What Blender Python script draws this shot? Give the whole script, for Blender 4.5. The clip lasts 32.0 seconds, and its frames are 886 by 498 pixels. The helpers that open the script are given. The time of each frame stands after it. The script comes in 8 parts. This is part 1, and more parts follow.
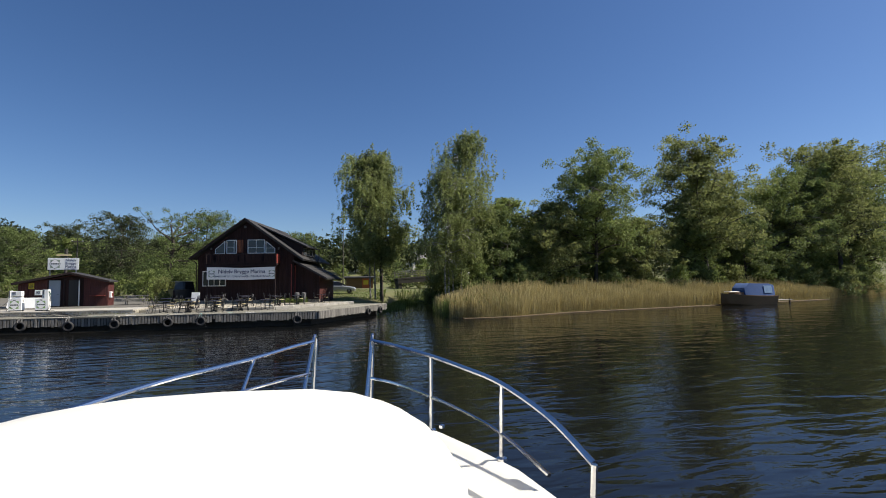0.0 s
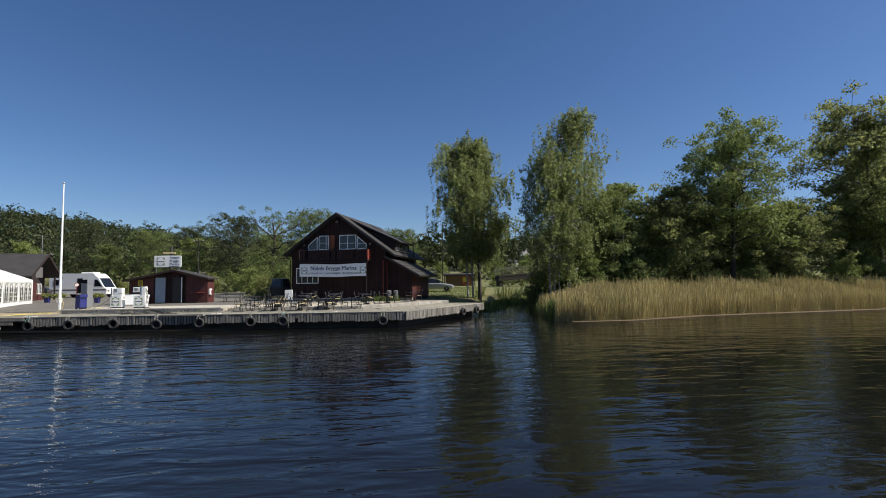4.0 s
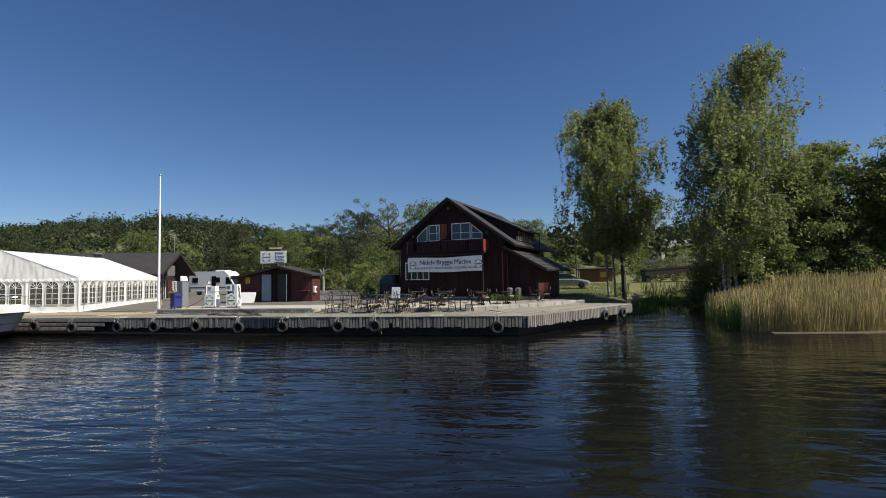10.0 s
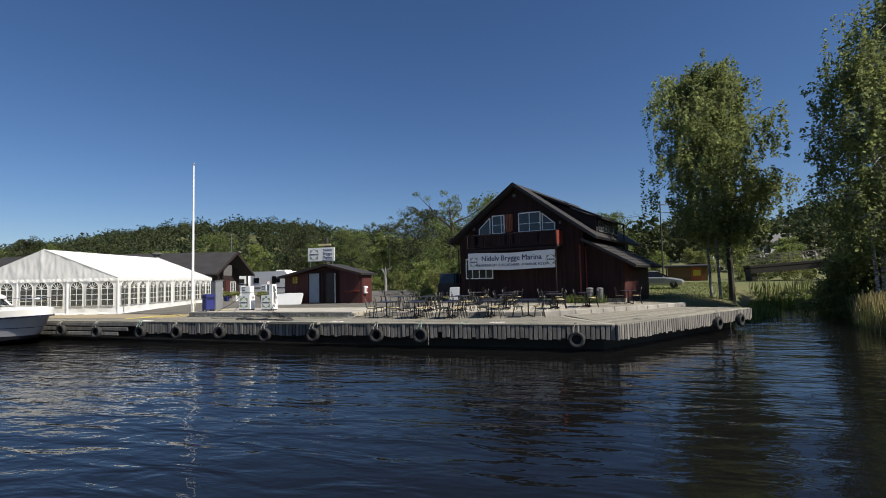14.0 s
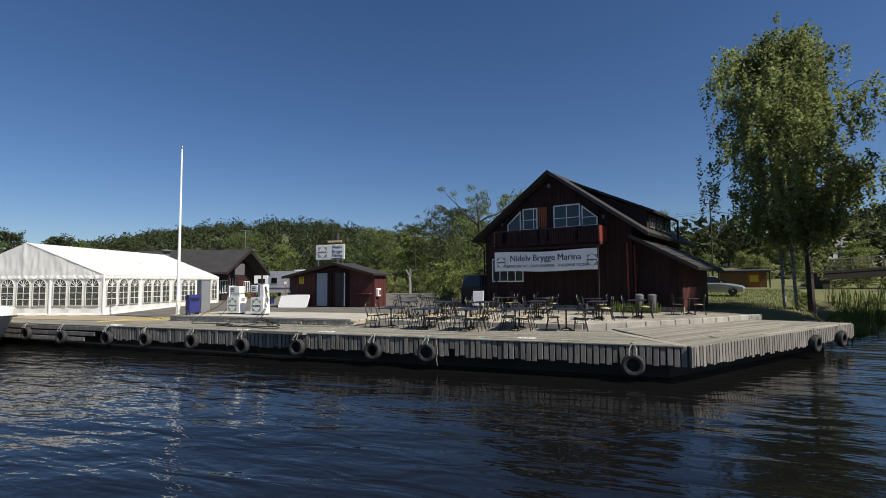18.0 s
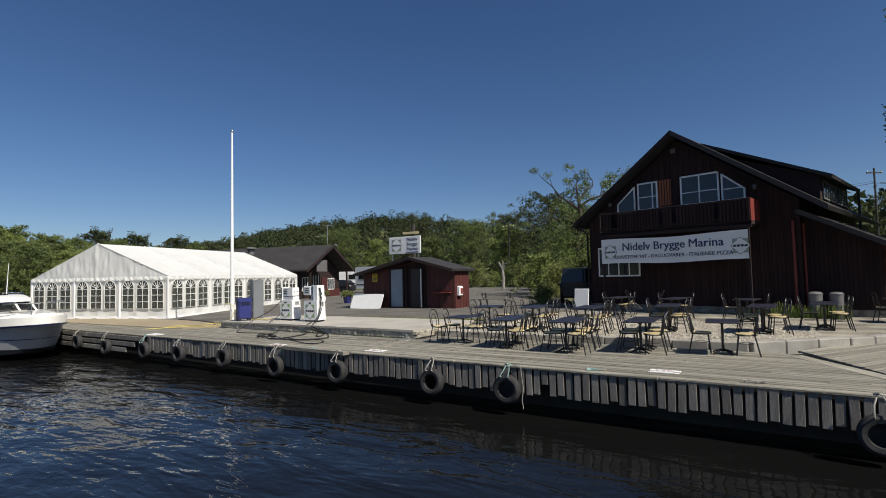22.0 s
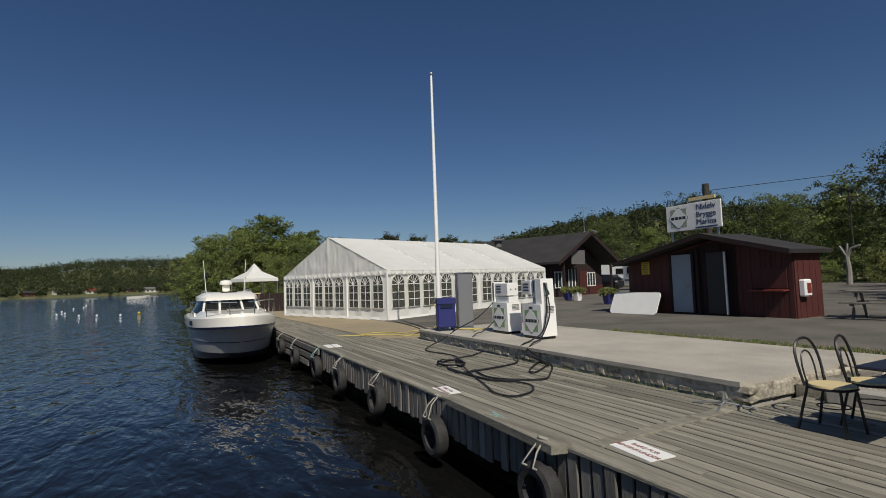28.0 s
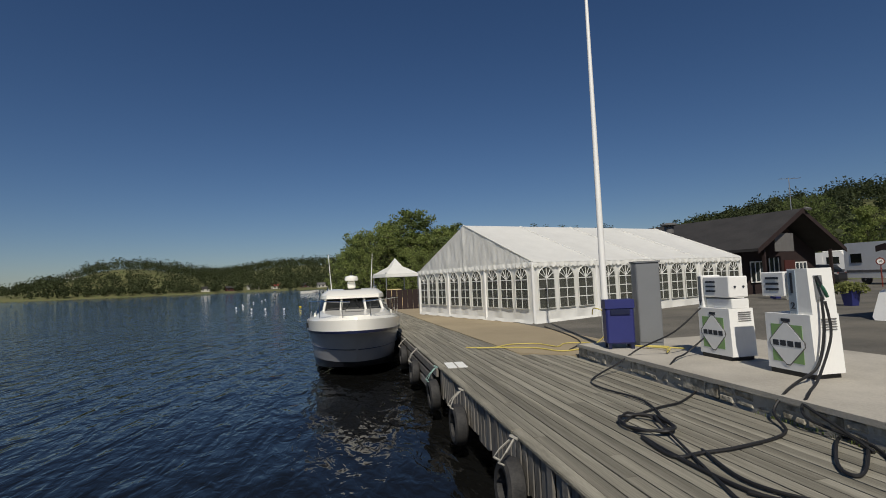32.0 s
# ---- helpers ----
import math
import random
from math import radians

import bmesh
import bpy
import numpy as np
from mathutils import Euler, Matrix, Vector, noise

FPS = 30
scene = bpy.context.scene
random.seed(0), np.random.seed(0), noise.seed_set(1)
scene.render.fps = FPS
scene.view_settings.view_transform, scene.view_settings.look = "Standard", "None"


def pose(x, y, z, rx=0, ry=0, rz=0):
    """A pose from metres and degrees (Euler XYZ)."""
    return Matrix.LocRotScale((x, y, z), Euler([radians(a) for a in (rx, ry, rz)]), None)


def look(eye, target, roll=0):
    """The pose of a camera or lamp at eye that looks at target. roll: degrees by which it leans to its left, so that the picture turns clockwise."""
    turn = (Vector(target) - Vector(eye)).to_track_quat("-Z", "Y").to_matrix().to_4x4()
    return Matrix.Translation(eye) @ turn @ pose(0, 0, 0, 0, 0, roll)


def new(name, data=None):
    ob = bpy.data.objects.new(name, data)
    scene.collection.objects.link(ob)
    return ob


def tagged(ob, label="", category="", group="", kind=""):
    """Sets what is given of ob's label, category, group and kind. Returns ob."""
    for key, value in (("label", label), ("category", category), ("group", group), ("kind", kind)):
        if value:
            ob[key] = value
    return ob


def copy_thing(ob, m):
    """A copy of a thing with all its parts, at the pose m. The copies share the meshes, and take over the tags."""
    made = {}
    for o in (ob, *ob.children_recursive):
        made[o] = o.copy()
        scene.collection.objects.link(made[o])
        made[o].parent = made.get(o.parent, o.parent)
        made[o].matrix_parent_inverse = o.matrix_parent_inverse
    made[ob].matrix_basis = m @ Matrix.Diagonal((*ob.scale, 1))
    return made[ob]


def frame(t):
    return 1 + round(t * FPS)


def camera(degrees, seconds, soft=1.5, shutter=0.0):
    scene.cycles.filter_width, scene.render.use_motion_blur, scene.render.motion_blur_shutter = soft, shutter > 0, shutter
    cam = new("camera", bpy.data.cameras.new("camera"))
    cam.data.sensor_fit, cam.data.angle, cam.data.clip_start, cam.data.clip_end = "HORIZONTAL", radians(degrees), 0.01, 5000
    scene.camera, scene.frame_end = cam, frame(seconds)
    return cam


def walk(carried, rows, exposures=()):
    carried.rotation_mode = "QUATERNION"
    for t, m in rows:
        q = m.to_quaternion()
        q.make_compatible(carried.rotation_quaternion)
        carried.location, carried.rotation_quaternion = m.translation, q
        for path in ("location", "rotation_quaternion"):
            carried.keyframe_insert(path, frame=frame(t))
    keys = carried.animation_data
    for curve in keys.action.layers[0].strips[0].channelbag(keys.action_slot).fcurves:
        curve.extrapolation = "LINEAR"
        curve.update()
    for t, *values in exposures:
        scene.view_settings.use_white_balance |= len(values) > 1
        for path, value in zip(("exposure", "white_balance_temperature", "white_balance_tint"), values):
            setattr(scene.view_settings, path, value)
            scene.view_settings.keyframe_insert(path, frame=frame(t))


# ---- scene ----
cam = camera(82.5, 32.0, soft=0.95)
PATH = [
    (0, (24.357, -40.102, 2.809), (25.021, -38.22, 2.937), -0.6),
    (1, (24.976, -39.004, 2.695), (25.53, -37.087, 2.826), -0.3),
    (2, (25.384, -37.889, 2.587), (25.837, -35.945, 2.721), -0.5),
    (3, (25.594, -36.878, 2.734), (25.954, -34.915, 2.86), -0.7),
    (4, (25.931, -35.887, 2.786), (26.197, -33.908, 2.908), -0.6),
    (4.5, (26.131, -35.367, 2.769), (26.351, -33.383, 2.892), -0.5),
    (6.5, (26.557, -33.36, 2.618), (26.614, -31.365, 2.752), -0.5),
    (7, (26.642, -32.799, 2.613), (26.661, -30.804, 2.746), -0.5),
    (8, (27.008, -31.591, 2.611), (26.941, -29.596, 2.739), -0.7),
    (9, (26.773, -30.253, 2.69), (26.631, -28.262, 2.815), -0.5),
    (10, (26.842, -28.898, 2.719), (26.595, -26.917, 2.833), -1.0),
    (11, (26.819, -27.532, 2.667), (26.475, -25.565, 2.784), -1.3),
    (12, (26.787, -26.201, 2.545), (26.359, -24.252, 2.671), -1.0),
    (13, (26.711, -25.143, 2.532), (26.228, -23.207, 2.657), -1.3),
    (14, (26.584, -23.992, 2.612), (26.062, -22.065, 2.732), -1.2),
    (14.5, (26.462, -23.441, 2.632), (25.929, -21.517, 2.751), -0.9),
    (16.5, (26.237, -21.369, 2.587), (25.657, -19.459, 2.708), -1.2),
    (17, (26.194, -20.887, 2.629), (25.599, -18.981, 2.749), -1.0),
    (18, (26.02, -19.802, 2.585), (25.375, -17.914, 2.717), -0.4),
    (19, (25.788, -18.634, 2.629), (25.066, -16.773, 2.754), -1.1),
    (20, (25.521, -17.334, 2.583), (24.701, -15.514, 2.704), -1.4),
    (21, (25.143, -16.224, 2.644), (24.233, -14.447, 2.761), -1.1),
    (22, (24.693, -15.132, 2.8), (23.698, -13.401, 2.906), -1.3),
    (23, (24.248, -14.036, 2.705), (23.159, -12.363, 2.826), -1.2),
    (24, (23.645, -12.992, 2.607), (22.445, -11.396, 2.732), -0.9),
    (25, (22.963, -11.828, 2.736), (21.627, -10.343, 2.85), -1.7),
    (25.5, (22.527, -11.268, 2.584), (21.125, -9.847, 2.711), -1.6),
    (27.5, (20.567, -9.254, 2.618), (18.897, -8.161, 2.745), -1.7),
    (28, (20.018, -8.804, 2.594), (18.293, -7.801, 2.718), -2.0),
    (29, (19.133, -8.208, 2.569), (17.321, -7.371, 2.696), -1.8),
    (30, (18.164, -7.747, 2.625), (16.291, -7.057, 2.748), -1.4),
    (31, (17.155, -7.351, 2.631), (15.24, -6.787, 2.75), -2.2),
    (32, (16.334, -7.044, 2.591), (14.393, -6.58, 2.716), -2.4),
]
EXPOSURES = [(0, 0.68, 6350, 14), (3, 0.62, 6350, 14), (9, 0.48, 6350, 14), (17, 0.38, 6350, 14), (23, 0.13, 6350, 14), (28, -0.32, 6480, 13), (32, -0.36, 6480, 13)]
walk(cam, [(t, look(eye, target, roll)) for t, eye, target, roll in PATH], EXPOSURES)

# ---- sky and sun ----
SUN_DIR = Vector((0.655, -0.16, 0.735)).normalized()
world = bpy.data.worlds.new("world")
scene.world = world
world.use_nodes = True
wn = world.node_tree.nodes
sky = wn.new("ShaderNodeTexSky")
sky.sky_type = "NISHITA"
sky.sun_disc = False
sky.sun_elevation = math.asin(SUN_DIR.z)
sky.sun_rotation = math.atan2(SUN_DIR.x, SUN_DIR.y)
sky.air_density, sky.dust_density, sky.ozone_density = 0.85, 0.4, 3.5
wn["Background"].inputs["Strength"].default_value = 0.064
deep = wn.new("ShaderNodeHueSaturation")
deep.inputs["Saturation"].default_value = 1.16
deep.inputs["Hue"].default_value = 0.503
world.node_tree.links.new(sky.outputs[0], deep.inputs["Color"])
world.node_tree.links.new(deep.outputs[0], wn["Background"].inputs["Color"])
sun_data = bpy.data.lights.new("sun", "SUN")
sun_data.energy, sun_data.angle, sun_data.color = 4.8, radians(0.53), (1.0, 0.945, 0.81)
sun = new("sun", sun_data)
sun.matrix_world = look(SUN_DIR * 300, (0, 0, 0))


# ---- materials ----
def mat(name, color, rough=0.7, metal=0.0, vary=0.25, scale=3.0, fine=40.0, bump=0.0, bump_scale=60.0, tint=None, stain=0.5,
        stretch=(1, 1, 1), random=0.0, island=0.0, spec=0.5, coords="Object", trans=0.0, coat=0.0):
    """A surface with colour variation at two scales, fine relief, and variation from piece to piece."""
    m = bpy.data.materials.new(name)
    m.use_nodes = True
    nt = m.node_tree
    N, link = nt.nodes, nt.links.new
    b = N["Principled BSDF"]
    b.inputs["Roughness"].default_value = rough
    b.inputs["Metallic"].default_value = metal
    b.inputs["Specular IOR Level"].default_value = spec
    b.inputs["Coat Weight"].default_value = coat
    tc, mp = N.new("ShaderNodeTexCoord"), N.new("ShaderNodeMapping")
    link(tc.outputs[coords], mp.inputs["Vector"])
    mp.inputs["Scale"].default_value = stretch
    if random:
        shift = N.new("ShaderNodeVectorMath")
        shift.operation = "MULTIPLY_ADD"
        link(N.new("ShaderNodeObjectInfo").outputs["Random"], shift.inputs[0])
        shift.inputs[1].default_value = (41, 67, 29)
        link(tc.outputs[coords], shift.inputs[2])
        link(shift.outputs[0], mp.inputs["Vector"])
    n1, n2 = N.new("ShaderNodeTexNoise"), N.new("ShaderNodeTexNoise")
    n1.inputs["Scale"].default_value, n1.inputs["Detail"].default_value = scale, 4
    n2.inputs["Scale"].default_value, n2.inputs["Detail"].default_value = fine, 3
    link(mp.outputs[0], n1.inputs["Vector"])
    link(mp.outputs[0], n2.inputs["Vector"])
    mix = N.new("ShaderNodeMix")
    mix.data_type = "RGBA"
    dark = tint or tuple(c * (1 - 1.6 * vary) if 1 - 1.6 * vary > 0.1 else c * 0.1 for c in color)
    mix.inputs[6].default_value = (*color, 1)
    mix.inputs[7].default_value = (*dark, 1)
    add = N.new("ShaderNodeMath")
    add.operation = "MULTIPLY_ADD"
    link(n2.outputs[0], add.inputs[0])
    add.inputs[1].default_value = 0.5
    link(n1.outputs[0], add.inputs[2])
    rng = N.new("ShaderNodeMapRange")
    rng.inputs[1].default_value, rng.inputs[2].default_value = 0.55, 0.95
    rng.inputs[3].default_value, rng.inputs[4].default_value = 0.0, stain
    link(add.outputs[0], rng.inputs[0])
    link(rng.outputs[0], mix.inputs[0])
    out = mix.outputs[2]
    if random or island:
        hsv = N.new("ShaderNodeHueSaturation")
        src = N.new("ShaderNodeObjectInfo").outputs["Random"] if random else N.new("ShaderNodeNewGeometry").outputs["Random Per Island"]
        r2 = N.new("ShaderNodeMapRange")
        amount = random or island
        r2.inputs[3].default_value, r2.inputs[4].default_value = 1 - amount, 1 + amount
        link(src, r2.inputs[0])
        link(r2.outputs[0], hsv.inputs["Value"])
        link(out, hsv.inputs["Color"])
        out = hsv.outputs[0]
    link(out, b.inputs["Base Color"])
    if bump:
        n3, bp = N.new("ShaderNodeTexNoise"), N.new("ShaderNodeBump")
        n3.inputs["Scale"].default_value, n3.inputs["Detail"].default_value = bump_scale, 4
        link(mp.outputs[0], n3.inputs["Vector"])
        link(n3.outputs[0], bp.inputs["Height"])
        bp.inputs["Strength"].default_value, bp.inputs["Distance"].default_value = bump, 0.02
        link(bp.outputs[0], b.inputs["Normal"])
    if trans:
        tr, mx = N.new("ShaderNodeBsdfTranslucent"), N.new("ShaderNodeMixShader")
        link(out, tr.inputs["Color"])
        mx.inputs[0].default_value = trans
        link(b.outputs[0], mx.inputs[1])
        link(tr.outputs[0], mx.inputs[2])
        link(mx.outputs[0], N["Material Output"].inputs[0])
    return m


def water_material():
    m = bpy.data.materials.new("river_water")
    m.use_nodes = True
    nt = m.node_tree
    N, link = nt.nodes, nt.links.new
    b = N["Principled BSDF"]
    b.inputs["Base Color"].default_value = (0.006, 0.0062, 0.006, 1)
    b.inputs["Roughness"].default_value = 0.025
    b.inputs["IOR"].default_value = 1.33
    geo = N.new("ShaderNodeNewGeometry")
    # the open river is windier than the sheltered creek mouth
    place, wind = N.new("ShaderNodeSeparateXYZ"), N.new("ShaderNodeMapRange")
    link(geo.outputs["Position"], place.inputs[0])
    link(place.outputs[0], wind.inputs[0])
    wind.interpolation_type = "SMOOTHSTEP"
    wind.inputs[1].default_value, wind.inputs[2].default_value = -12.0, 27.0
    wind.inputs[3].default_value, wind.inputs[4].default_value = 2.6, 0.0
    last = None
    for scale, sx, sy, detail, dist, strength, gain in ((0.4, 0.35, 1.0, 2, 0.15, 0.5, 0.0), (1.7, 0.36, 1.0, 2, 0.054, 0.8, 0.054), (5.5, 0.5, 1.0, 2, 0.012, 0.5, 0.026)):
        mp, n, bp = N.new("ShaderNodeMapping"), N.new("ShaderNodeTexNoise"), N.new("ShaderNodeBump")
        mp.inputs["Scale"].default_value = (sx, sy, 1)
        mp.inputs["Rotation"].default_value = (0, 0, radians(20))
        link(geo.outputs["Position"], mp.inputs["Vector"])
        link(mp.outputs[0], n.inputs["Vector"])
        n.inputs["Scale"].default_value, n.inputs["Detail"].default_value = scale, detail
        n.inputs["Distortion"].default_value = 0.6
        link(n.outputs[0], bp.inputs["Height"])
        bp.inputs["Strength"].default_value = strength
        far = N.new("ShaderNodeMath")
        far.operation = "MULTIPLY_ADD"
        link(wind.outputs[0], far.inputs[0])
        far.inputs[1].default_value, far.inputs[2].default_value = gain, dist
        link(far.outputs[0], bp.inputs["Distance"])
        if last:
            link(last.outputs[0], bp.inputs["Normal"])
        last = bp
    link(last.outputs[0], b.inputs["Normal"])
    return m


def glass_material(name, color=(0.02, 0.025, 0.03), rough=0.04):
    m = bpy.data.materials.new(name)
    m.use_nodes = True
    b = m.node_tree.nodes["Principled BSDF"]
    b.inputs["Base Color"].default_value = (*color, 1)
    b.inputs["Roughness"].default_value = rough
    b.inputs["IOR"].default_value = 1.5
    return m


def window_film():
    """Clear window film in the tent's walls: half see-through, dull and a little dark."""
    m = glass_material("tent_window_film", (0.10, 0.103, 0.092), 0.22)
    nt = m.node_tree
    clear, mix = nt.nodes.new("ShaderNodeBsdfTransparent"), nt.nodes.new("ShaderNodeMixShader")
    clear.inputs[0].default_value = (0.75, 0.76, 0.72, 1)
    mix.inputs[0].default_value = 0.42
    nt.links.new(nt.nodes["Principled BSDF"].outputs[0], mix.inputs[1])
    nt.links.new(clear.outputs[0], mix.inputs[2])
    nt.links.new(mix.outputs[0], nt.nodes["Material Output"].inputs[0])
    return m


def ground_material():
    """Grass, gravel and asphalt, by their own outlines on the ground."""
    m = mat("ground_grass", (0.10, 0.122, 0.037), 0.95, vary=0.3, scale=0.25, fine=6.0, bump=0.6, bump_scale=30, tint=(0.135, 0.12, 0.05), stain=0.9, coords="Object")
    return m


M = {}
M["water"] = water_material()
M["grass"] = ground_material()
M["asphalt"] = mat("asphalt", (0.155, 0.143, 0.118), 0.92, vary=0.2, scale=0.7, fine=22, bump=0.5, bump_scale=90, tint=(0.085, 0.08, 0.068), stain=1.0)
M["gravel"] = mat("gravel", (0.40, 0.365, 0.29), 0.95, vary=0.5, scale=1.2, fine=24, bump=0.9, bump_scale=60, stain=0.9)
M["pebble"] = mat("pebble", (0.46, 0.42, 0.34), 0.9, vary=0.3, scale=6, fine=40, island=0.5)
M["mud"] = mat("river_mud", (0.13, 0.095, 0.055), 0.9, spec=0.2, vary=0.3, scale=0.8, fine=25, bump=0.3, bump_scale=50, stain=0.8)
M["sand"] = mat("sand_ground", (0.36, 0.295, 0.19), 0.95, vary=0.2, scale=0.6, fine=40, bump=0.3, bump_scale=90, stain=0.7)
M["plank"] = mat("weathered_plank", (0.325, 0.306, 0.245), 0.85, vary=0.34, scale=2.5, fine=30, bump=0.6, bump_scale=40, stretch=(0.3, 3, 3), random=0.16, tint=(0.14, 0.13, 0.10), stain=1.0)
# weathered grey, darkened further for the shade on the quay's front
M["facing"] = mat("weathered_shade_board", (0.225, 0.21, 0.185), 0.88, vary=0.3, scale=2.0, fine=25, bump=0.5, bump_scale=40, stretch=(3, 3, 0.4), random=0.25, stain=0.9)
M["timber_dark"] = mat("dark_timber", (0.045, 0.04, 0.033), 0.8, vary=0.3, scale=2, fine=20, bump=0.5, bump_scale=30)
M["concrete"] = mat("concrete", (0.45, 0.42, 0.36), 0.9, vary=0.2, scale=1.2, fine=35, bump=0.3, bump_scale=70, stain=0.8)
M["stone"] = mat("rough_stone", (0.33, 0.31, 0.26), 0.92, vary=0.45, scale=4, fine=18, bump=0.9, bump_scale=14, tint=(0.11, 0.10, 0.075), stain=1.0)
M["block"] = mat("concrete_block", (0.38, 0.36, 0.315), 0.9, vary=0.25, scale=2, fine=30, bump=0.3, bump_scale=60, random=0.12, stain=0.8)
# red cladding as it looks in shade; the darkening is in the colour
M["brown"] = mat("shaded_red_cladding", (0.037, 0.0195, 0.018), 0.85, vary=0.3, scale=2, fine=20, bump=0.3, bump_scale=30, stretch=(3, 3, 0.4), random=0.2, stain=0.8, spec=0.25)
M["brown_plain"] = mat("dark_brown_timber", (0.024, 0.012, 0.011), 0.85, vary=0.3, scale=2, fine=20, bump=0.2, bump_scale=30)
M["red"] = mat("red_cladding", (0.082, 0.0195, 0.016), 0.7, vary=0.25, scale=2, fine=20, bump=0.3, bump_scale=30, stretch=(3, 3, 0.4), random=0.15, stain=0.7)
M["red_plain"] = mat("red_paint", (0.20, 0.035, 0.024), 0.6, vary=0.2, scale=3, fine=20, bump=0.1)
M["roof"] = mat("dark_roof_felt", (0.034, 0.032, 0.031), 0.85, vary=0.3, scale=1.2, fine=30, bump=0.4, bump_scale=50, stain=0.8, random=0.1)
M["lime_stone"] = mat("limed_stone", (0.50, 0.46, 0.375), 0.92, vary=0.45, scale=7, fine=22, bump=0.9, bump_scale=16, tint=(0.17, 0.15, 0.11), stain=1.0, random=0.14)
M["barge"] = mat("dark_bargeboard", (0.038, 0.031, 0.028), 0.6, vary=0.25, scale=3)
M["fascia"] = mat("grey_fascia", (0.15, 0.145, 0.14), 0.6, vary=0.2)
M["white"] = mat("white_paint", (0.84, 0.84, 0.81), 0.5, vary=0.06, scale=2, fine=20, stain=0.6)
M["gelcoat"] = mat("white_gelcoat", (0.88, 0.86, 0.78), 0.22, vary=0.04, scale=1.5, fine=15, stain=0.5, coat=0.4)
M["deck_white"] = mat("deck_gelcoat", (0.80, 0.77, 0.68), 0.45, vary=0.04, scale=1.5, fine=60, bump=0.05, bump_scale=300)
M["tent"] = mat("tent_fabric", (0.89, 0.89, 0.845), 0.55, vary=0.09, scale=1.4, fine=9, bump=0.5, bump_scale=3.4, trans=0.26, stain=0.5)
M["tent_glass"] = window_film()
M["glass"] = glass_material("window_glass", (0.03, 0.04, 0.05), 0.03)
M["car_glass"] = glass_material("dark_glass", (0.012, 0.014, 0.016), 0.04)
M["steel"] = mat("polished_steel", (0.62, 0.62, 0.63), 0.12, 1.0, vary=0.03, stain=0.3)
M["galv"] = mat("galvanised_steel", (0.42, 0.43, 0.44), 0.45, 0.8, vary=0.1)
M["black"] = mat("black_metal", (0.012, 0.012, 0.013), 0.45, vary=0.2, spec=0.5)
M["rubber"] = mat("black_rubber", (0.016, 0.016, 0.017), 0.75, vary=0.4, scale=8, fine=40, bump=0.3, tint=(0.045, 0.043, 0.04), stain=0.8)
M["hose"] = mat("rubber_hose", (0.014, 0.014, 0.015), 0.55, vary=0.2)
M["blue"] = mat("blue_plastic", (0.022, 0.028, 0.15), 0.5, vary=0.12)
M["yellow"] = mat("yellow_hose", (0.60, 0.50, 0.13), 0.6, vary=0.15)
M["yellow_sign"] = mat("yellow_sign", (0.60, 0.47, 0.03), 0.6, vary=0.1)
M["green"] = mat("sign_green", (0.24, 0.40, 0.15), 0.5, vary=0.1)
M["barrel"] = mat("weathered_zinc", (0.19, 0.185, 0.18), 0.6, 0.3, vary=0.25, scale=5, fine=20)
M["faded"] = mat("faded_emblem", (0.30, 0.37, 0.28), 0.6, vary=0.1)
M["nozzle"] = mat("nozzle_green", (0.02, 0.10, 0.06), 0.5, vary=0.1)
M["ink"] = mat("sign_ink", (0.02, 0.025, 0.035), 0.6, vary=0.05)
M["ink_blue"] = mat("banner_ink", (0.035, 0.05, 0.12), 0.6, vary=0.05)
M["pump_grey"] = mat("grey_cabinet", (0.20, 0.21, 0.22), 0.5, 0.2, vary=0.08)
M["door_grey"] = mat("grey_blue_door", (0.28, 0.34, 0.40), 0.55, vary=0.1)
M["seat_wood"] = mat("light_wood_seat", (0.72, 0.58, 0.30), 0.4, vary=0.12, scale=4, fine=40)
M["teak"] = mat("teak", (0.20, 0.135, 0.07), 0.7, vary=0.25, scale=3, fine=40, stretch=(4, 0.4, 4), random=0.12)
M["table"] = mat("dark_blue_tabletop", (0.02, 0.02, 0.032), 0.42, vary=0.15)
M["rope"] = mat("pale_rope", (0.36, 0.345, 0.30), 0.9, vary=0.2, fine=80)
M["rope_teal"] = mat("teal_rope", (0.26, 0.40, 0.36), 0.9, vary=0.2, fine=80)
M["hull_dark"] = mat("charcoal_hull_paint", (0.020, 0.022, 0.028), 0.3, vary=0.1, coat=0.3)
M["navy"] = mat("navy_stripe", (0.012, 0.016, 0.05), 0.3, vary=0.1)
M["antifoul"] = mat("grey_hull_paint", (0.42, 0.42, 0.43), 0.25, vary=0.1, coat=0.3)
M["bark"] = mat("tree_bark", (0.075, 0.062, 0.048), 0.95, vary=0.4, scale=5, fine=25, bump=0.8, bump_scale=20)
M["birch_bark"] = mat("birch_bark", (0.52, 0.50, 0.46), 0.85, vary=0.5, scale=5, fine=12, bump=0.3, tint=(0.05, 0.045, 0.04), stretch=(1, 1, 3), stain=1.0)
M["orange"] = mat("orange_shutter", (0.36, 0.10, 0.03), 0.6, vary=0.15)
M["silver"] = mat("silver_car_paint", (0.42, 0.44, 0.46), 0.28, 0.5, vary=0.04, coat=0.6)
M["black_paint"] = mat("black_car_paint", (0.007, 0.007, 0.009), 0.38, vary=0.05, coat=0.25)
M["old_wood"] = mat("varnished_hull", (0.16, 0.085, 0.03), 0.45, vary=0.3, scale=3, fine=25, stretch=(0.4, 3, 3))
M["canvas_blue"] = mat("blue_canvas", (0.03, 0.08, 0.22), 0.8, vary=0.15)
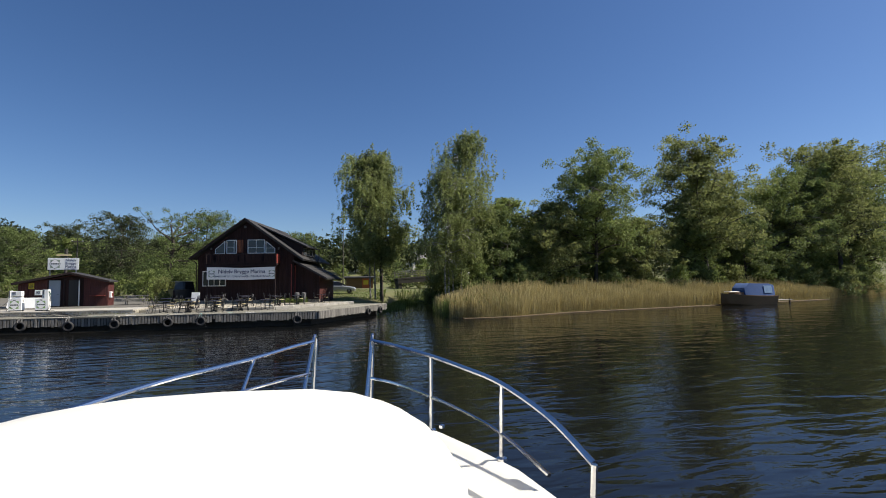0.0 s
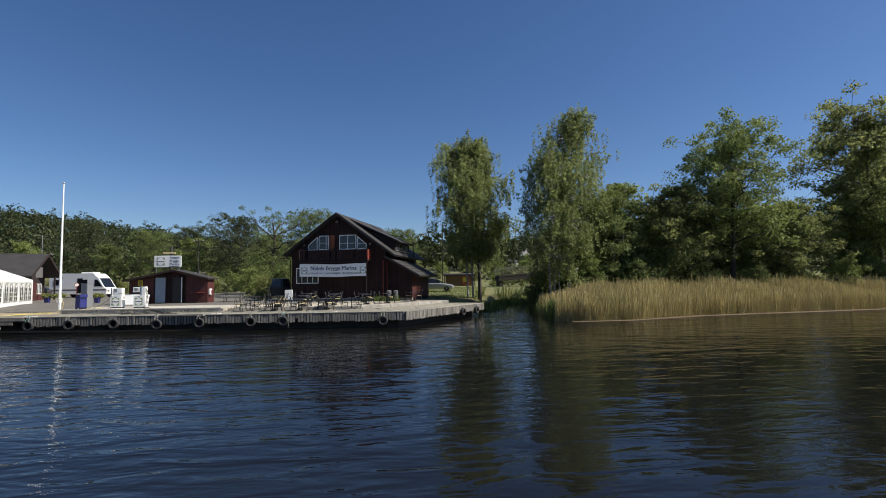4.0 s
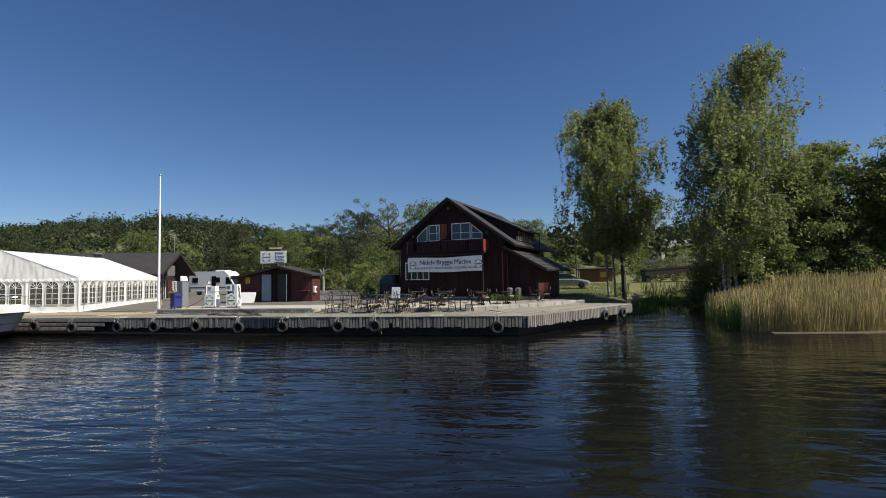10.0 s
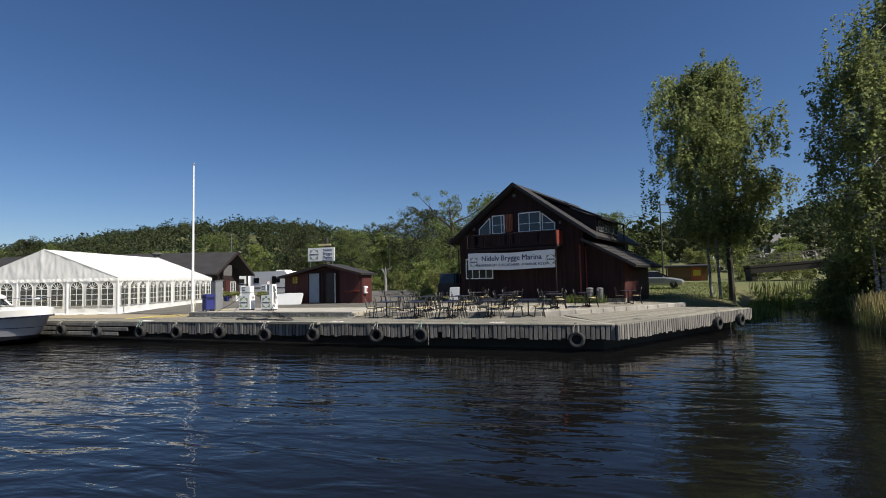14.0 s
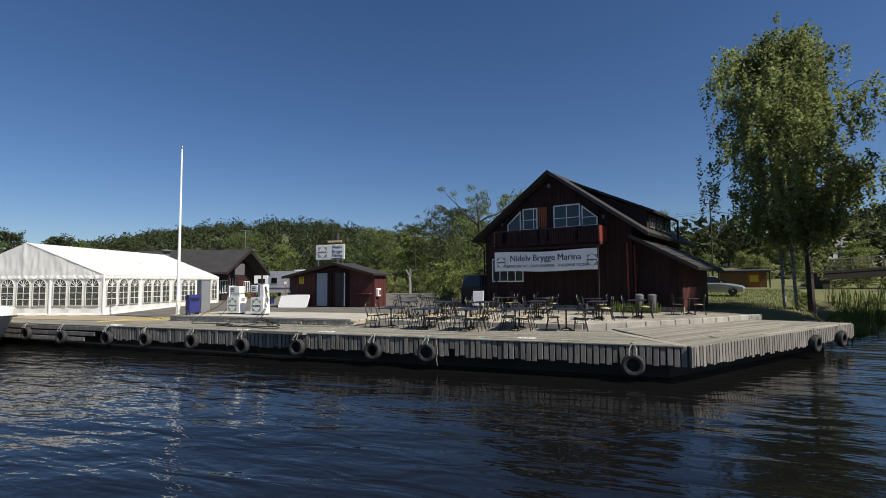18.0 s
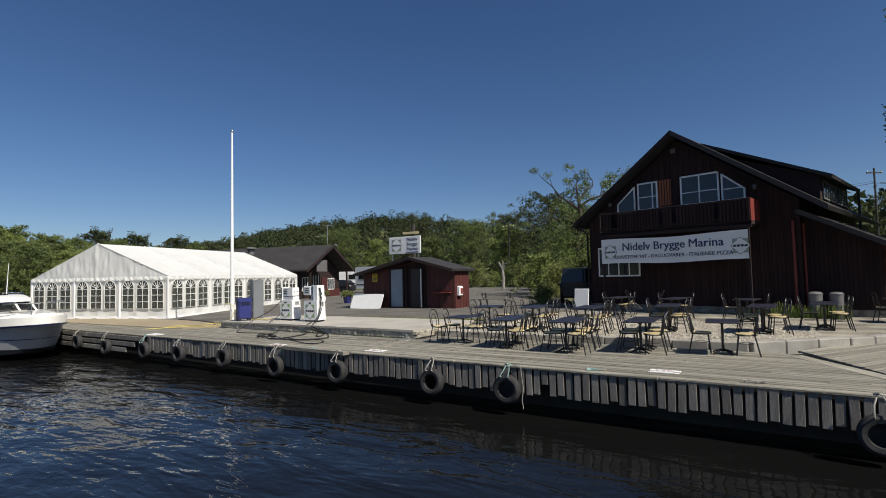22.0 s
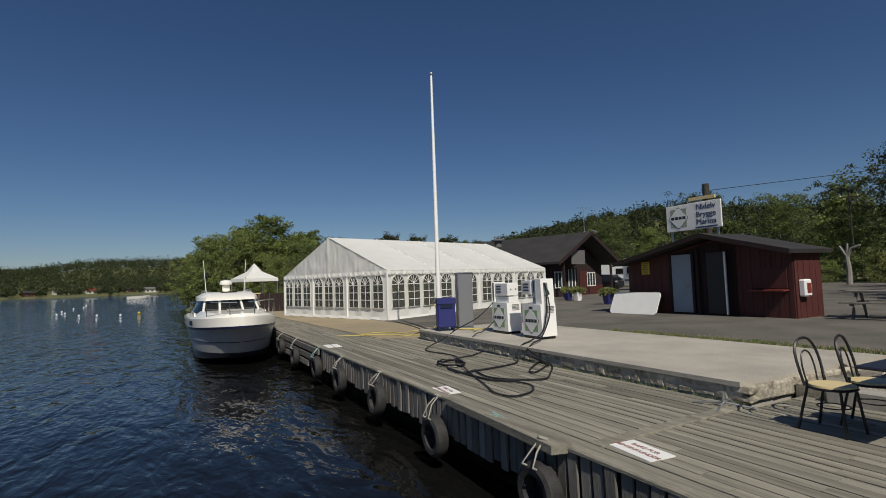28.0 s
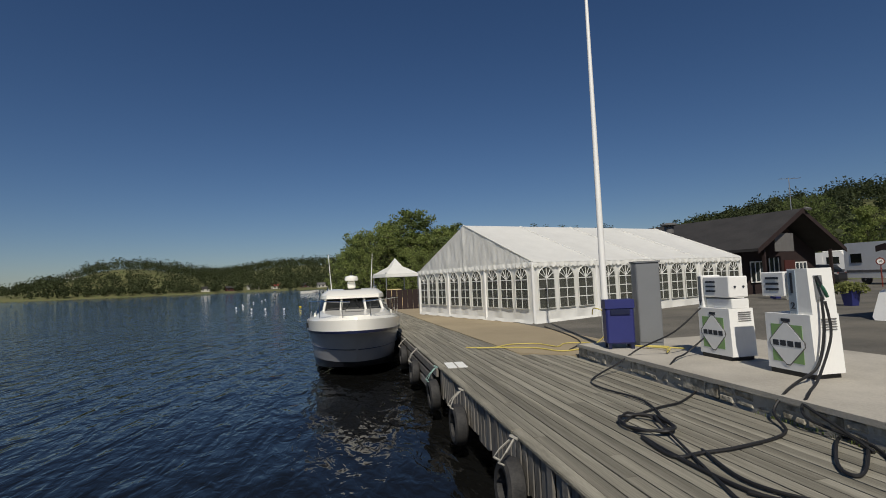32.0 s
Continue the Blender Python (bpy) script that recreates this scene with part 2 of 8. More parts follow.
M["canvas_pale"] = mat("faded_canvas", (0.16, 0.27, 0.42), 0.8, vary=0.3, scale=2)
M["rock"] = mat("granite", (0.30, 0.28, 0.25), 0.9, vary=0.35, scale=2, fine=15, bump=0.6, bump_scale=8)
M["house_far"] = mat("pale_house_paint", (0.60, 0.58, 0.52), 0.8, vary=0.08)
M["reed"] = mat("dry_reed", (0.42, 0.35, 0.155), 0.9, vary=0.2, scale=0.3, fine=3, island=0.35, trans=0.25)
M["reed_green"] = mat("green_reed", (0.16, 0.21, 0.05), 0.9, vary=0.2, scale=0.3, fine=3, island=0.3, trans=0.3)


def leaf(name, color, trans=0.35, tint=None):
    return mat(name, color, 0.75, vary=0.25, scale=0.35, fine=1.6, island=0.35, trans=trans, tint=tint, stain=0.8, spec=0.25)


M["leaf_birch"] = leaf("birch_leaf", (0.275, 0.315, 0.115), 0.5)
M["leaf_oak"] = leaf("broad_leaf", (0.195, 0.245, 0.072), 0.36, tint=(0.235, 0.275, 0.088))
M["leaf_dark"] = leaf("alder_leaf", (0.16, 0.205, 0.066))
M["leaf_willow"] = leaf("light_leaf", (0.265, 0.29, 0.1), 0.48)
M["leaf_far"] = leaf("woodland_leaf", (0.074, 0.092, 0.037), 0.3)
M["needle"] = leaf("pine_needle", (0.05, 0.068, 0.03), 0.2)


# ---- building blocks ----
class Geo:
    """Collects the faces of one mesh."""

    def __init__(self):
        self.v, self.f = [], []

    def add(self, verts, faces):
        o = len(self.v)
        self.v += [tuple(p) for p in verts]
        self.f += [tuple(i + o for i in f) for f in faces]
        return self

    def box(self, c, s, rot=None, ch=0.0):
        """A box with its centre and size; ch: chamfer."""
        hx, hy, hz = (a / 2 for a in s)
        ch = min(ch, hx * 0.9, hy * 0.9, hz * 0.9)
        vs, fs = [], []
        if not ch:
            vs = [Vector((x, y, z)) for z in (-hz, hz) for y in (-hy, hy) for x in (-hx, hx)]
            fs = [(0, 2, 3, 1), (4, 5, 7, 6), (0, 1, 5, 4), (2, 6, 7, 3), (0, 4, 6, 2), (1, 3, 7, 5)]
        else:
            h, idx = (hx, hy, hz), {}
            for sx in (-1, 1):
                for sy in (-1, 1):
                    for sz in (-1, 1):
                        for ax in range(3):
                            p = [sg * (hh if k == ax else hh - ch) for k, (sg, hh) in enumerate(zip((sx, sy, sz), h))]
                            idx[sx, sy, sz, ax] = len(vs)
                            vs.append(Vector(p))
            for ax in range(3):
                u, w = [(1, 2), (2, 0), (0, 1)][ax]
                for sg in (-1, 1):
                    ring = []
                    for su, sw in ((-1, -1), (1, -1), (1, 1), (-1, 1)):
                        k = [0, 0, 0]
                        k[ax], k[u], k[w] = sg, su, sw
                        ring.append(idx[(*k, ax)])
                    fs.append(tuple(ring if sg > 0 else ring[::-1]))
                for su in (-1, 1):
                    for sw in (-1, 1):
                        a, b = [0, 0, 0], [0, 0, 0]
                        a[ax], b[ax] = -1, 1
                        a[u] = b[u] = su
                        a[w] = b[w] = sw
                        q = [idx[(*a, u)], idx[(*b, u)], idx[(*b, w)], idx[(*a, w)]]
                        fs.append(tuple(q if su * sw < 0 else q[::-1]))
            for sx in (-1, 1):
                for sy in (-1, 1):
                    for sz in (-1, 1):
                        t = [idx[sx, sy, sz, k] for k in range(3)]
                        fs.append(tuple(t if sx * sy * sz > 0 else t[::-1]))
        if rot is not None:
            vs = [rot @ p for p in vs]
        c = Vector(c)
        return self.add([p + c for p in vs], fs)

    def tube(self, path, r, n=8, r1=None, cap=True, closed=False):
        """A round tube along points; r1: radius at its end."""
        path = [Vector(p) for p in path]
        k = len(path)
        verts, faces = [], []
        up = None
        for i, p in enumerate(path):
            if closed:
                d = (path[(i + 1) % k] - path[i - 1])
            else:
                d = path[min(i + 1, k - 1)] - path[max(i - 1, 0)]
            d = d.normalized() if d.length > 1e-9 else Vector((0, 0, 1))
            if up is None:
                up = d.orthogonal().normalized()
            up = (up - d * up.dot(d))
            up = up.normalized() if up.length > 1e-6 else d.orthogonal().normalized()
            w = d.cross(up)
            rr = r if r1 is None else r + (r1 - r) * i / max(k - 1, 1)
            for j in range(n):
                a = 2 * math.pi * j / n
                verts.append(p + (up * math.cos(a) + w * math.sin(a)) * rr)
        for i in range(k if closed else k - 1):
            for j in range(n):
                a, b = i * n + j, i * n + (j + 1) % n
                c, d2 = ((i + 1) % k) * n + j, ((i + 1) % k) * n + (j + 1) % n
                faces.append((a, b, d2, c))
        if cap and not closed:
            faces.append(tuple(range(n - 1, -1, -1)))
            faces.append(tuple(range((k - 1) * n, k * n)))
        return self.add(verts, faces)

    def lathe(self, prof, c=(0, 0, 0), n=16, rot=None):
        """A turned shape from (radius, height) pairs."""
        verts, faces = [], []
        for r, z in prof:
            for j in range(n):
                a = 2 * math.pi * j / n
                p = Vector((r * math.cos(a), r * math.sin(a), z))
                verts.append((rot @ p if rot is not None else p) + Vector(c))
        for i in range(len(prof) - 1):
            for j in range(n):
                faces.append((i * n + j, i * n + (j + 1) % n, (i + 1) * n + (j + 1) % n, (i + 1) * n + j))
        faces.append(tuple(range(n - 1, -1, -1)))
        faces.append(tuple(range((len(prof) - 1) * n, len(prof) * n)))
        return self.add(verts, faces)

    def prism(self, poly, z0, z1, m=None):
        """An upright prism over a counter-clockwise outline; m turns it elsewhere."""
        n = len(poly)
        verts = [Vector((x, y, z)) for z in (z0, z1) for x, y in poly]
        faces = [tuple(range(n - 1, -1, -1)), tuple(range(n, 2 * n))]
        faces += [(i, (i + 1) % n, n + (i + 1) % n, n + i) for i in range(n)]
        if m is not None:
            verts = [m @ p for p in verts]
        return self.add(verts, faces)

    def quad(self, a, b, c, d):
        return self.add([a, b, c, d], [(0, 1, 2, 3)])

    def mesh(self, name, material, smooth=False):
        me = bpy.data.meshes.new(name)
        me.from_pydata(self.v, [], self.f)
        me.materials.append(M[material] if isinstance(material, str) else material)
        if smooth:
            me.polygons.foreach_set("use_smooth", [True] * len(me.polygons))
            me.set_sharp_from_angle(angle=radians(38))
        me.update()
        return me


def thing(name, label, category, m=None, group="", kind=""):
    ob = new(name)
    ob.empty_display_size = 0.2
    if m is not None:
        ob.matrix_basis = m
    return tagged(ob, label, category, group, kind)


def part(name, geo, material, parent, label="", smooth=False, m=None):
    """Links one mesh under a thing or under a part of it."""
    ob = new(name, geo.mesh(name, material, smooth) if isinstance(geo, Geo) else geo)
    ob.parent = parent
    if m is not None:
        ob.matrix_basis = m
    return tagged(ob, label)


def solid(name, geo, material, label, category, m=None, group="", kind="", smooth=False):
    ob = new(name, geo.mesh(name, material, smooth))
    if m is not None:
        ob.matrix_basis = m
    return tagged(ob, label, category, group, kind)


def quick_mesh(name, verts, quads, material):
    """A large mesh of quads from arrays."""
    me = bpy.data.meshes.new(name)
    nq = len(quads)
    me.vertices.add(len(verts))
    me.vertices.foreach_set("co", np.ascontiguousarray(verts, dtype=np.float32).ravel())
    me.loops.add(nq * 4)
    me.loops.foreach_set("vertex_index", np.ascontiguousarray(quads, dtype=np.int32).ravel())
    me.polygons.add(nq)
    me.polygons.foreach_set("loop_start", np.arange(0, nq * 4, 4, dtype=np.int32))
    me.materials.append(M[material])
    me.update(calc_edges=True)
    return me


def text_geo(body, size, material, extrude=0.002, align="CENTER", bold=0.035):
    """Lettering in the built-in font as a mesh in the x-y plane."""
    cu = bpy.data.curves.new("lettering", "FONT")
    cu.body, cu.size, cu.align_x, cu.align_y, cu.extrude = body, size, align, "CENTER", extrude
    cu.resolution_u = 2
    ob = bpy.data.objects.new("lettering", cu)
    scene.collection.objects.link(ob)
    bpy.context.view_layer.update()
    me = bpy.data.meshes.new_from_object(ob.evaluated_get(bpy.context.evaluated_depsgraph_get()))
    bpy.data.objects.remove(ob)
    me.materials.clear()
    me.materials.append(M[material])
    bm = bmesh.new()
    bm.from_mesh(me)
    twin = bmesh.ops.duplicate(bm, geom=bm.verts[:] + bm.edges[:] + bm.faces[:])["geom"]
    bmesh.ops.translate(bm, verts=[v for v in twin if isinstance(v, bmesh.types.BMVert)], vec=(bold * size, 0, 0.0006))
    bm.to_mesh(me)
    bm.free()
    return me


UPRIGHT = Matrix.Rotation(radians(90), 4, "X")


def letter_line(parent, body, size, material, m, extrude=0.002):
    """A line of lettering centred on m, each word a part of its own."""
    meshes = [text_geo(wd, size, material, extrude) for wd in body.split()]
    spans = []
    for me in meshes:
        xs = [v.co.x for v in me.vertices]
        spans.append((min(xs), max(xs)))
    gap = 0.3 * size
    x = -(sum(b - a for a, b in spans) + gap * (len(spans) - 1)) / 2
    for me, (a, b) in zip(meshes, spans):
        o = new("lettering", me)
        o.parent = parent
        o.matrix_basis = m @ Matrix.Translation((x - a, 0, 0))
        x += b - a + gap


# ---- ground, river and far hills ----
DECK = 0.95
QA = radians(-2.4)
QU, QV = Vector((math.cos(QA), math.sin(QA), 0)), Vector((-math.sin(QA), math.cos(QA), 0))
Q0 = Vector((0, -4.65, 0))
KINK, QEND = Vector((27.75, -5.78, 0)), Vector((34.4, 3.3, 0))


def on_quay(u, v, z=0.0):
    p = Q0 + QU * u + QV * v
    return Vector((p.x, p.y, z))


SHORE_MAIN = [(-74, 6), (-64, -3), (-52, -5.0), (-38, -4.6), (-27, -3.4), (-20, -2.5), (6, -1.0), (24, -0.6), (26.5, 0.9), (31.8, 6.6), (34.2, 8.2), (36.9, 11.6), (38.0, 17), (39.6, 21), (44, 22.3), (60, 26.5), (70, 400), (70, 1500),
              (-1600, 1500), (-1600, -900), (-900, -800), (-440, -220), (-400, -60), (-385, 40), (-300, 85), (-150, 62), (-95, 26)]
SHORE_RIGHT = [(36.8, -3.6), (38.6, -5.0), (42, -5.0), (49, -2.4), (60, -0.8), (70, 0.8), (92, 4.6), (122, 14), (160, 30), (1600, 120), (1600, 1500), (74, 1500),
               (74, 400), (64, 22.5), (50, 18.8), (44.5, 17.2), (41.2, 13), (38.8, 4)]
# unseen south bank, added to close the water behind the view
SHORE_UNSEEN = [(-880, -900), (-300, -260), (0, -230), (300, -210), (1600, -60), (1600, -900)]


def inside_and_far(P, poly):
    """Whether points lie in an outline, and how far they are from it."""
    n = len(poly)
    inside, far = np.zeros(len(P), bool), np.full(len(P), 1e9)
    for i in range(n):
        (x0, y0), (x1, y1) = poly[i], poly[(i + 1) % n]
        cross = (y0 > P[:, 1]) != (y1 > P[:, 1])
        xi = x0 + (P[:, 1] - y0) * (x1 - x0) / (y1 - y0 if y1 != y0 else 1e-9)
        inside ^= cross & (P[:, 0] < xi)
        d = np.array([x1 - x0, y1 - y0])
        s = np.clip(((P - (x0, y0)) @ d) / (d @ d), 0, 1)
        far = np.minimum(far, np.hypot(P[:, 0] - x0 - s * d[0], P[:, 1] - y0 - s * d[1]))
    return inside, far


HILLS = [(-185, 265, 24, 105), (-60, 330, 14, 120), (-330, 330, 31, 130), (90, 220, 14, 90), (230, 260, 16, 130), (-540, -195, 25, 85), (-640, 40, 24, 110), (-690, -80, 20, 90),
         (-570, 190, 14, 110), (-800, -330, 12, 150), (-760, 330, 18, 160), (0, -420, 24, 160), (-300, -460, 26, 150), (320, -380, 22, 150), (520, 140, 24, 150)]


def land_height(P):
    h, inland = np.full(len(P), -2.5), np.zeros(len(P))
    for poly, bank, level in ((SHORE_MAIN, 0.9, 1.02), (SHORE_RIGHT, 0.22, 0.9), (SHORE_UNSEEN, 0.2, 1.2)):
        ins, far = inside_and_far(P, poly)
        up = np.minimum(level, -0.25 + bank * far)
        h = np.where(ins, up, np.maximum(h, -0.25 - 0.35 * far))
        inland = np.where(ins, far, inland)
    rise = np.zeros(len(P))
    for x, y, top, r in HILLS:
        rise += top * np.exp(-((P[:, 0] - x) ** 2 + (P[:, 1] - y) ** 2) / (r * r))
    green = np.clip((P[:, 1] - 14) / 20, 0, 1) * np.clip((P[:, 0] - 24) / 6, 0, 1)
    green = 0.8 * green + 3.2 * np.clip((P[:, 1] - 46) / 32, 0, 1) * np.clip((P[:, 0] - 28) / 9, 0, 1)
    near = np.hypot(P[:, 0] - 10, P[:, 1] - 10)
    rise *= np.clip((near - 45) / 80, 0, 1) * np.clip((inland - 4) / 70, 0, 1) ** 0.7
    low = (P[:, 0] > -36) & (P[:, 0] < 18) & (P[:, 1] < 12)
    return np.where(low, np.minimum(h, 0.85), np.where(h > 0.5, h + rise + green, h))


def axis_lines(a, b, centre, step):
    """Grid lines, close together near the centre."""
    out = [centre]
    for sg, end in ((1, b), (-1, a)):
        x, s = centre, step
        while (end - x) * sg > 0:
            if abs(x - centre) > 60:
                s *= 1.035
            x += s * sg
            out.append(x)
    return np.array(sorted(out))


gx, gy = axis_lines(-1500, 1500, 20, 2.0), axis_lines(-850, 1400, 10, 2.0)
XX, YY = np.meshgrid(gx, gy)
GP = np.stack([XX.ravel(), YY.ravel()], 1)
GZ = land_height(GP)
nx, ny = len(gx), len(gy)
ii = (np.arange(ny - 1)[:, None] * nx + np.arange(nx - 1)[None, :]).ravel()
ground = new("ground", quick_mesh("ground", np.c_[GP, GZ], np.stack([ii, ii + 1, ii + nx + 1, ii + nx], 1), "grass"))
ground.data.polygons.foreach_set("use_smooth", [True] * len(ground.data.polygons))
tagged(ground, "grassy river bank and wooded hills", "ground", kind="structure")
g = Geo().quad((-1500, -850, 0), (1500, -850, 0), (1500, 1400, 0), (-1500, 1400, 0))
solid("water", g, "water", "dark rippled river water", "water", kind="structure")

# yard surfaces, each a thin sheet over the ground
YARD = 1.15


def yard_z(x, y):
    """The yard falls a little towards the tent and the quay."""
    return YARD - 0.18 * min(1, max(0, (10.5 - x) / 4)) * min(1, max(0, (9 - y) / 9))


ASPHALT = [(10.5, 0.9), (16.4, 0.6), (17.6, 1.2), (18.2, 9), (13.5, 22), (11, 46), (-12, 46), (-30, 34), (-30, 12), (10.5, 12)]
g = Geo().prism(ASPHALT, 0.6, YARD)
nx_, ny_ = 38, 14
vs = []
for i in range(nx_ + 1):
    for j in range(ny_ + 1):
        x, y = -30 + 40.5 * i / nx_, -0.6 + 12.6 * max(0, j - 1) / (ny_ - 1)
        vs.append((x, y, yard_z(x, y) if j else 0.8))
g.add(vs, [(i * (ny_ + 1) + j, (i + 1) * (ny_ + 1) + j, (i + 1) * (ny_ + 1) + j + 1, i * (ny_ + 1) + j + 1) for i in range(nx_) for j in range(ny_)])
solid("road", g, "asphalt", "worn grey asphalt yard behind the quay", "yard", kind="structure")
SAND = [(-34, -2.95), (5.9, -3.0), (6.9, -2.0), (7.1, 0.2), (3, 0.9), (-1.0, 0.6), (-12, -0.2), (-34, -0.2)]
solid("pavement", Geo().prism(SAND, 0.5, 0.972), "sand", "sandy gravel strip beside the tent", "gravel strip", kind="structure")
TERRACE_Z = 1.09
TERRACE = [(16.5, -1.5), (25.0, -1.5), (26.9, 0.25), (29.5, 2.85), (31.7, 5.4), (29.9, 8.2), (20, 13), (17.4, 9.5), (16.5, 1.2)]
solid("pavement", Geo().prism(TERRACE, 0.5, TERRACE_Z), "gravel", "pale gravel terrace in front of the restaurant", "terrace", kind="structure")

# ---- quay ----
quay = thing("quay", "timber quay with weathered grey planks", "quay", kind="structure")
front = [on_quay(-32, 0.8), KINK + Vector((-0.45, 0.9, 0)), QEND + Vector((-0.8, 0.35, 0)), Vector((32.5, 5.6, 0)), Vector((26, -0.6, 0)), Vector((16, 0, 0)), Vector((6, 0, 0)), on_quay(-32, 1.9)]
# solid dark core stands for the shade in the hollow under the deck
part("quay_core", Geo().prism([(p.x, p.y) for p in front], -1.2, 0.80), "timber_dark", quay, "solid dark core put in for shade under the deck")
# ---- concrete plinth of the fuel pumps ----
PL = [(6.95, -2.08), (16.35, -2.47), (16.62, 1.0), (7.2, 1.1)]
plinth = thing("plinth", "concrete kerb platform with a rough stone front", "platform", kind="structure")
part("slab", Geo().prism([(x, y - 0.03 if y < 0 else y) for x, y in PL], 1.15, 1.21), "concrete", plinth, "smooth concrete slab")
part("core", Geo().prism([(x, y + 0.0 if y < 0 else y) for x, y in PL], 0.7, 1.15), "concrete", plinth)

# ---- restaurant house ----
HA = radians(-17.2)
E1, E2 = Vector((math.cos(HA), math.sin(HA), 0)), Vector((-math.sin(HA), math.cos(HA), 0))
HM = Matrix.Translation(Vector((22.64, 7.56, 0)) + E2 * 0.6) @ Matrix.Rotation(HA, 4, "Z")
HZ, HDEP = 1.05, 12.0
APEX = 8.5
SL, SR = 0.735, 0.72


def roof_z(s):
    return APEX - (SL * -s if s < 0 else SR * s)


house = thing("house", "red timber restaurant house with gable front and balcony, front coloured as shaded", "house", HM)
WL, WR = -4.25, 4.1
g = Geo()
poly = [(WL, HZ - 0.3), (WR, HZ - 0.3), (WR, roof_z(WR) - 0.22), (0, APEX - 0.22), (WL, roof_z(WL) - 0.22)]
g.prism(poly, -HDEP, -0.03, UPRIGHT)
part("wall", g, "brown_plain", house)
g = Geo()
poly = [(WR, HZ - 0.3), (6.35, HZ - 0.3), (6.35, 3.55), (WR, 4.75)]
g.prism(poly, -7.4, -0.35, UPRIGHT)
part("annex_wall", g, "brown_plain", house, "lower side wing")


def roof_slab(g, s0, z0, s1, z1, d0, d1, th):
    """A sloping roof slab between two lines, from depth d0 to d1."""
    n = Vector((-(z1 - z0), 0, s1 - s0)).normalized() * th
    if n.z < 0:
        n = -n
    a = [Vector((s0, d0, z0)), Vector((s1, d0, z1)), Vector((s1, d1, z1)), Vector((s0, d1, z0))]
    vs = [p - n for p in a] + a
    fs = [(3, 2, 1, 0), (4, 5, 6, 7), (0, 1, 5, 4), (1, 2, 6, 5), (2, 3, 7, 6), (3, 0, 4, 7)]
    if s1 < s0:
        fs = [f[::-1] for f in fs]
    return g.add(vs, fs)


part("roof", roof_slab(Geo(), 0, APEX + 0.1, -4.72, roof_z(-4.72) + 0.1, -0.62, HDEP + 0.5, 0.16), "roof", house, "dark roof slope")
part("roof", roof_slab(Geo(), 0, APEX + 0.1, 5.1, roof_z(5.1) + 0.1, -0.62, HDEP + 0.5, 0.16), "roof", house, "dark roof slope")
part("annex_roof", roof_slab(Geo(), 4.2, 4.86, 7.2, 3.2, -0.55, 7.9, 0.14), "roof", house, "dark roof of the side wing")
g = roof_slab(Geo(), 0.5, APEX - 0.22, 5.0, 6.2, 1.3, 7.2, 0.12)
dormer = part("dormer", g, "roof", house, "shed dormer with a row of windows")
g = Geo().prism([(1.2, 7.0), (4.55, roof_z(4.55)), (4.55, 6.28), (1.2, 7.6)], -7.0, -1.5, UPRIGHT)
part("dormer_wall", g, "brown_plain", dormer)

# ---- fuel hut ----
HUTM = pose(6.5, 7.45, 0, 0, 0, -2.5)
hut = thing("hut", "low red timber fuel hut with a black felt roof", "hut", HUTM)
HW, HD = 6.0, 1.4
g = Geo().prism([(0, 0.9), (HW, 0.9), (HW, 3.05), (HW * 0.59, 3.62), (0, 2.95)], -HD, 0, UPRIGHT)
part("wall", g, "red", hut)
g = roof_slab(Geo(), HW * 0.59, 3.84, -0.2, 3.02, -0.6, HD + 0.3, 0.12)
part("roof", g, "roof", hut, "black felt roof slope")
g = roof_slab(Geo(), HW * 0.59, 3.84, HW + 0.25, 3.14, -0.6, HD + 0.3, 0.12)
part("roof", g, "roof", hut, "black felt roof slope")

# ---- party tent ----
TA = radians(15)
TS, TC = math.sin(TA), math.cos(TA)
# local axes: x along the long side, y along the gable
TM = Matrix(((-TS, -TC, 0, 0), (TC, -TS, 0, 0), (0, 0, 1, 0.97), (0, 0, 0, 1)))
EAVE, PEAK, TW, TL = 2.13, 3.93, 9.0, 12.0
tent = thing("party_tent", "large white party tent with arched windows", "tent", TM)


def tent_roof(x0, x1, y0, z0, y1, z1):
    """A roof panel that sags a little between its rafters."""
    g, n, k = Geo(), 6, 8
    vs = []
    for i in range(n + 1):
        for j in range(k + 1):
            a, b = i / n, j / k
            sag = 0.10 * math.sin(math.pi * a) * math.sin(math.pi * b) ** 0.6
            vs.append((x0 + (x1 - x0) * a, y0 + (y1 - y0) * b, z0 + (z1 - z0) * b - sag))
    fs = [(i * (k + 1) + j, (i + 1) * (k + 1) + j, (i + 1) * (k + 1) + j + 1, i * (k + 1) + j + 1) for i in range(n) for j in range(k)]
    return g.add(vs, fs)


for b in range(4):
    part("roof_panel", tent_roof(b * 3, b * 3 + 3, -0.06, EAVE, 4.5, PEAK), "tent", tent, smooth=True)
    part("roof_panel", tent_roof(b * 3, b * 3 + 3, TW + 0.06, EAVE, 4.5, PEAK), "tent", tent, smooth=True)

# ---- flag pole ----
g = Geo().lathe([(0.085, 0), (0.085, 0.9), (0.075, 1.0), (0.035, 8.0), (0.03, 8.02)], n=12)
pole = thing("flagpole", "tall white flagpole with a small grey ball", "flagpole", pose(6.22, -1.0, 1.15))
part("mast", g, "white", pole, smooth=True)
part("ball", Geo().lathe([(0.01, 8.0), (0.045, 8.03), (0.06, 8.075), (0.045, 8.12), (0.01, 8.15)], n=12), "galv", pole, "grey metal ball", smooth=True)

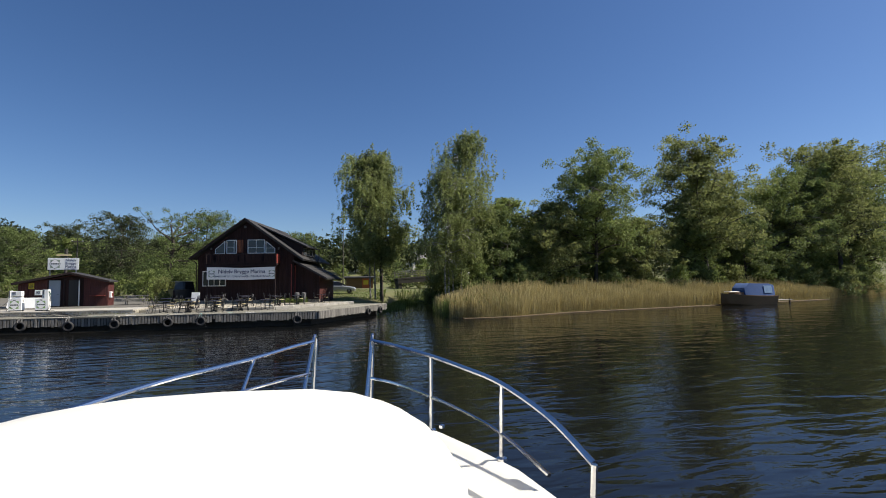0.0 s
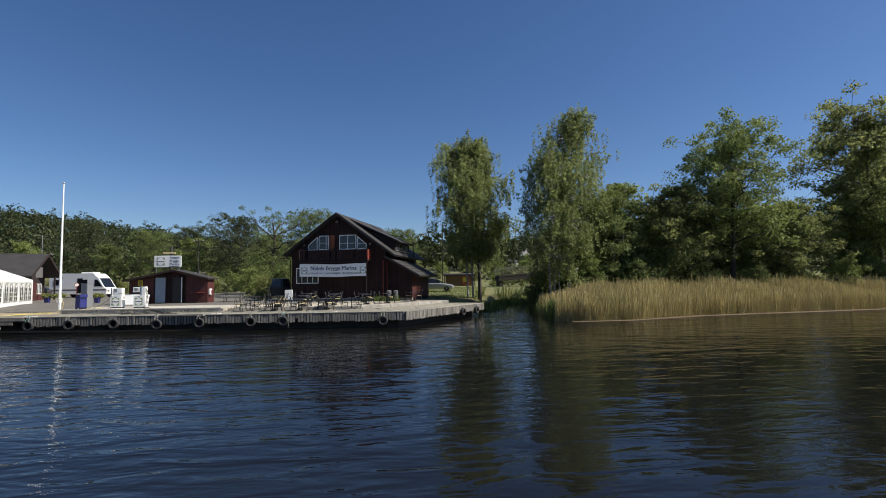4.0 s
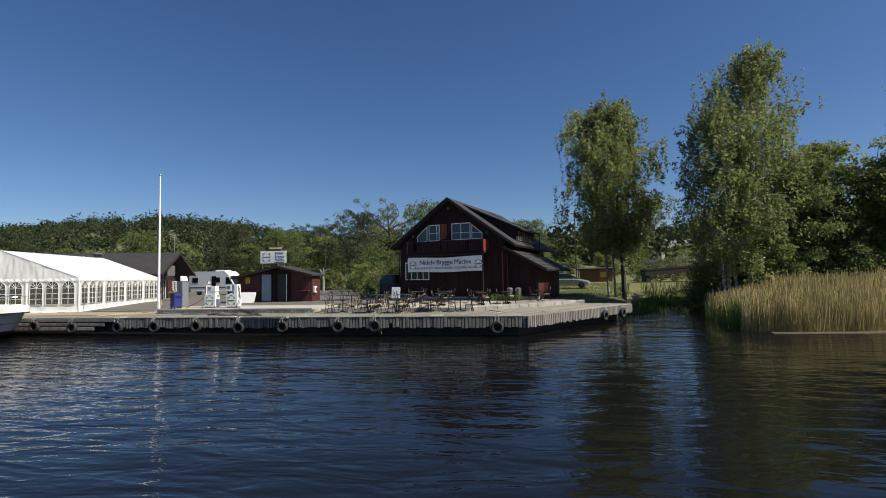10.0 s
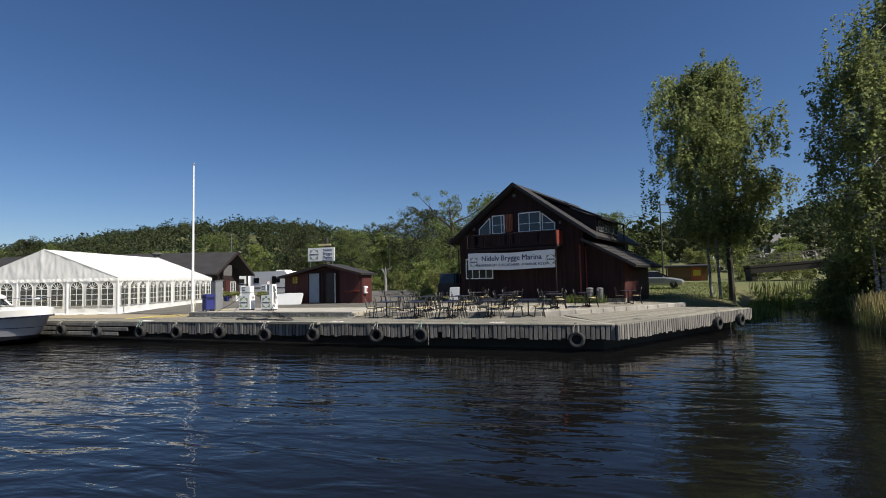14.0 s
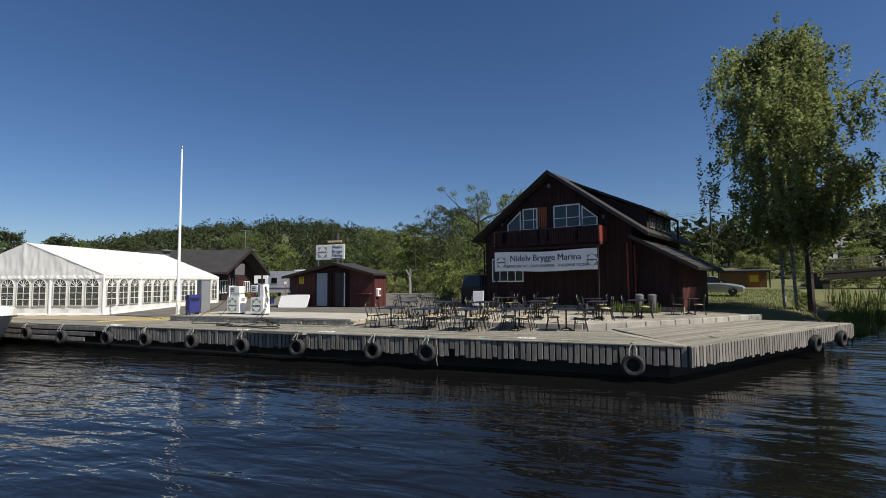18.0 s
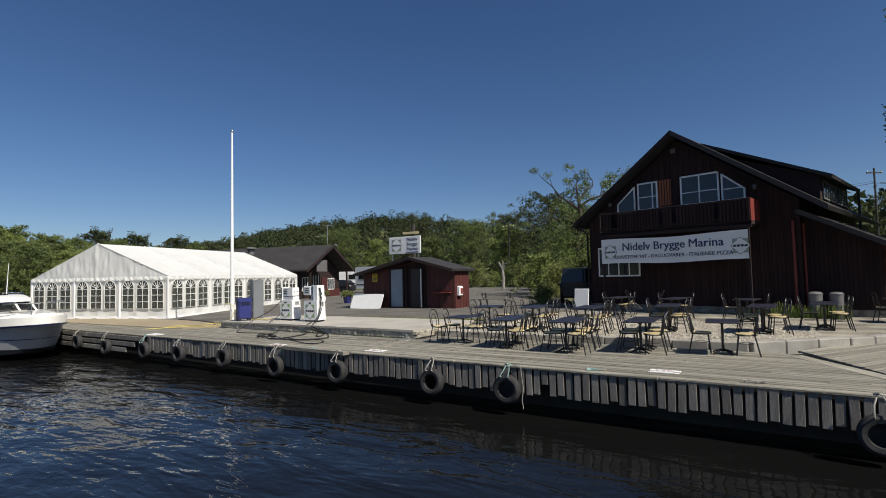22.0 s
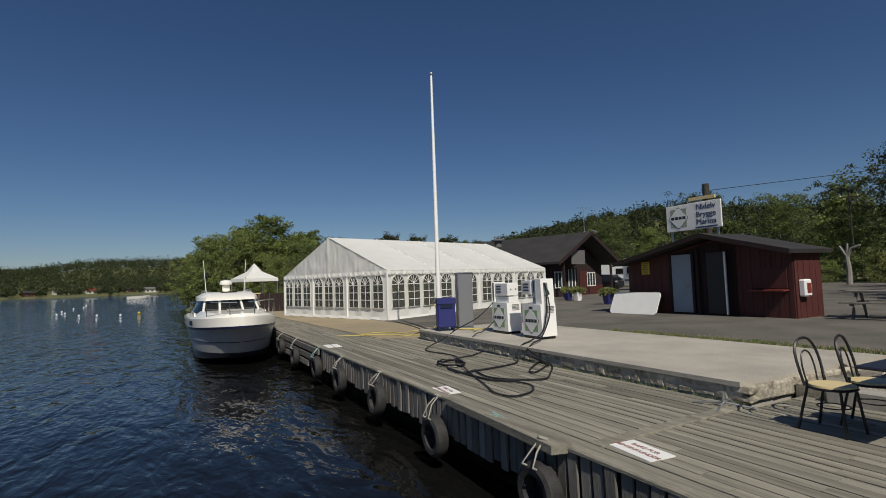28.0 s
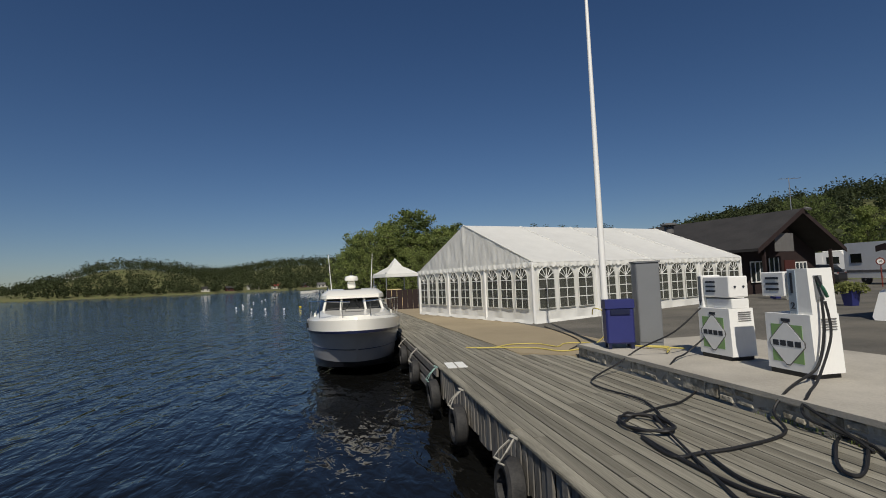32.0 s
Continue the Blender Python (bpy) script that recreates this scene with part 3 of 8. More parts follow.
# ---- kiosk building behind the tent ----
kiosk = thing("kiosk_building", "long low brown building with a dark pitched roof", "building", pose(-6.15, 18.9, 0, 0, 0, 15))


# ---- trees ----
def leaf_cloud(rng, centres, radii, count, size, droop=0.0, flat=0.5, squash=0.75):
    """Leaf-shaped faces scattered round clump centres, or hanging from them in strands."""
    k = rng.integers(0, len(centres), count)
    d = rng.normal(size=(count, 3))
    d /= np.linalg.norm(d, axis=1, keepdims=True)
    d *= rng.random((count, 1)) ** 0.45
    if droop > 0.5:
        strands = 5
        off = rng.normal(size=(len(centres) * strands, 3)) * np.array([0.55, 0.55, 0.4])
        long = rng.uniform(0.35, 1.0, len(centres) * strands) ** 1.5 * 2.3 * droop
        j = k * strands + rng.integers(0, strands, count)
        P = centres[k] + off[j] * radii[k, None] + rng.normal(size=(count, 3)) * 0.085
        P[:, 2] -= long[j] * rng.random(count)
    else:
        P = centres[k] + d * radii[k, None] * np.array([1, 1, squash])
        P[:, 2] -= droop * rng.random(count) * radii[k]
    nrm = rng.normal(size=(count, 3)) + np.array([0, 0, flat]) + d * 0.8
    nrm /= np.linalg.norm(nrm, axis=1, keepdims=True)
    a = np.cross(nrm, rng.normal(size=(count, 3)))
    a /= np.linalg.norm(a, axis=1, keepdims=True) + 1e-9
    b = np.cross(nrm, a)
    s = size * (0.6 + 0.8 * rng.random((count, 1)))
    V = np.stack([P - a * s, P - b * s * 0.55 + a * s * 0.1, P + a * s, P + b * s * 0.55 + a * s * 0.1], 1).reshape(-1, 3)
    return V, np.arange(count * 4).reshape(-1, 4)


def tree_parts(seed, height, spread, trunk_r, crown_base, shape, count, size, droop=0.0, limbs=16, lean=0.04, clump=0.16, bend=(0, 0), squash=0.75):
    """The wood of a tree and its crown of leaves."""
    rng = np.random.default_rng(seed)
    wood = Geo()
    dx, dy = rng.normal(size=2) * lean
    trunk = []
    for i in range(9):
        a = i / 8
        trunk.append(Vector((bend[0] * a * a + dx * height * a + 0.12 * math.sin(3 * a + seed), bend[1] * a * a + dy * height * a + 0.12 * math.cos(2.3 * a + seed), height * 0.94 * a)))
    wood.tube(trunk, trunk_r, 8, trunk_r * 0.12)
    centres, radii = [], []
    for i in range(limbs):
        a = crown_base + (0.97 - crown_base) * (i + 0.5) / limbs
        base = trunk[0].lerp(trunk[-1], 0)
        kk = min(7, int(a * 8))
        base = trunk[kk].lerp(trunk[kk + 1], a * 8 - kk)
        az = i * 2.4 + rng.normal() * 0.5
        q = (a - crown_base) / (1 - crown_base)
        wide = {"dome": math.sqrt(max(0.05, 1 - (q - 0.35) ** 2 / 0.5)), "oval": math.sin(math.pi * min(1, 0.18 + 0.8 * q)) ** 0.7, "plume": math.sin(math.pi * min(1, 0.07 + 0.87 * q)) ** 0.8, "cone": 1.05 - q, "shrub": 1 - 0.5 * q}[shape]
        ln = spread * wide * (0.72 + 0.5 * rng.random())
        up = 0.25 + 0.7 * q
        d = Vector((math.cos(az), math.sin(az), up)).normalized()
        pts = [base]
        for j in range(1, 5):
            b = j / 4
            sag = -droop * b * b * ln * 0.5
            pts.append(base + d * ln * b + Vector((rng.normal() * 0.05 * ln, rng.normal() * 0.05 * ln, sag + rng.normal() * 0.03 * ln)))
        r = trunk_r * (1 - a) * 0.55 + 0.02
        wood.tube(pts, r, 5, 0.01, cap=False)
        for j in range(2, 5):
            for _ in range(3):
                side = Vector((rng.normal(), rng.normal(), rng.normal() * 0.6)) * ln * 0.28
                tip = pts[j] + side - Vector((0, 0, droop * 0.5 * abs(rng.normal())))
                wood.tube([pts[j], pts[j].lerp(tip, 0.5) + Vector((0, 0, 0.05 * ln)), tip], 0.018 + r * 0.25, 3, 0.006, cap=False)
                centres.append(tip)
                radii.append(height * clump * (0.45 + 0.5 * rng.random()) * (0.6 + 0.4 * wide))
    centres, radii = np.array([tuple(c) for c in centres]), np.array(radii)
    V, Q = leaf_cloud(rng, centres, radii, count, size, droop, squash=squash)
    return wood, V, Q


def make_tree(name, label, m, seed, bark="bark", leaves="leaf_oak", group="", category="tree", **kw):
    wood, V, Q = tree_parts(seed, **kw)
    ob = thing(name, label, category, m, group)
    part("trunk", wood, bark, ob, smooth=True)
    c = new("crown", quick_mesh("crown", V, Q, leaves))
    c.parent = ob
    return ob


def ground_z(x, y):
    return float(land_height(np.array([[x, y]]))[0])


def at_ground(x, y, turn=0.0, scale=1.0, sz=None, sink=0.1):
    return Matrix.Translation((x, y, ground_z(x, y) - sink)) @ Matrix.Rotation(turn, 4, "Z") @ Matrix.Diagonal((scale, scale, sz or scale, 1))


BIRCH = "birch with drooping light green foliage and pale trunks"
make_tree("birch_tree", "large drooping birch with a dark trunk beside the quay", at_ground(36.3, 13.2), 11, "bark", "leaf_birch", height=17.9, spread=3.9, trunk_r=0.2, crown_base=0.33, shape="plume", count=72000, size=0.095, droop=1.0, limbs=40, clump=0.075, lean=0.01, bend=(-1.3, 0.3))
make_tree("birch_tree", BIRCH + " among reeds", at_ground(43.4, 8.0), 23, "birch_bark", "leaf_birch", height=19.4, spread=2.9, trunk_r=0.17, crown_base=0.36, shape="oval", count=38000, size=0.088, droop=0.8, limbs=30, clump=0.07, lean=0.01, bend=(0.8, 0))
make_tree("birch_tree", BIRCH + " among reeds", at_ground(41.4, 6.4), 37, "birch_bark", "leaf_birch", height=15.0, spread=2.9, trunk_r=0.13, crown_base=0.26, shape="oval", count=27000, size=0.092, droop=0.7, limbs=30, clump=0.085, lean=0.01, bend=(-0.9, 0))
for k, (x, y) in enumerate(((35.55, 13.5), (35.1, 13.9), (42.2, 7.3), (42.6, 8.4), (40.9, 6.0))):
    tk = thing("slim_birch", "slim pale birch stem beside the larger birch", "tree", at_ground(x, y))
    part("stem", Geo().tube([(0, 0, 0), (-0.1, 0.1, 4), (-0.05 - 0.3 * k if k < 2 else 0.5 * (k - 3.2), 0.0, 9.5)], 0.10, 8, 0.04), "birch_bark", tk, smooth=True)


# ---- woodland ----
def scatter_copies(first, spots, seed):
    rng = random.Random(seed)
    for x, y, s in spots:
        copy_thing(first, at_ground(x, y, rng.uniform(0, 6.28), s * rng.uniform(0.95, 1.05), s * rng.uniform(0.95, 1.08)))


def variants(name, label, spots, kinds, seed, group):
    """Trees of a few shapes, copied to many spots."""
    for k, (bark, leaves, kw) in enumerate(kinds):
        mine = spots[k::len(kinds)]
        if not mine:
            continue
        x, y, s = mine[0]
        first = make_tree(name, label, at_ground(x, y, k, s), seed + k, bark, leaves, group, **kw)
        scatter_copies(first, mine[1:], seed + 50 + k)


BROAD = dict(height=15.0, spread=5.6, trunk_r=0.28, crown_base=0.2, shape="dome", count=34000, size=0.12, droop=0.1, limbs=38, clump=0.098, squash=0.68)
OPEN = dict(height=17.0, spread=5.0, trunk_r=0.28, crown_base=0.30, shape="dome", count=33000, size=0.125, droop=0.0, limbs=38, clump=0.084, squash=0.72)
ALDER = dict(height=11.5, spread=3.9, trunk_r=0.17, crown_base=0.08, shape="oval", count=20000, size=0.125, droop=0.1, limbs=26, clump=0.108, squash=0.6)
SHRUB = dict(height=4.2, spread=2.4, trunk_r=0.06, crown_base=0.02, shape="shrub", count=4200, size=0.12, droop=0.0, limbs=16, clump=0.20)

WOOD_B, WOOD_A = dict(BROAD, count=15000, size=0.15), dict(ALDER, count=11000, size=0.15)

# trees behind the reeds
variants("oak_tree", "tall broadleaf tree with airy sunlit crown", [(60.6, 9.5, 0.95), (78, 9.5, 1.12), (93, 12, 1.0), (88, 17.0, 0.95), (106, 11.5, 1.2), (113, 15, 1.26), (100, 12, 1.02), (121, 19, 1.2)],
         [("bark", "leaf_oak", OPEN), ("bark", "leaf_willow", OPEN), ("bark", "leaf_oak", BROAD)], 101, "tall trees on the river bank")
variants("alder_tree", "dense dark green alder at the river bank", [(47.5, 9.0, 0.85), (50.5, 12, 1.0), (54, 9.0, 0.95), (57, 13.5, 1.0), (63, 13, 1.0), (66.5, 8.8, 0.9), (69, 14, 1.0), (77, 10.5, 1.0), (80, 15, 1.05), (86, 11, 1.0), (89, 18, 1.1),
                                                             (95, 13, 1.05), (99, 19, 1.1), (104, 16.5, 1.1), (108, 22, 1.1), (118, 22, 1.15), (126, 28, 1.2), (136, 30, 1.2), (45, 13, 0.8), (48.5, 16.5, 0.95), (60, 19, 1.05), (73, 19, 1.1)],
         [("bark", "leaf_dark", ALDER), ("bark", "leaf_oak", ALDER), ("bark", "leaf_willow", ALDER)], 131, "alders on the river bank")
variants("shrub", "low leafy green shrub on the bank", [(41.5, 10.5, 0.8), (44.5, 7.0, 0.8), (49, 6.5, 0.8), (52, 7.3, 0.9), (56, 7.0, 0.85), (61, 6.6, 0.8), (65, 6.8, 0.9), (70, 6.5, 0.9), (75, 7.4, 0.9), (80.5, 8.2, 0.9), (86, 8.6, 1.0), (91, 10, 1.0),
                                                       (97, 11, 1.0), (102, 13, 1.1), (100, 8.6, 1.0), (104, 10, 1.15), (108, 12, 1.2), (112, 13.6, 1.3), (117, 16, 1.4), (122, 18, 1.4), (94, 8.2, 0.9), (42.4, 14.7, 0.72), (36.3, 10.4, 0.3), (41.2, 9.2, 0.5), (43.2, 12.5, 0.6), (36.9, 17.0, 0.28), (15.9, 10.4, 0.36), (44.2, 15.4, 0.7), (45.5, 16.4, 0.8), (46.5, 45, 0.8), (43.5, 54, 0.8), (38, 58, 0.8), (48, 56, 1.0), (43, 60, 0.9), (52, 50, 1.0), (35, 50, 0.5), (33, 58, 1.0), (56, 60, 1.2), (50, 64, 1.1), (14.6, 17.0, 0.6), (13.2, 19, 0.8), (16, 22, 0.9)] + [(-12 + 2.3 * k, 46.5 - 0.35 * k + (k * 7) % 3, 0.62 + 0.09 * ((k * 5) % 4)) for k in range(13)] + [(43.5 + 2.1 * k, 36.6 + (k % 2) * 0.8, 0.55 + 0.08 * (k % 3)) for k in range(8)],
         [("bark", "leaf_willow", SHRUB), ("bark", "leaf_oak", SHRUB), ("bark", "leaf_dark", SHRUB)], 171, "shrubs")
# trees behind the yard, the house and the far end of the quay
variants("woodland_tree", "leafy green tree behind the marina yard", [(15.5, 41, 0.78), (8, 49, 0.8), (2, 55, 0.85), (-6, 58, 0.85), (-14, 62, 0.9), (-22, 64, 0.95), (-30, 70, 1.0), (-42, 72, 1.0), (20, 36, 0.7), (26, 38, 0.72), (12, 34, 0.62), (22, 47, 0.8),
                                                                    (30, 52, 0.8), (4, 66, 0.95), (-10, 72, 1.0), (14, 62, 0.9), (-54, 74, 1.0), (-66, 70, 1.0), (44, 76, 0.6), (52, 80, 0.7), (33, 70, 0.5),
                                                                    (64, 62, 0.8), (66, 44, 0.85), (56, 36, 0.6), (57, 27, 0.85)],
         [("bark", "leaf_dark", WOOD_B), ("bark", "leaf_dark", WOOD_A), ("bark", "leaf_far", WOOD_B), ("bark", "leaf_oak", WOOD_A)], 201, "trees behind the yard")
variants("bank_tree", "tall green tree on the bank beyond the tent", [(-34, -1.6, 0.45), (-39, -2.2, 0.61), (-44, -2.6, 0.66), (-49, -2.9, 0.5), (-54, -2.6, 0.71), (-59, -2, 0.81), (-46, -1, 0.55), (-52, 0, 0.77), (-40, 0, 0.73), (-28, 9, 0.56), (-27, 4, 0.77), (-26, 6.5, 0.68), (-29, 1.5, 0.6), (-31, 5, 0.86), (-37, 6, 0.94), (-44, 6, 0.82), (-56, 6, 1.12), (-64, 12, 1.26), (-33, 12, 0.57), (-34, 8, 0.74), (-40, 4, 0.95), (-38, 14, 0.65), (-48, 15, 0.88), (-58, 20, 1.03), (-80, 34, 1.17), (-36, 22, 0.79), (-42, 28, 0.78), (-36, 42, 0.91), (-57.5, -3.9, 0.82), (-60, -3.4, 0.98), (-61.5, -0.6, 0.92), (-55, -1.2, 0.8)],
         [("bark", "leaf_oak", WOOD_B), ("bark", "leaf_dark", WOOD_A), ("bark", "leaf_oak", WOOD_A)], 241, "trees beyond the tent")

variants("bank_tree", "distant tree beyond the tent roof", [(-81.5, 38.9, 0.94), (-87.4, 45.9, 1.06), (-92.8, 53.2, 1.0), (-71.6, 44.6, 0.85), (-76.7, 52.1, 0.94), (-81.1, 59.9, 0.94), (-61.7, 50.3, 0.73), (-65.9, 58.3, 0.83), (-98, 40, 1.06), (-104.5, 46.4, 1.12)],
         [("bark", "leaf_dark", WOOD_A), ("bark", "leaf_far", WOOD_A)], 281, "trees beyond the tent")
variants("bank_tree", "dense green tree behind the tent", [(-36, -0.8, 0.71), (-36.5, 1.8, 0.82), (-37, 4.6, 0.94), (-37.5, 7.2, 0.87), (-35, 3.2, 0.87), (-38, 9.8, 0.79), (-35, 6.2, 0.86)],
         [("bark", "leaf_oak", WOOD_A), ("bark", "leaf_dark", WOOD_A)], 261, "trees beyond the tent")


# far woods that cover the hills
def far_woods(name, label, seed, n, box, tall, leaves, test, fine=28, size=0.9):
    rng = np.random.default_rng(seed)
    x0, x1, y0, y1 = box
    P = np.c_[rng.uniform(x0, x1, n), rng.uniform(y0, y1, n)]
    z = land_height(P)
    keep = (z > 0.3) & test(P, z)
    P, z = P[keep], z[keep]
    h = rng.uniform(*tall, len(P))
    per = fine
    base = np.repeat(np.c_[P, z], per, 0)
    hh = np.repeat(h, per)
    d = rng.normal(size=(len(base), 3))
    d /= np.linalg.norm(d, axis=1, keepdims=True)
    q = rng.random(len(base)) ** 0.6
    C = base + np.c_[d[:, 0] * hh * 0.27, d[:, 1] * hh * 0.27, hh * (0.52 + 0.44 * d[:, 2] * q)]
    V, Q = leaf_cloud(rng, C, np.full(len(C), 0.3), len(C) * 2, size, flat=0.8)
    ob = new(name, quick_mesh(name, V, Q, leaves))
    tagged(ob, label, "woods", kind="stuff")


def hill_side(P, z):
    return (P[:, 1] > 66) & ((z > 2.2) | (P[:, 1] > 80))


far_woods("hill_woods", "mixed forest over the hill behind the marina", 7, 2300, (-330, 170, 66, 300), (7, 11.5), "leaf_far", hill_side, 60, 0.66)
far_woods("hill_woods", "dark pines among the hill forest", 8, 620, (-330, 170, 90, 300), (9, 15), "needle", hill_side, 70, 0.55)
FAR_HOMES = [(-436, -101), (-428, -81), (-452, -67), (-446, -47), (-450, -23), (-420, -8), (-560, -250)]


def far_shore(P, z):
    """Inland of a strip of meadow, with gaps before the houses."""
    ok = inside_and_far(P, SHORE_MAIN)[1] > 7
    for hx, hy in FAR_HOMES:
        ok &= ~((np.abs(P[:, 1] - hy) < 10) & (P[:, 0] - hx > -9) & (P[:, 0] - hx < 26))
    return ok & ((P[:, 0] < -412) | (P[:, 1] > 112) | (P[:, 1] < -60) | (np.sin(P[:, 0] * 0.09) + np.sin(P[:, 1] * 0.13) > 0.6))


def far_edge(P):
    """The first rows of trees behind the water's edge."""
    ins, far = inside_and_far(P, SHORE_MAIN)
    ok = ins & (far > 2.5) & (far < 26)
    for hx, hy in FAR_HOMES:
        ok &= np.abs(P[:, 1] - hy) > 4
    return ok


far_woods("far_shore_woods", "dark forest along the far shore", 9, 6000, (-720, -300, -330, 300), (8, 15), "leaf_far", far_shore, 36, 0.68)
far_woods("far_shore_woods", "bushes and trees at the far water edge", 21, 2600, (-470, -380, -330, 110), (3, 8), "leaf_far", lambda P, z: far_edge(P), 30, 0.6)
# unseen woods behind the view, added for reflections and light on the water
far_woods("far_shore_woods", "unseen forest added behind the view for reflections", 10, 900, (-500, 600, -330, -215), (10, 16), "leaf_far", lambda P, z: z > 1.0, 10, 1.3)
far_woods("hill_woods", "forest beyond the right bank", 12, 1300, (120, 420, 60, 300), (9, 14), "leaf_far", lambda P, z: z > 0.8)
far_woods("far_shore_woods", "trees on the bay beyond the tent", 13, 500, (-390, -90, 70, 140), (7, 12), "leaf_far", lambda P, z: z > 0.8)


# reeds
def reed_bed(name, label, seed, n, line, depth, tall, material, width=0.02, base=-0.3):
    """Stalks behind a shore line, each a thin leaning blade."""
    rng = np.random.default_rng(seed)
    L = np.array(line)
    seg = np.hypot(*np.diff(L, axis=0).T)
    at = np.interp(rng.uniform(0, seg.sum(), n), np.r_[0, np.cumsum(seg)], np.arange(len(L)))
    i = np.minimum(at.astype(int), len(L) - 2)
    f = (at - i)[:, None]
    P = L[i] * (1 - f) + L[i + 1] * f
    d = L[i + 1] - L[i]
    nrm = np.c_[-d[:, 1], d[:, 0]] / np.hypot(d[:, 0], d[:, 1])[:, None]
    wob = 0.5 + 0.35 * np.sin(at * 9) + 0.3 * np.sin(at * 23.0)
    P = P + nrm * ((rng.random(n) ** 1.2) * depth * (0.75 + 0.4 * wob))[:, None]
    h = rng.uniform(*tall, n) * (0.82 + 0.25 * wob)
    lean = rng.normal(size=(n, 2)) * 0.10 + np.array([0.06, 0.0])
    a = rng.uniform(0, math.pi, n)
    w = np.c_[np.cos(a), np.sin(a), 0 * a] * (width * rng.uniform(0.6, 1.4, n))[:, None]
    z = np.maximum(land_height(P), base)
    B = np.c_[P, z]
    T = np.c_[P + lean * h[:, None], z + h]
    V = np.stack([B - w * 0.6, B + w * 0.6, T + w * 0.9, T - w * 0.9], 1).reshape(-1, 3)
    ob = new(name, quick_mesh(name, V, np.arange(4 * n).reshape(-1, 4), material))
    return tagged(ob, label, "reeds", kind="stuff")


RL = [(37.6, -3.6), (39.5, -4.6), (43, -4.3), (49, -1.9), (60, -0.2), (70, 1.4), (92, 5.4), (122, 15)]
reed_bed("reeds", "dry golden reeds along the river bank", 3, 90000, RL, 6.0, (1.1, 1.85), "reed", 0.0095)
reed_bed("reeds", "green reed shoots among dry reeds", 4, 9000, [(37.2, -2.8), (40, -3.4), (48, -1), (60, 1.6), (122, 17)], 7.0, (0.8, 1.5), "reed_green", 0.012)
reed_bed("reeds", "yellow reeds at the creek mouth", 5, 3600, [(39.6, 6), (38.2, -1.6), (39.0, -4.0)], 2.2, (0.9, 1.7), "reed", 0.016)
reed_bed("reeds", "pale reed plumes above the reed bed", 6, 3500, [(42, -2.6), (49, -0.4), (60, 1.4), (70, 3.0), (92, 7.0), (122, 17)], 4.5, (1.8, 2.2), "reed", 0.012)
reed_bed("grass", "tall green reeds at the creek mouth", 25, 7000, [(37.4, -2.6), (39.6, -3.9), (44, -3.4)], 5.0, (0.8, 1.5), "reed_green", 0.012)
reed_bed("grass", "tall bank grass beside the creek", 14, 7500, [(34.4, 8.2), (37.0, 11.6), (38.1, 17), (39.7, 21), (44, 22.3), (50, 23.8)], -1.3, (0.3, 0.85), "reed_green", 0.02)
reed_bed("grass", "grass and weeds on the creek bank", 15, 6000, [(39.6, 22.2), (44, 23.5), (60, 27.5)], -4.0, (0.5, 1.1), "reed_green", 0.02)
reed_bed("grass", "pale meadow grass on the far shore", 16, 5000, [(-386, 40), (-300, 85), (-150, 62)], -40, (0.8, 1.6), "reed_green", 0.3)
reed_bed("grass", "weeds along the back edge of the plinth", 17, 2600, [(16.7, 1.35), (14.0, 1.3), (10.8, 1.2)], -0.5, (0.015, 0.05), "reed_green", 0.006, YARD)
reed_bed("grass", "dry weed stalks behind the plinth", 18, 700, [(16.8, 1.3), (13.0, 1.25), (10.8, 1.2)], -0.6, (0.01, 0.06), "reed", 0.005, YARD)
reed_bed("grass", "weeds at the foot of the plinth wall", 24, 320, [(16.5, -2.58), (11.5, -2.38)], -0.06, (0.005, 0.045), "reed_green", 0.006, DECK)
reed_bed("grass", "green weeds against the house foundation", 19, 160, [(25.0, 6.9), (27.0, 6.3)], -0.35, (0.1, 0.4), "reed_green", 0.01, TERRACE_Z)
reed_bed("grass", "tall weeds in front of the waste barrels", 29, 420, [(27.9, 5.62), (25.7, 6.05)], -0.35, (0.15, 0.5), "reed_green", 0.012, TERRACE_Z)
reed_bed("grass", "short mown grass on the green by the creek", 22, 9000, [(36.0, 10.8), (37.6, 18), (41, 32)], 9.0, (0.04, 0.13), "reed_green", 0.014)
g = Geo().prism([(38.4, -5.0), (42, -5.1), (49, -2.6), (60, -1.0), (70, 0.6), (92, 4.4), (92, 5.5), (70, 2), (49, -1.4), (42, -4), (38.6, -4.0)], -0.3, 0.035)
solid("mud_bank", g, "mud", "sandy mud edge below the reeds", "mud bank", kind="structure")

# ---- quay pieces ----
tyre_m = Geo().lathe([(0.17, -0.085), (0.235, -0.095), (0.275, -0.07), (0.29, 0.0), (0.275, 0.07), (0.235, 0.095), (0.17, 0.085), (0.155, 0.0), (0.17, -0.085)], n=20).mesh("tyre", "rubber", True)


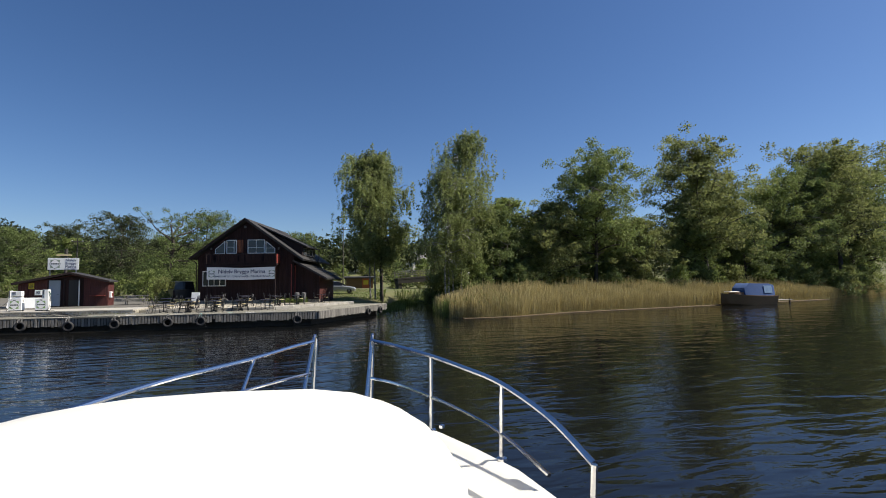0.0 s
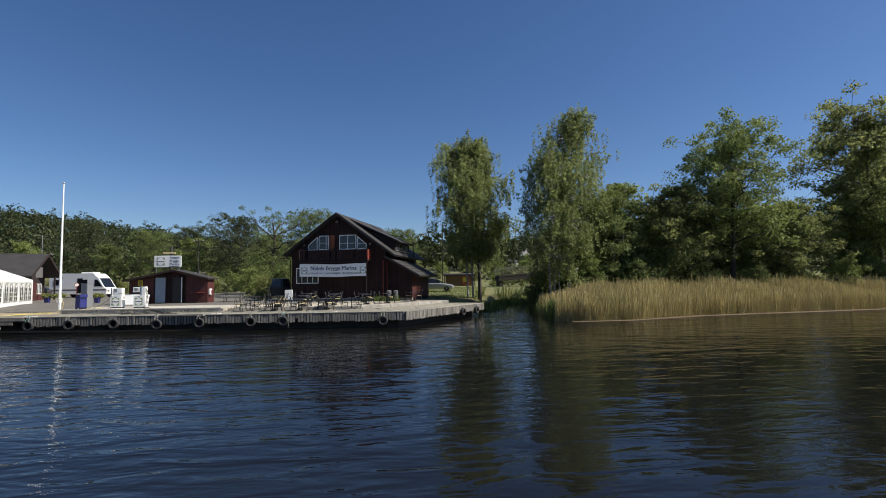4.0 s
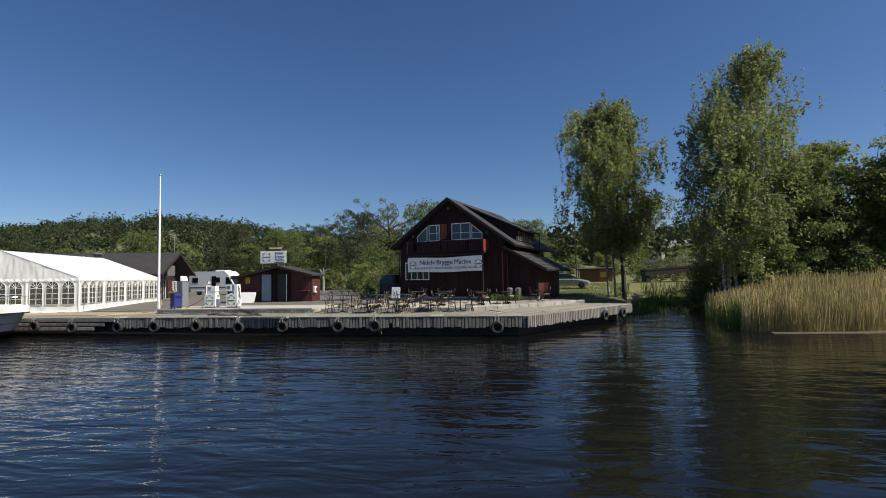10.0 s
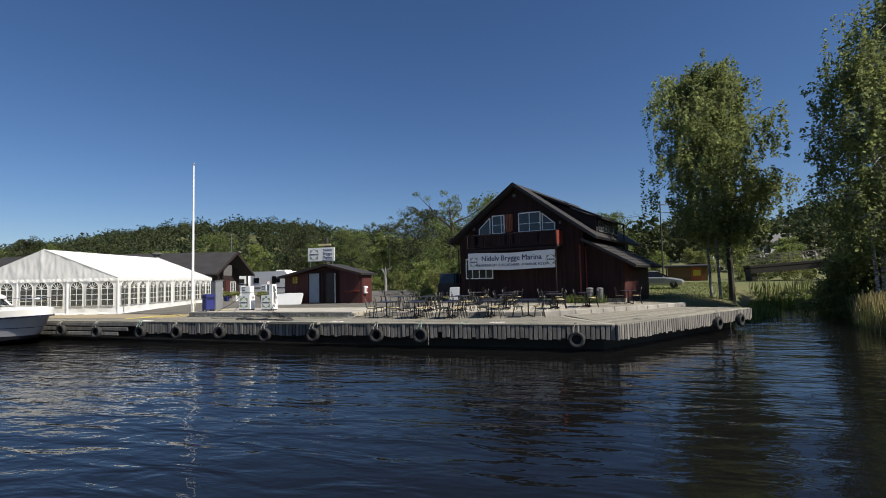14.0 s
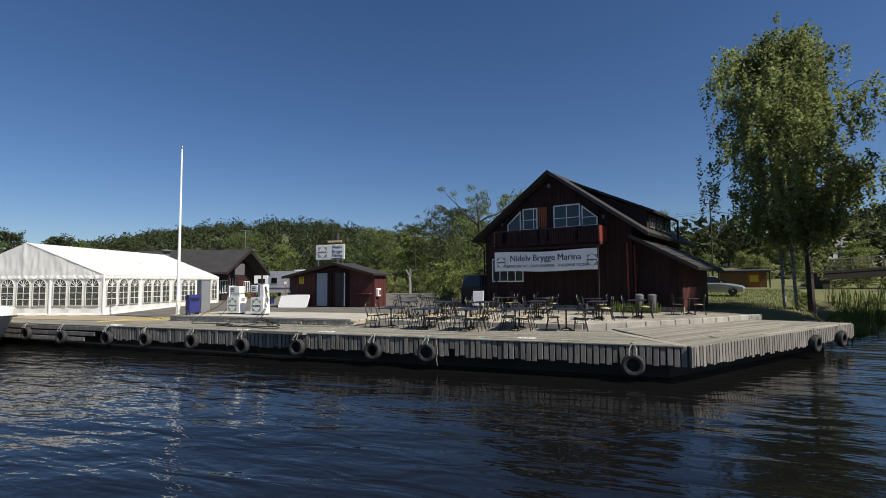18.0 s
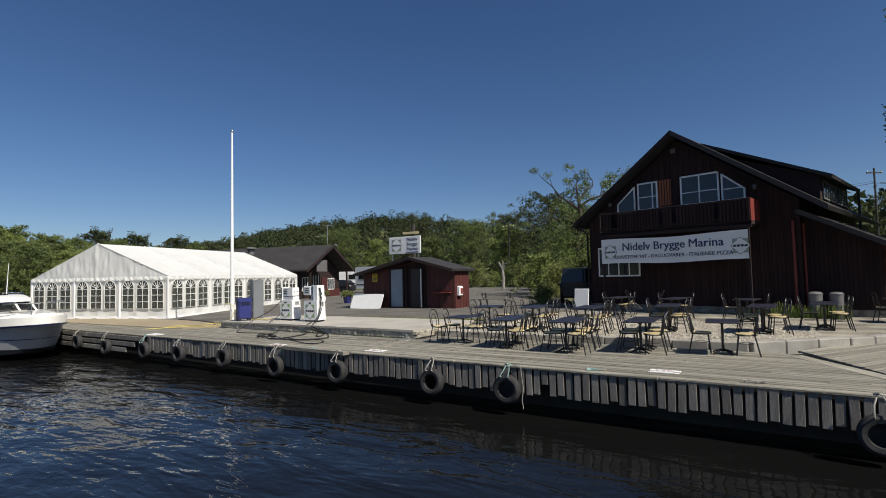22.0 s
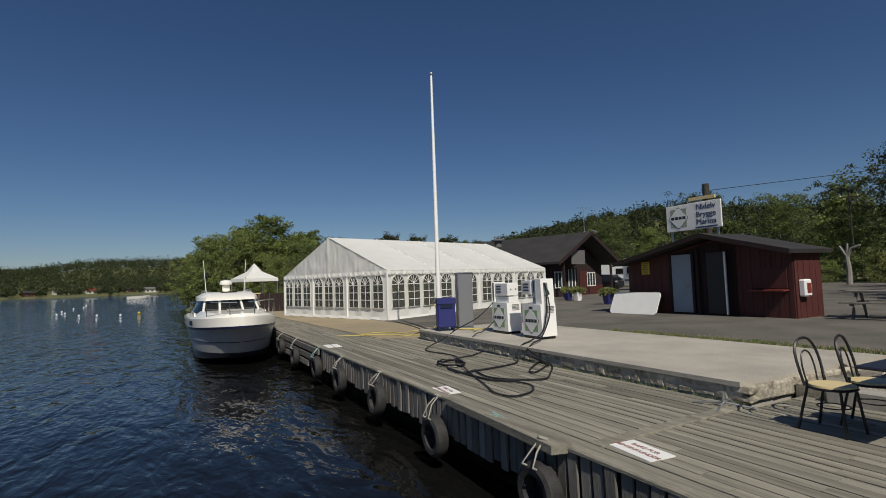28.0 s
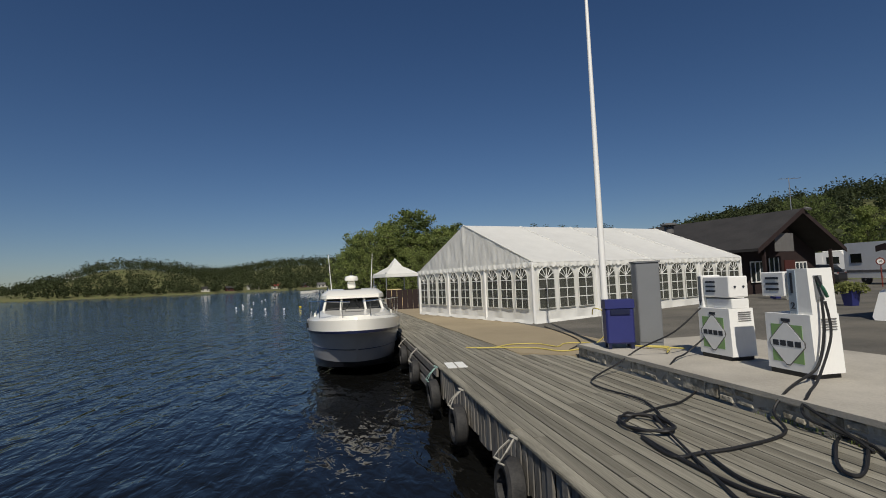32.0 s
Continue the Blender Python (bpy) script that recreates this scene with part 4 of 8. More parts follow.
def tyre(x, y, z, ang, tilt=0.0, rope="rope", seed=0):
    """A tyre fender on the quay's face, with its rope."""
    ob = thing("tyre_fender", "worn black rubber tyre hung on ropes from the quay", "tyre", pose(x, y, z, 0, 0, math.degrees(ang)), "tyre fenders along the quay")
    part("tyre", tyre_m, None, ob, m=pose(0, 0, 0, 90 + tilt, 0, 0))
    rng = random.Random(seed)
    top = DECK - z + 0.04
    a = [(-0.05, 0.1, 0.14), (-0.09, -0.13, 0.27), (-0.05 + rng.uniform(-0.05, 0.05), -0.06, top - 0.12), (-0.02, 0.06, top)]
    b = [(0.05, 0.1, 0.14), (0.08, -0.13, 0.27), (0.07 + rng.uniform(-0.05, 0.05), -0.06, top - 0.1), (0.03, 0.06, top)]
    part("rope", Geo().tube(a, 0.011, 5).tube(b, 0.011, 5).tube([(-0.06, 0.07, top), (0, 0.03, top + 0.02), (0.07, 0.08, top)], 0.016, 5), rope, ob, "hanging rope", smooth=True)
    return ob


for k, u in enumerate((-8.6, -6.0, -3.4, -0.6, 2.0, 4.3, 7.0, 9.1, 11.45, 13.75, 16.05, 18.88, 20.68, 26.4)):
    p = on_quay(u, -0.16)
    tyre(p.x, p.y, (0.52, 0.45, 0.49, 0.5)[k % 4], QA, (k * 7) % 11 - 5, "rope_teal" if k in (6, 12) else "rope", k)
p = on_quay(20.98, -0.06)
hr = thing("hanging_rope", "thin pale rope end hanging down the quay's face", "rope", pose(p.x, p.y, DECK))
part("rope", Geo().tube([(-0.3, 0.12, 0.03), (-0.12, 0.05, 0.035), (-0.03, -0.01, 0.02), (-0.01, -0.05, -0.08), (0.03, -0.05, -0.4), (0.0, -0.06, -0.62), (0.03, -0.07, -0.8)], 0.007, 5), "rope", hr, smooth=True)
AD = (QEND - KINK).normalized()
AA = math.atan2(AD.y, AD.x)
AN = Vector((-AD.y, AD.x, 0))
for k, s in enumerate((7.3, 9.6)):
    p = KINK + AD * s - AN * 0.14
    tyre(p.x, p.y, 0.5, AA, 3, seed=30 + k)

# walls of the terrace: a row of concrete blocks
tw = thing("terrace_wall", "low wall of grey concrete blocks round the terrace", "wall", kind="structure")
blk = Geo().box((0, 0, 0), (0.78, 0.26, 0.34), ch=0.02).mesh("block", "block")
line = [Vector((16.9, -1.55, 0)), Vector((24.9, -1.58, 0)), Vector((26.9, 0.05, 0)), Vector((29.6, 2.68, 0)), Vector((31.8, 5.3, 0))]
rng = random.Random(5)
for a, b in zip(line, line[1:]):
    d = b - a
    n = max(1, round(d.length / 0.8))
    for i in range(n):
        p = a + d * ((i + 0.5) / n)
        o = part("block", blk, None, tw)
        o.matrix_basis = Matrix.Translation((p.x, p.y, 0.965 + rng.uniform(-0.01, 0.01))) @ Matrix.Rotation(math.atan2(d.y, d.x) + rng.uniform(-0.015, 0.015), 4, "Z") @ Matrix.Diagonal((d.length / n / 0.8, 1, 1, 1))
# stones in the plinth's front: uneven blocks set in mortar
def rough_stone(w, h, seed):
    r = random.Random(seed)
    g = Geo().box((0, 0, 0), (w, 0.14, h), ch=0.022)
    g.v = [(x + r.uniform(-0.012, 0.012), y + r.uniform(-0.014, 0.008), z + r.uniform(-0.012, 0.012)) for x, y, z in g.v]
    return g.mesh("stone", "lime_stone")


STONE_SIZES = [(0.17, 0.2), (0.26, 0.19), (0.35, 0.205), (0.44, 0.19), (0.22, 0.105), (0.3, 0.095)]
stones = [rough_stone(w, h, k) for k, (w, h) in enumerate(STONE_SIZES)]
x = 6.98
while x < 16.2:
    k = rng.choice((0, 1, 2, 3, 4, 5, 1, 2))
    w = STONE_SIZES[k][0]
    y = -2.08 - 0.39 * (x + w / 2 - 6.95) / 9.4
    for dz in ((0.0,) if k < 4 else (-0.05, 0.05)):
        o = part("stone", stones[k], None, plinth)
        o.matrix_basis = pose(x + w / 2, y + 0.062 + rng.uniform(-0.008, 0.012), 1.052 + dz, 0, rng.uniform(-3, 3) + (180 if rng.random() < 0.5 else 0), -2.4)
    x += w + rng.uniform(0.0, 0.018)
y = -2.3
while y < 0.9:
    o = part("stone", stones[3], None, plinth)
    o.matrix_basis = pose(16.36 + (y + 2.4) * 0.078, y + 0.17, 1.052, 0, 0, 86)
    y += 0.45

# ---- house: cladding, windows, balcony ----
rng = random.Random(8)
k = 0
s = WL
# front boards: shade put into the colour, darker than the red side
while s < WR - 0.02:
    w = 0.132
    z0, z1 = HZ + 0.28, min(roof_z(s), roof_z(s + w)) - 0.2
    za, zb = roof_z(s) - 0.2, roof_z(s + w) - 0.2
    g = Geo().prism([(s + 0.004, z0), (s + w - 0.004, z0), (s + w - 0.004, zb), (s + 0.004, za)], 0.0, 0.024 + 0.012 * (k % 2), UPRIGHT)
    part("cladding_board", g, "brown", house)
    s += w
    k += 1
s = WR
while s < 6.25:
    w = 0.132
    za, zb = 4.72 - (s - WR) * 0.553, 4.72 - (s + w - WR) * 0.553
    g = Geo().prism([(s + 0.004, HZ + 0.28), (s + w - 0.004, HZ + 0.28), (s + w - 0.004, zb), (s + 0.004, za)], 0.32, 0.344 + 0.012 * (k % 2), UPRIGHT)
    g.v = [(x, y + 0.64, z) for x, y, z in g.v]
    part("cladding_board", g, "brown", house)
    s += w
    k += 1
part("foundation", Geo().box(((WL + WR) / 2, 0.1, HZ + 0.08), (WR - WL + 0.02, 0.3, 0.42)).box((5.23, 0.45, HZ + 0.08), (2.3, 0.3, 0.42)), "stone", house, "rough grey foundation wall")


def bargeboard(s0, z0, s1, z1, y, w=0.2, th=0.035):
    g = Geo()
    g.prism([(s0, z0 - w), (s1, z1 - w), (s1, z1), (s0, z0)] if s1 > s0 else [(s1, z1 - w), (s0, z0 - w), (s0, z0), (s1, z1)], -y, -y + th, UPRIGHT)
    return g


part("bargeboard", bargeboard(0, APEX + 0.12, -4.74, roof_z(-4.74) + 0.12, -0.60), "brown_plain", house)
part("bargeboard", bargeboard(0, APEX + 0.12, 5.12, roof_z(5.12) + 0.12, -0.60), "barge", house, "weathered dark bargeboard")
part("bargeboard", bargeboard(4.25, 4.86, 7.22, 3.22, -0.53, 0.16), "barge", house, "weathered dark bargeboard")
for i in range(7):
    s0 = 4.35 + i * 0.45
    part("roof_batten", Geo().box((s0, 3.7, 4.86 - (s0 - 4.2) * 0.553 + 0.012), (0.05, 8.3, 0.03)), "roof", house)
# side boards keep the red; the front's darker copy holds its shade
for i in range(47):
    part("cladding_board", Geo().box((6.364 + 0.008 * (i % 2), 0.45 + i * 0.148, 2.42), (0.026, 0.142, 2.2)), "red", house)
# gutters and downpipes
part("gutter", Geo().tube([(-4.8, -0.6, 5.02), (-4.8, 8, 5.02)], 0.06, 6), "black", house, smooth=True)
part("downpipe", Geo().tube([(-4.75, -0.4, 5.0), (-4.5, -0.15, 4.8), (-4.32, -0.1, 4.6), (-4.32, -0.1, 1.2)], 0.045, 6), "brown_plain", house, smooth=True)
part("downpipe", Geo().tube([(3.98, -0.1, 4.5), (3.98, -0.1, 1.2)], 0.05, 8), "red_plain", house, "red downpipe", smooth=True)
part("downpipe", Geo().tube([(4.22, 0.22, 4.4), (4.22, 0.22, 1.2)], 0.05, 8), "red_plain", house, "red downpipe", smooth=True)


def window(parent, pts, bars=(), y=-0.045, frame_w=0.07, mat_name="white", name="window"):
    """A window from its outline in the wall's plane: frame pieces, pane, glazing bars."""
    n = len(pts)
    pane = Geo().prism(pts, -y, -y + 0.012, UPRIGHT)
    w = part(name, pane, "glass", parent)
    for i in range(n):
        a, b = Vector((*pts[i], 0)), Vector((*pts[(i + 1) % n], 0))
        d = (b - a)
        c = (a + b) / 2
        r = Matrix.Rotation(-math.atan2(d.y, d.x), 3, "Y")
        g = Geo().box((c.x, y - 0.01, c.y), (d.length + frame_w, 0.05, frame_w), r, 0.008)
        part("frame", g, mat_name, w)
    for (x0, z0), (x1, z1) in bars:
        d = Vector((x1 - x0, z1 - z0, 0))
        r = Matrix.Rotation(-math.atan2(d.y, d.x), 3, "Y")
        part("glazing_bar", Geo().box(((x0 + x1) / 2, y - 0.012, (z0 + z1) / 2), (d.length, 0.035, 0.035 if d.length < 0.9 else 0.05), r), mat_name, w)
    return w


window(house, [(-2.72, 5.46), (-1.92, 5.46), (-1.92, 6.55), (-2.72, 5.86)])
window(house, [(-1.74, 5.5), (-0.9, 5.5), (-0.9, 6.66), (-1.74, 6.66)], [((-1.74, 6.05), (-0.9, 6.05)), ((-1.1, 5.5), (-1.1, 6.66))])
window(house, [(0.12, 5.5), (1.56, 5.5), (1.56, 6.68), (0.12, 6.68)], [((0.84, 5.5), (0.84, 6.68)), ((0.12, 6.0), (0.84, 6.0)), ((0.84, 6.0), (1.56, 6.0))])
window(house, [(1.7, 5.5), (2.48, 5.5), (2.48, 5.9), (1.7, 6.55)], [((1.7, 5.95), (2.4, 5.95))])
window(house, [(-3.78, 2.62), (-1.82, 2.62), (-1.82, 3.9), (-3.78, 3.9)], [((-3.3, 2.62), (-3.3, 3.9)), ((-2.8, 2.62), (-2.8, 3.9)), ((-2.3, 2.62), (-2.3, 3.9))])
shutter = part("shutter", Geo().box((-0.57, -0.06, 6.13), (0.55, 0.03, 1.12)), "orange", house, "orange striped shutter")
for i in range(5):
    part("stripe", Geo().box((-0.80 + i * 0.115, -0.078, 6.13), (0.035, 0.012, 1.1)), "brown_plain", shutter)
part("vent", Geo().box((-0.15, -0.05, 7.86), (0.2, 0.05, 0.2), ch=0.01), "fascia", house, "small grey gable vent")
for sx in (-3.06, 2.85):
    lp = part("wall_lamp", Geo().lathe([(0.05, 0), (0.08, 0.03), (0.08, 0.16), (0.04, 0.2)], (sx, -0.14, 5.8), 10), "fascia", house, "small grey wall lamp", smooth=True)
    part("bracket", Geo().box((sx, -0.07, 5.95), (0.05, 0.1, 0.05)), "black", lp)
for i in range(4):
    y0 = 1.9 + i * 1.25
    w = part("dormer_window", Geo().box((4.575, y0 + 0.5, 5.74), (0.02, 0.95, 0.62)), "glass", dormer)
    for dz in (-0.32, 0.32):
        part("frame", Geo().box((4.585, y0 + 0.5, 5.74 + dz), (0.04, 1.02, 0.06)), "fascia", dormer)
    for dy in (0.0, 0.5, 1.0):
        part("frame", Geo().box((4.585, y0 + dy, 5.74), (0.04, 0.05, 0.68)), "fascia", dormer)
part("post", Geo().box((4.95, 7.0, 5.3), (0.09, 0.09, 1.75)), "black", house, "dark dormer post")

balcony = part("balcony", Geo().box((-0.1, -0.56, 4.5), (6.1, 1.12, 0.14)).box((-0.1, -1.09, 4.42), (6.1, 0.06, 0.24)), "brown_plain", house, "dark timber balcony")
part("rail", Geo().box((-0.1, -1.1, 5.36), (6.1, 0.1, 0.06), ch=0.01), "brown_plain", balcony)
part("rail", Geo().box((-0.1, -1.08, 4.68), (6.1, 0.05, 0.08)), "brown_plain", balcony)
rng = random.Random(3)
for i in range(46):
    s = -3.1 + i * 0.1325
    if rng.random() < 0.1:
        continue
    part("slat", Geo().box((s, -1.12, 4.97), (0.098, 0.024, 0.78)), "brown", balcony)
# sunlit end of the balcony: brighter red than the slats' shaded copy
part("side_panel", Geo().box((2.93, -0.56, 4.95), (0.04, 1.1, 0.86)), "red_plain", balcony, "red side panel")
part("side_panel", Geo().box((-3.13, -0.56, 4.95), (0.04, 1.1, 0.86)), "brown_plain", balcony)
for s in (-3.0, 2.8):
    part("post", Geo().box((s, -1.0, 2.75), (0.075, 0.075, 3.4)), "brown_plain", balcony)


def diamond(parent, m, r, colour="green"):
    """The sign's emblem as plain shapes: a green square under a pale lozenge with a row of dark bars."""
    o = part("emblem", Geo().box((0, 0, 0), (r * 1.6, r * 1.6, 0.004)), colour, parent, "green emblem with pale lozenge")
    o.matrix_basis = m
    for name, k, z, c in (("lozenge_edge", 1.03, 0.003, "fascia"), ("lozenge", 0.97, 0.006, "white")):
        q, e = r * k, r * 0.1
        part(name, Geo().prism([(-e, -q + e), (e, -q + e), (q - e, -e), (q - e, e), (e, q - e), (-e, q - e), (-q + e, e), (-q + e, -e)], z, z + 0.003), c, o)
    for k in range(4):
        part("bar", Geo().box((r * (-0.57 + 0.38 * k), 0, 0.011), (r * 0.3, r * 0.24, 0.004)), "ink", o, "dark lettering bar")
    return o


# banner with soft folds
banner = thing("banner", "white banner with the marina name hung on the balcony", "banner", HM)
g = Geo()
nx_, nz_ = 40, 6
vs, fs = [], []
for i in range(nx_ + 1):
    for j in range(nz_ + 1):
        a, b = i / nx_, j / nz_
        sag = -0.05 * math.sin(math.pi * a)
        vs.append((-2.98 + 5.82 * a, -1.19 - 0.006 * math.sin(a * 17 + b * 2) * (1 - 0.5 * b), 3.17 + 1.06 * b + sag * (0.6 + 0.4 * b) + 0.02 * math.sin(a * 9)))
fs = [(i * (nz_ + 1) + j, (i + 1) * (nz_ + 1) + j, (i + 1) * (nz_ + 1) + j + 1, i * (nz_ + 1) + j + 1) for i in range(nx_) for j in range(nz_)]
part("cloth", g.add(vs, fs), "white", banner, smooth=True)
FRONT = Matrix.Rotation(radians(90), 4, "X")
letter_line(banner, "Nidelv Brygge Marina", 0.47, "ink_blue", Matrix.Translation((0.02, -1.203, 3.84)) @ FRONT)
letter_line(banner, "DRIVSTOFF 24T - DAGLIGVARER - ITALIENSK PIZZA", 0.205, "ink_blue", Matrix.Translation((0.0, -1.203, 3.42)) @ FRONT)
for s in (-2.56, 2.58):
    diamond(banner, Matrix.Translation((s, -1.203, 3.66)) @ FRONT, 0.33, "faded")

# ---- hut details ----
rng = random.Random(4)
s = 0.0
k = 0
while s < HW - 0.05:
    w = 0.15
    top = 2.95 + (3.62 - 2.95) * min(1, s / (HW * 0.59)) if s < HW * 0.59 else 3.62 - 0.57 * (s - HW * 0.59) / (HW * 0.41)
    # middle boards take the shade-dark copy of the red beside them
    part("cladding_board", Geo().box((s + w / 2, -0.014 - 0.006 * (k % 2), (0.95 + top) / 2 - 0.05), (w - 0.008, 0.026, top - 1.0)), "brown" if 1.9 < s < 4.2 else "red", hut)
    s += w
    k += 1
for i in range(9):
    part("cladding_board", Geo().box((HW + 0.014 + 0.006 * (i % 2), 0.08 + i * 0.155, 2.0), (0.026, 0.147, 2.1)), "red", hut)
for sx, z0 in ((-0.22, 3.02), (HW + 0.27, 3.14)):
    part("bargeboard", bargeboard(HW * 0.59, 3.84, sx, z0, -0.61, 0.15), "brown_plain", hut)
d = part("door", Geo().box((2.40, -0.06, 2.2), (0.78, 0.05, 2.0), ch=0.01), "door_grey", hut, "pale grey-blue door")
part("handle", Geo().tube([(2.7, -0.1, 2.1), (2.7, -0.15, 2.1), (2.58, -0.15, 2.1)], 0.013, 5), "steel", d, smooth=True)
for x0 in (1.96, 2.84):
    part("door_frame", Geo().box((x0, -0.065, 2.2), (0.09, 0.07, 2.1)), "brown_plain", d)
# black panel painted in for the shade inside the open doorway
part("open_doorway", Geo().box((3.67, -0.045, 2.2), (0.68, 0.02, 2.0)), "black", hut, "dark panel drawn as a shaded doorway")
d = part("door", Geo().box((4.07, -0.18, 2.2), (0.05, 0.28, 2.0), Matrix.Rotation(radians(28), 3, "Z"), 0.008), "white", hut, "white door standing open, seen edge on")
part("post", Geo().box((3.02, -0.07, 2.2), (0.1, 0.08, 2.2)), "brown_plain", hut)
part("shelf", Geo().box((5.33, -0.17, 1.96), (1.06, 0.28, 0.05), ch=0.008), "red_plain", hut, "red serving shelf")
part("hatch", Geo().box((5.33, -0.045, 2.32), (1.0, 0.03, 0.6)), "red", hut, "closed serving hatch")
nb = part("notice", Geo().box((0.86, -0.06, 2.78), (0.36, 0.015, 0.46)), "yellow_sign", hut, "yellow notice board")
for k in range(6):
    part("bar", Geo().box((0.86, -0.069, 2.95 - k * 0.068), (0.28 - 0.05 * (k % 3), 0.006, 0.026)), "ink", nb)
b = part("fire_box", Geo().box((HW + 0.12, 0.3, 2.02), (0.2, 0.34, 0.5), ch=0.04), "white", hut, "white and red extinguisher box")
part("panel", Geo().box((HW + 0.226, 0.3, 2.02), (0.012, 0.2, 0.28)), "red_plain", b)
panel = thing("white_panel", "white rounded panel leaning against the hut", "panel", HUTM)
g = Geo()
pts = [(-0.33 + 0.08 * math.cos(a) + (2.0 if c in (1, 2) else 0), 1.19 + (0.62 if c > 1 else 0.0) + 0.08 * math.sin(a)) for c, a in [(0, 3.14), (0, 4.71), (1, 4.71), (1, 6.28), (2, 0), (2, 1.57), (3, 1.57), (3, 3.14)]]
g.prism(pts, 0, 0.04, UPRIGHT)
g.v = [(x, y - 0.68 - 0.02 + (z - 1.1) * 0.45, z) for x, y, z in g.v]
part("board", g, "white", panel)
sign = thing("roof_sign", "white sign board with the marina name above the hut", "sign", pose(9.36, 7.42, 0, 0, 0, -2.8))
part("board", Geo().box((0, 0, 4.50), (2.1, 0.05, 0.92), ch=0.01), "white", sign)
for x0 in (-0.9, 0.85):
    part("leg", Geo().box((x0, 0.06, 3.85), (0.06, 0.06, 0.7)), "galv", sign)
diamond(sign, Matrix.Translation((-0.55, -0.03, 4.5)) @ FRONT, 0.40, "faded")
for i, wd in enumerate(("Nidelv", "Brygge", "Marina")):
    o = part("lettering", text_geo(wd, 0.27, "ink_blue"), None, sign)
    o.matrix_basis = Matrix.Translation((0.5, -0.03, 4.79 - 0.255 * i)) @ FRONT
part("small_print", Geo().box((0.5, -0.028, 4.10), (0.8, 0.006, 0.05)), "ink_blue", sign, "line of small print")
up = thing("utility_pole", "short dark utility pole with a crossarm behind the hut", "pole", pose(9.15, 8.6, 0))
part("post", Geo().tube([(0, 0, 1.0), (0, 0, 5.75)], 0.12, 10), "timber_dark", up, smooth=True)
part("crossarm", Geo().box((-0.1, -0.13, 5.25), (1.0, 0.08, 0.12)), "seat_wood", up, "pale timber crossarm")

# ---- tent walls and windows ----
def tent_wall(length, x_dir, origin, bays, out):
    """A wall cloth with arched windows; out points outwards."""
    n = bays * 12
    g = Geo()
    vs = []
    for i in range(n + 1):
        for j, z in enumerate((0.0, 0.12, 0.5, 1.2, 1.9, EAVE)):
            p = Vector(origin) + Vector(x_dir) * (length * i / n) + Vector(out) * (0.02 * math.sin(i * 1.9) * (1 - j / 5) + (0.10 if j == 0 else 0.0))
            vs.append((p.x, p.y, z - (0.03 * math.sin(i * 1.3) if j == 0 else 0)))
    fs = [(i * 6 + j, (i + 1) * 6 + j, (i + 1) * 6 + j + 1, i * 6 + j + 1) for i in range(n) for j in range(5)]
    return g.add(vs, fs)


def arch_pts(w, z0, z1):
    r = w / 2
    return [(-r, z0), (r, z0)] + [(r * math.cos(a), z1 - r + r * math.sin(a)) for a in [math.pi * k / 8 for k in range(9)]]


aw = 0.70
arch_mesh = Geo().prism(arch_pts(aw, 0.52, 1.94), 0.0, 0.012, UPRIGHT).mesh("window", "tent_glass")
fr = Geo()
for z in (0.86, 1.19, 1.53):
    fr.box((0, -0.022, z), (aw, 0.012, 0.026))
fr.box((0, -0.022, 1.23), (0.024, 0.012, 1.4))
for a in (35, 62, 118, 145):
    c, s_ = math.cos(radians(a)), math.sin(radians(a))
    fr.tube([(0.02 * c, -0.022, 1.54 + 0.02 * s_), (0.38 * c, -0.022, 1.54 + 0.38 * s_)], 0.012, 4)
muntin_mesh = fr.mesh("muntins", "white")
edge = [(x, -0.02, z) for x, z in arch_pts(aw + 0.03, 0.51, 1.96)]
arch_frame = Geo().tube(edge, 0.02, 4, closed=True).mesh("frame", "tent")


def tent_windows(wall_part, m, bays):
    for b in range(bays):
        for c in (0.58, 1.5, 2.42):
            w = part("window", arch_mesh, None, wall_part)
            w.matrix_basis = m @ Matrix.Translation((b * 3 + c, -0.03, 0))
            part("muntins", muntin_mesh, None, w)
            part("frame", arch_frame, None, w)


SIDE_NEAR = Matrix.Identity(4)
w1 = part("side_wall", tent_wall(TL, (1, 0, 0), (0, 0, 0), 4, (0, -1, 0)), "tent", tent, smooth=True)
tent_windows(w1, SIDE_NEAR, 4)
GAB = Matrix.Translation((0, 9, 0)) @ Matrix.Rotation(radians(-90), 4, "Z")
w2 = part("side_wall", tent_wall(TW, (0, 1, 0), (0, 0, 0), 3, (-1, 0, 0)), "tent", tent, smooth=True)
tent_windows(w2, GAB, 3)
part("side_wall", tent_wall(TL, (1, 0, 0), (0, TW, 0), 4, (0, 1, 0)), "tent", tent)
part("side_wall", tent_wall(TW, (0, 1, 0), (TL, 0, 0), 3, (1, 0, 0)), "tent", tent)
def wrinkle(y, z):
    """Creases of the slack gable cloth, mostly upright."""
    n = noise.noise(Vector((y * 5.5, z * 1.1, 0.3))) + 0.6 * noise.noise(Vector((y * 11 + z, z * 2.0, 4.0))) + 0.7 * noise.noise(Vector((y * 2.2 + z * 1.2, z * 1.6, 9.0)))
    return 0.035 * n


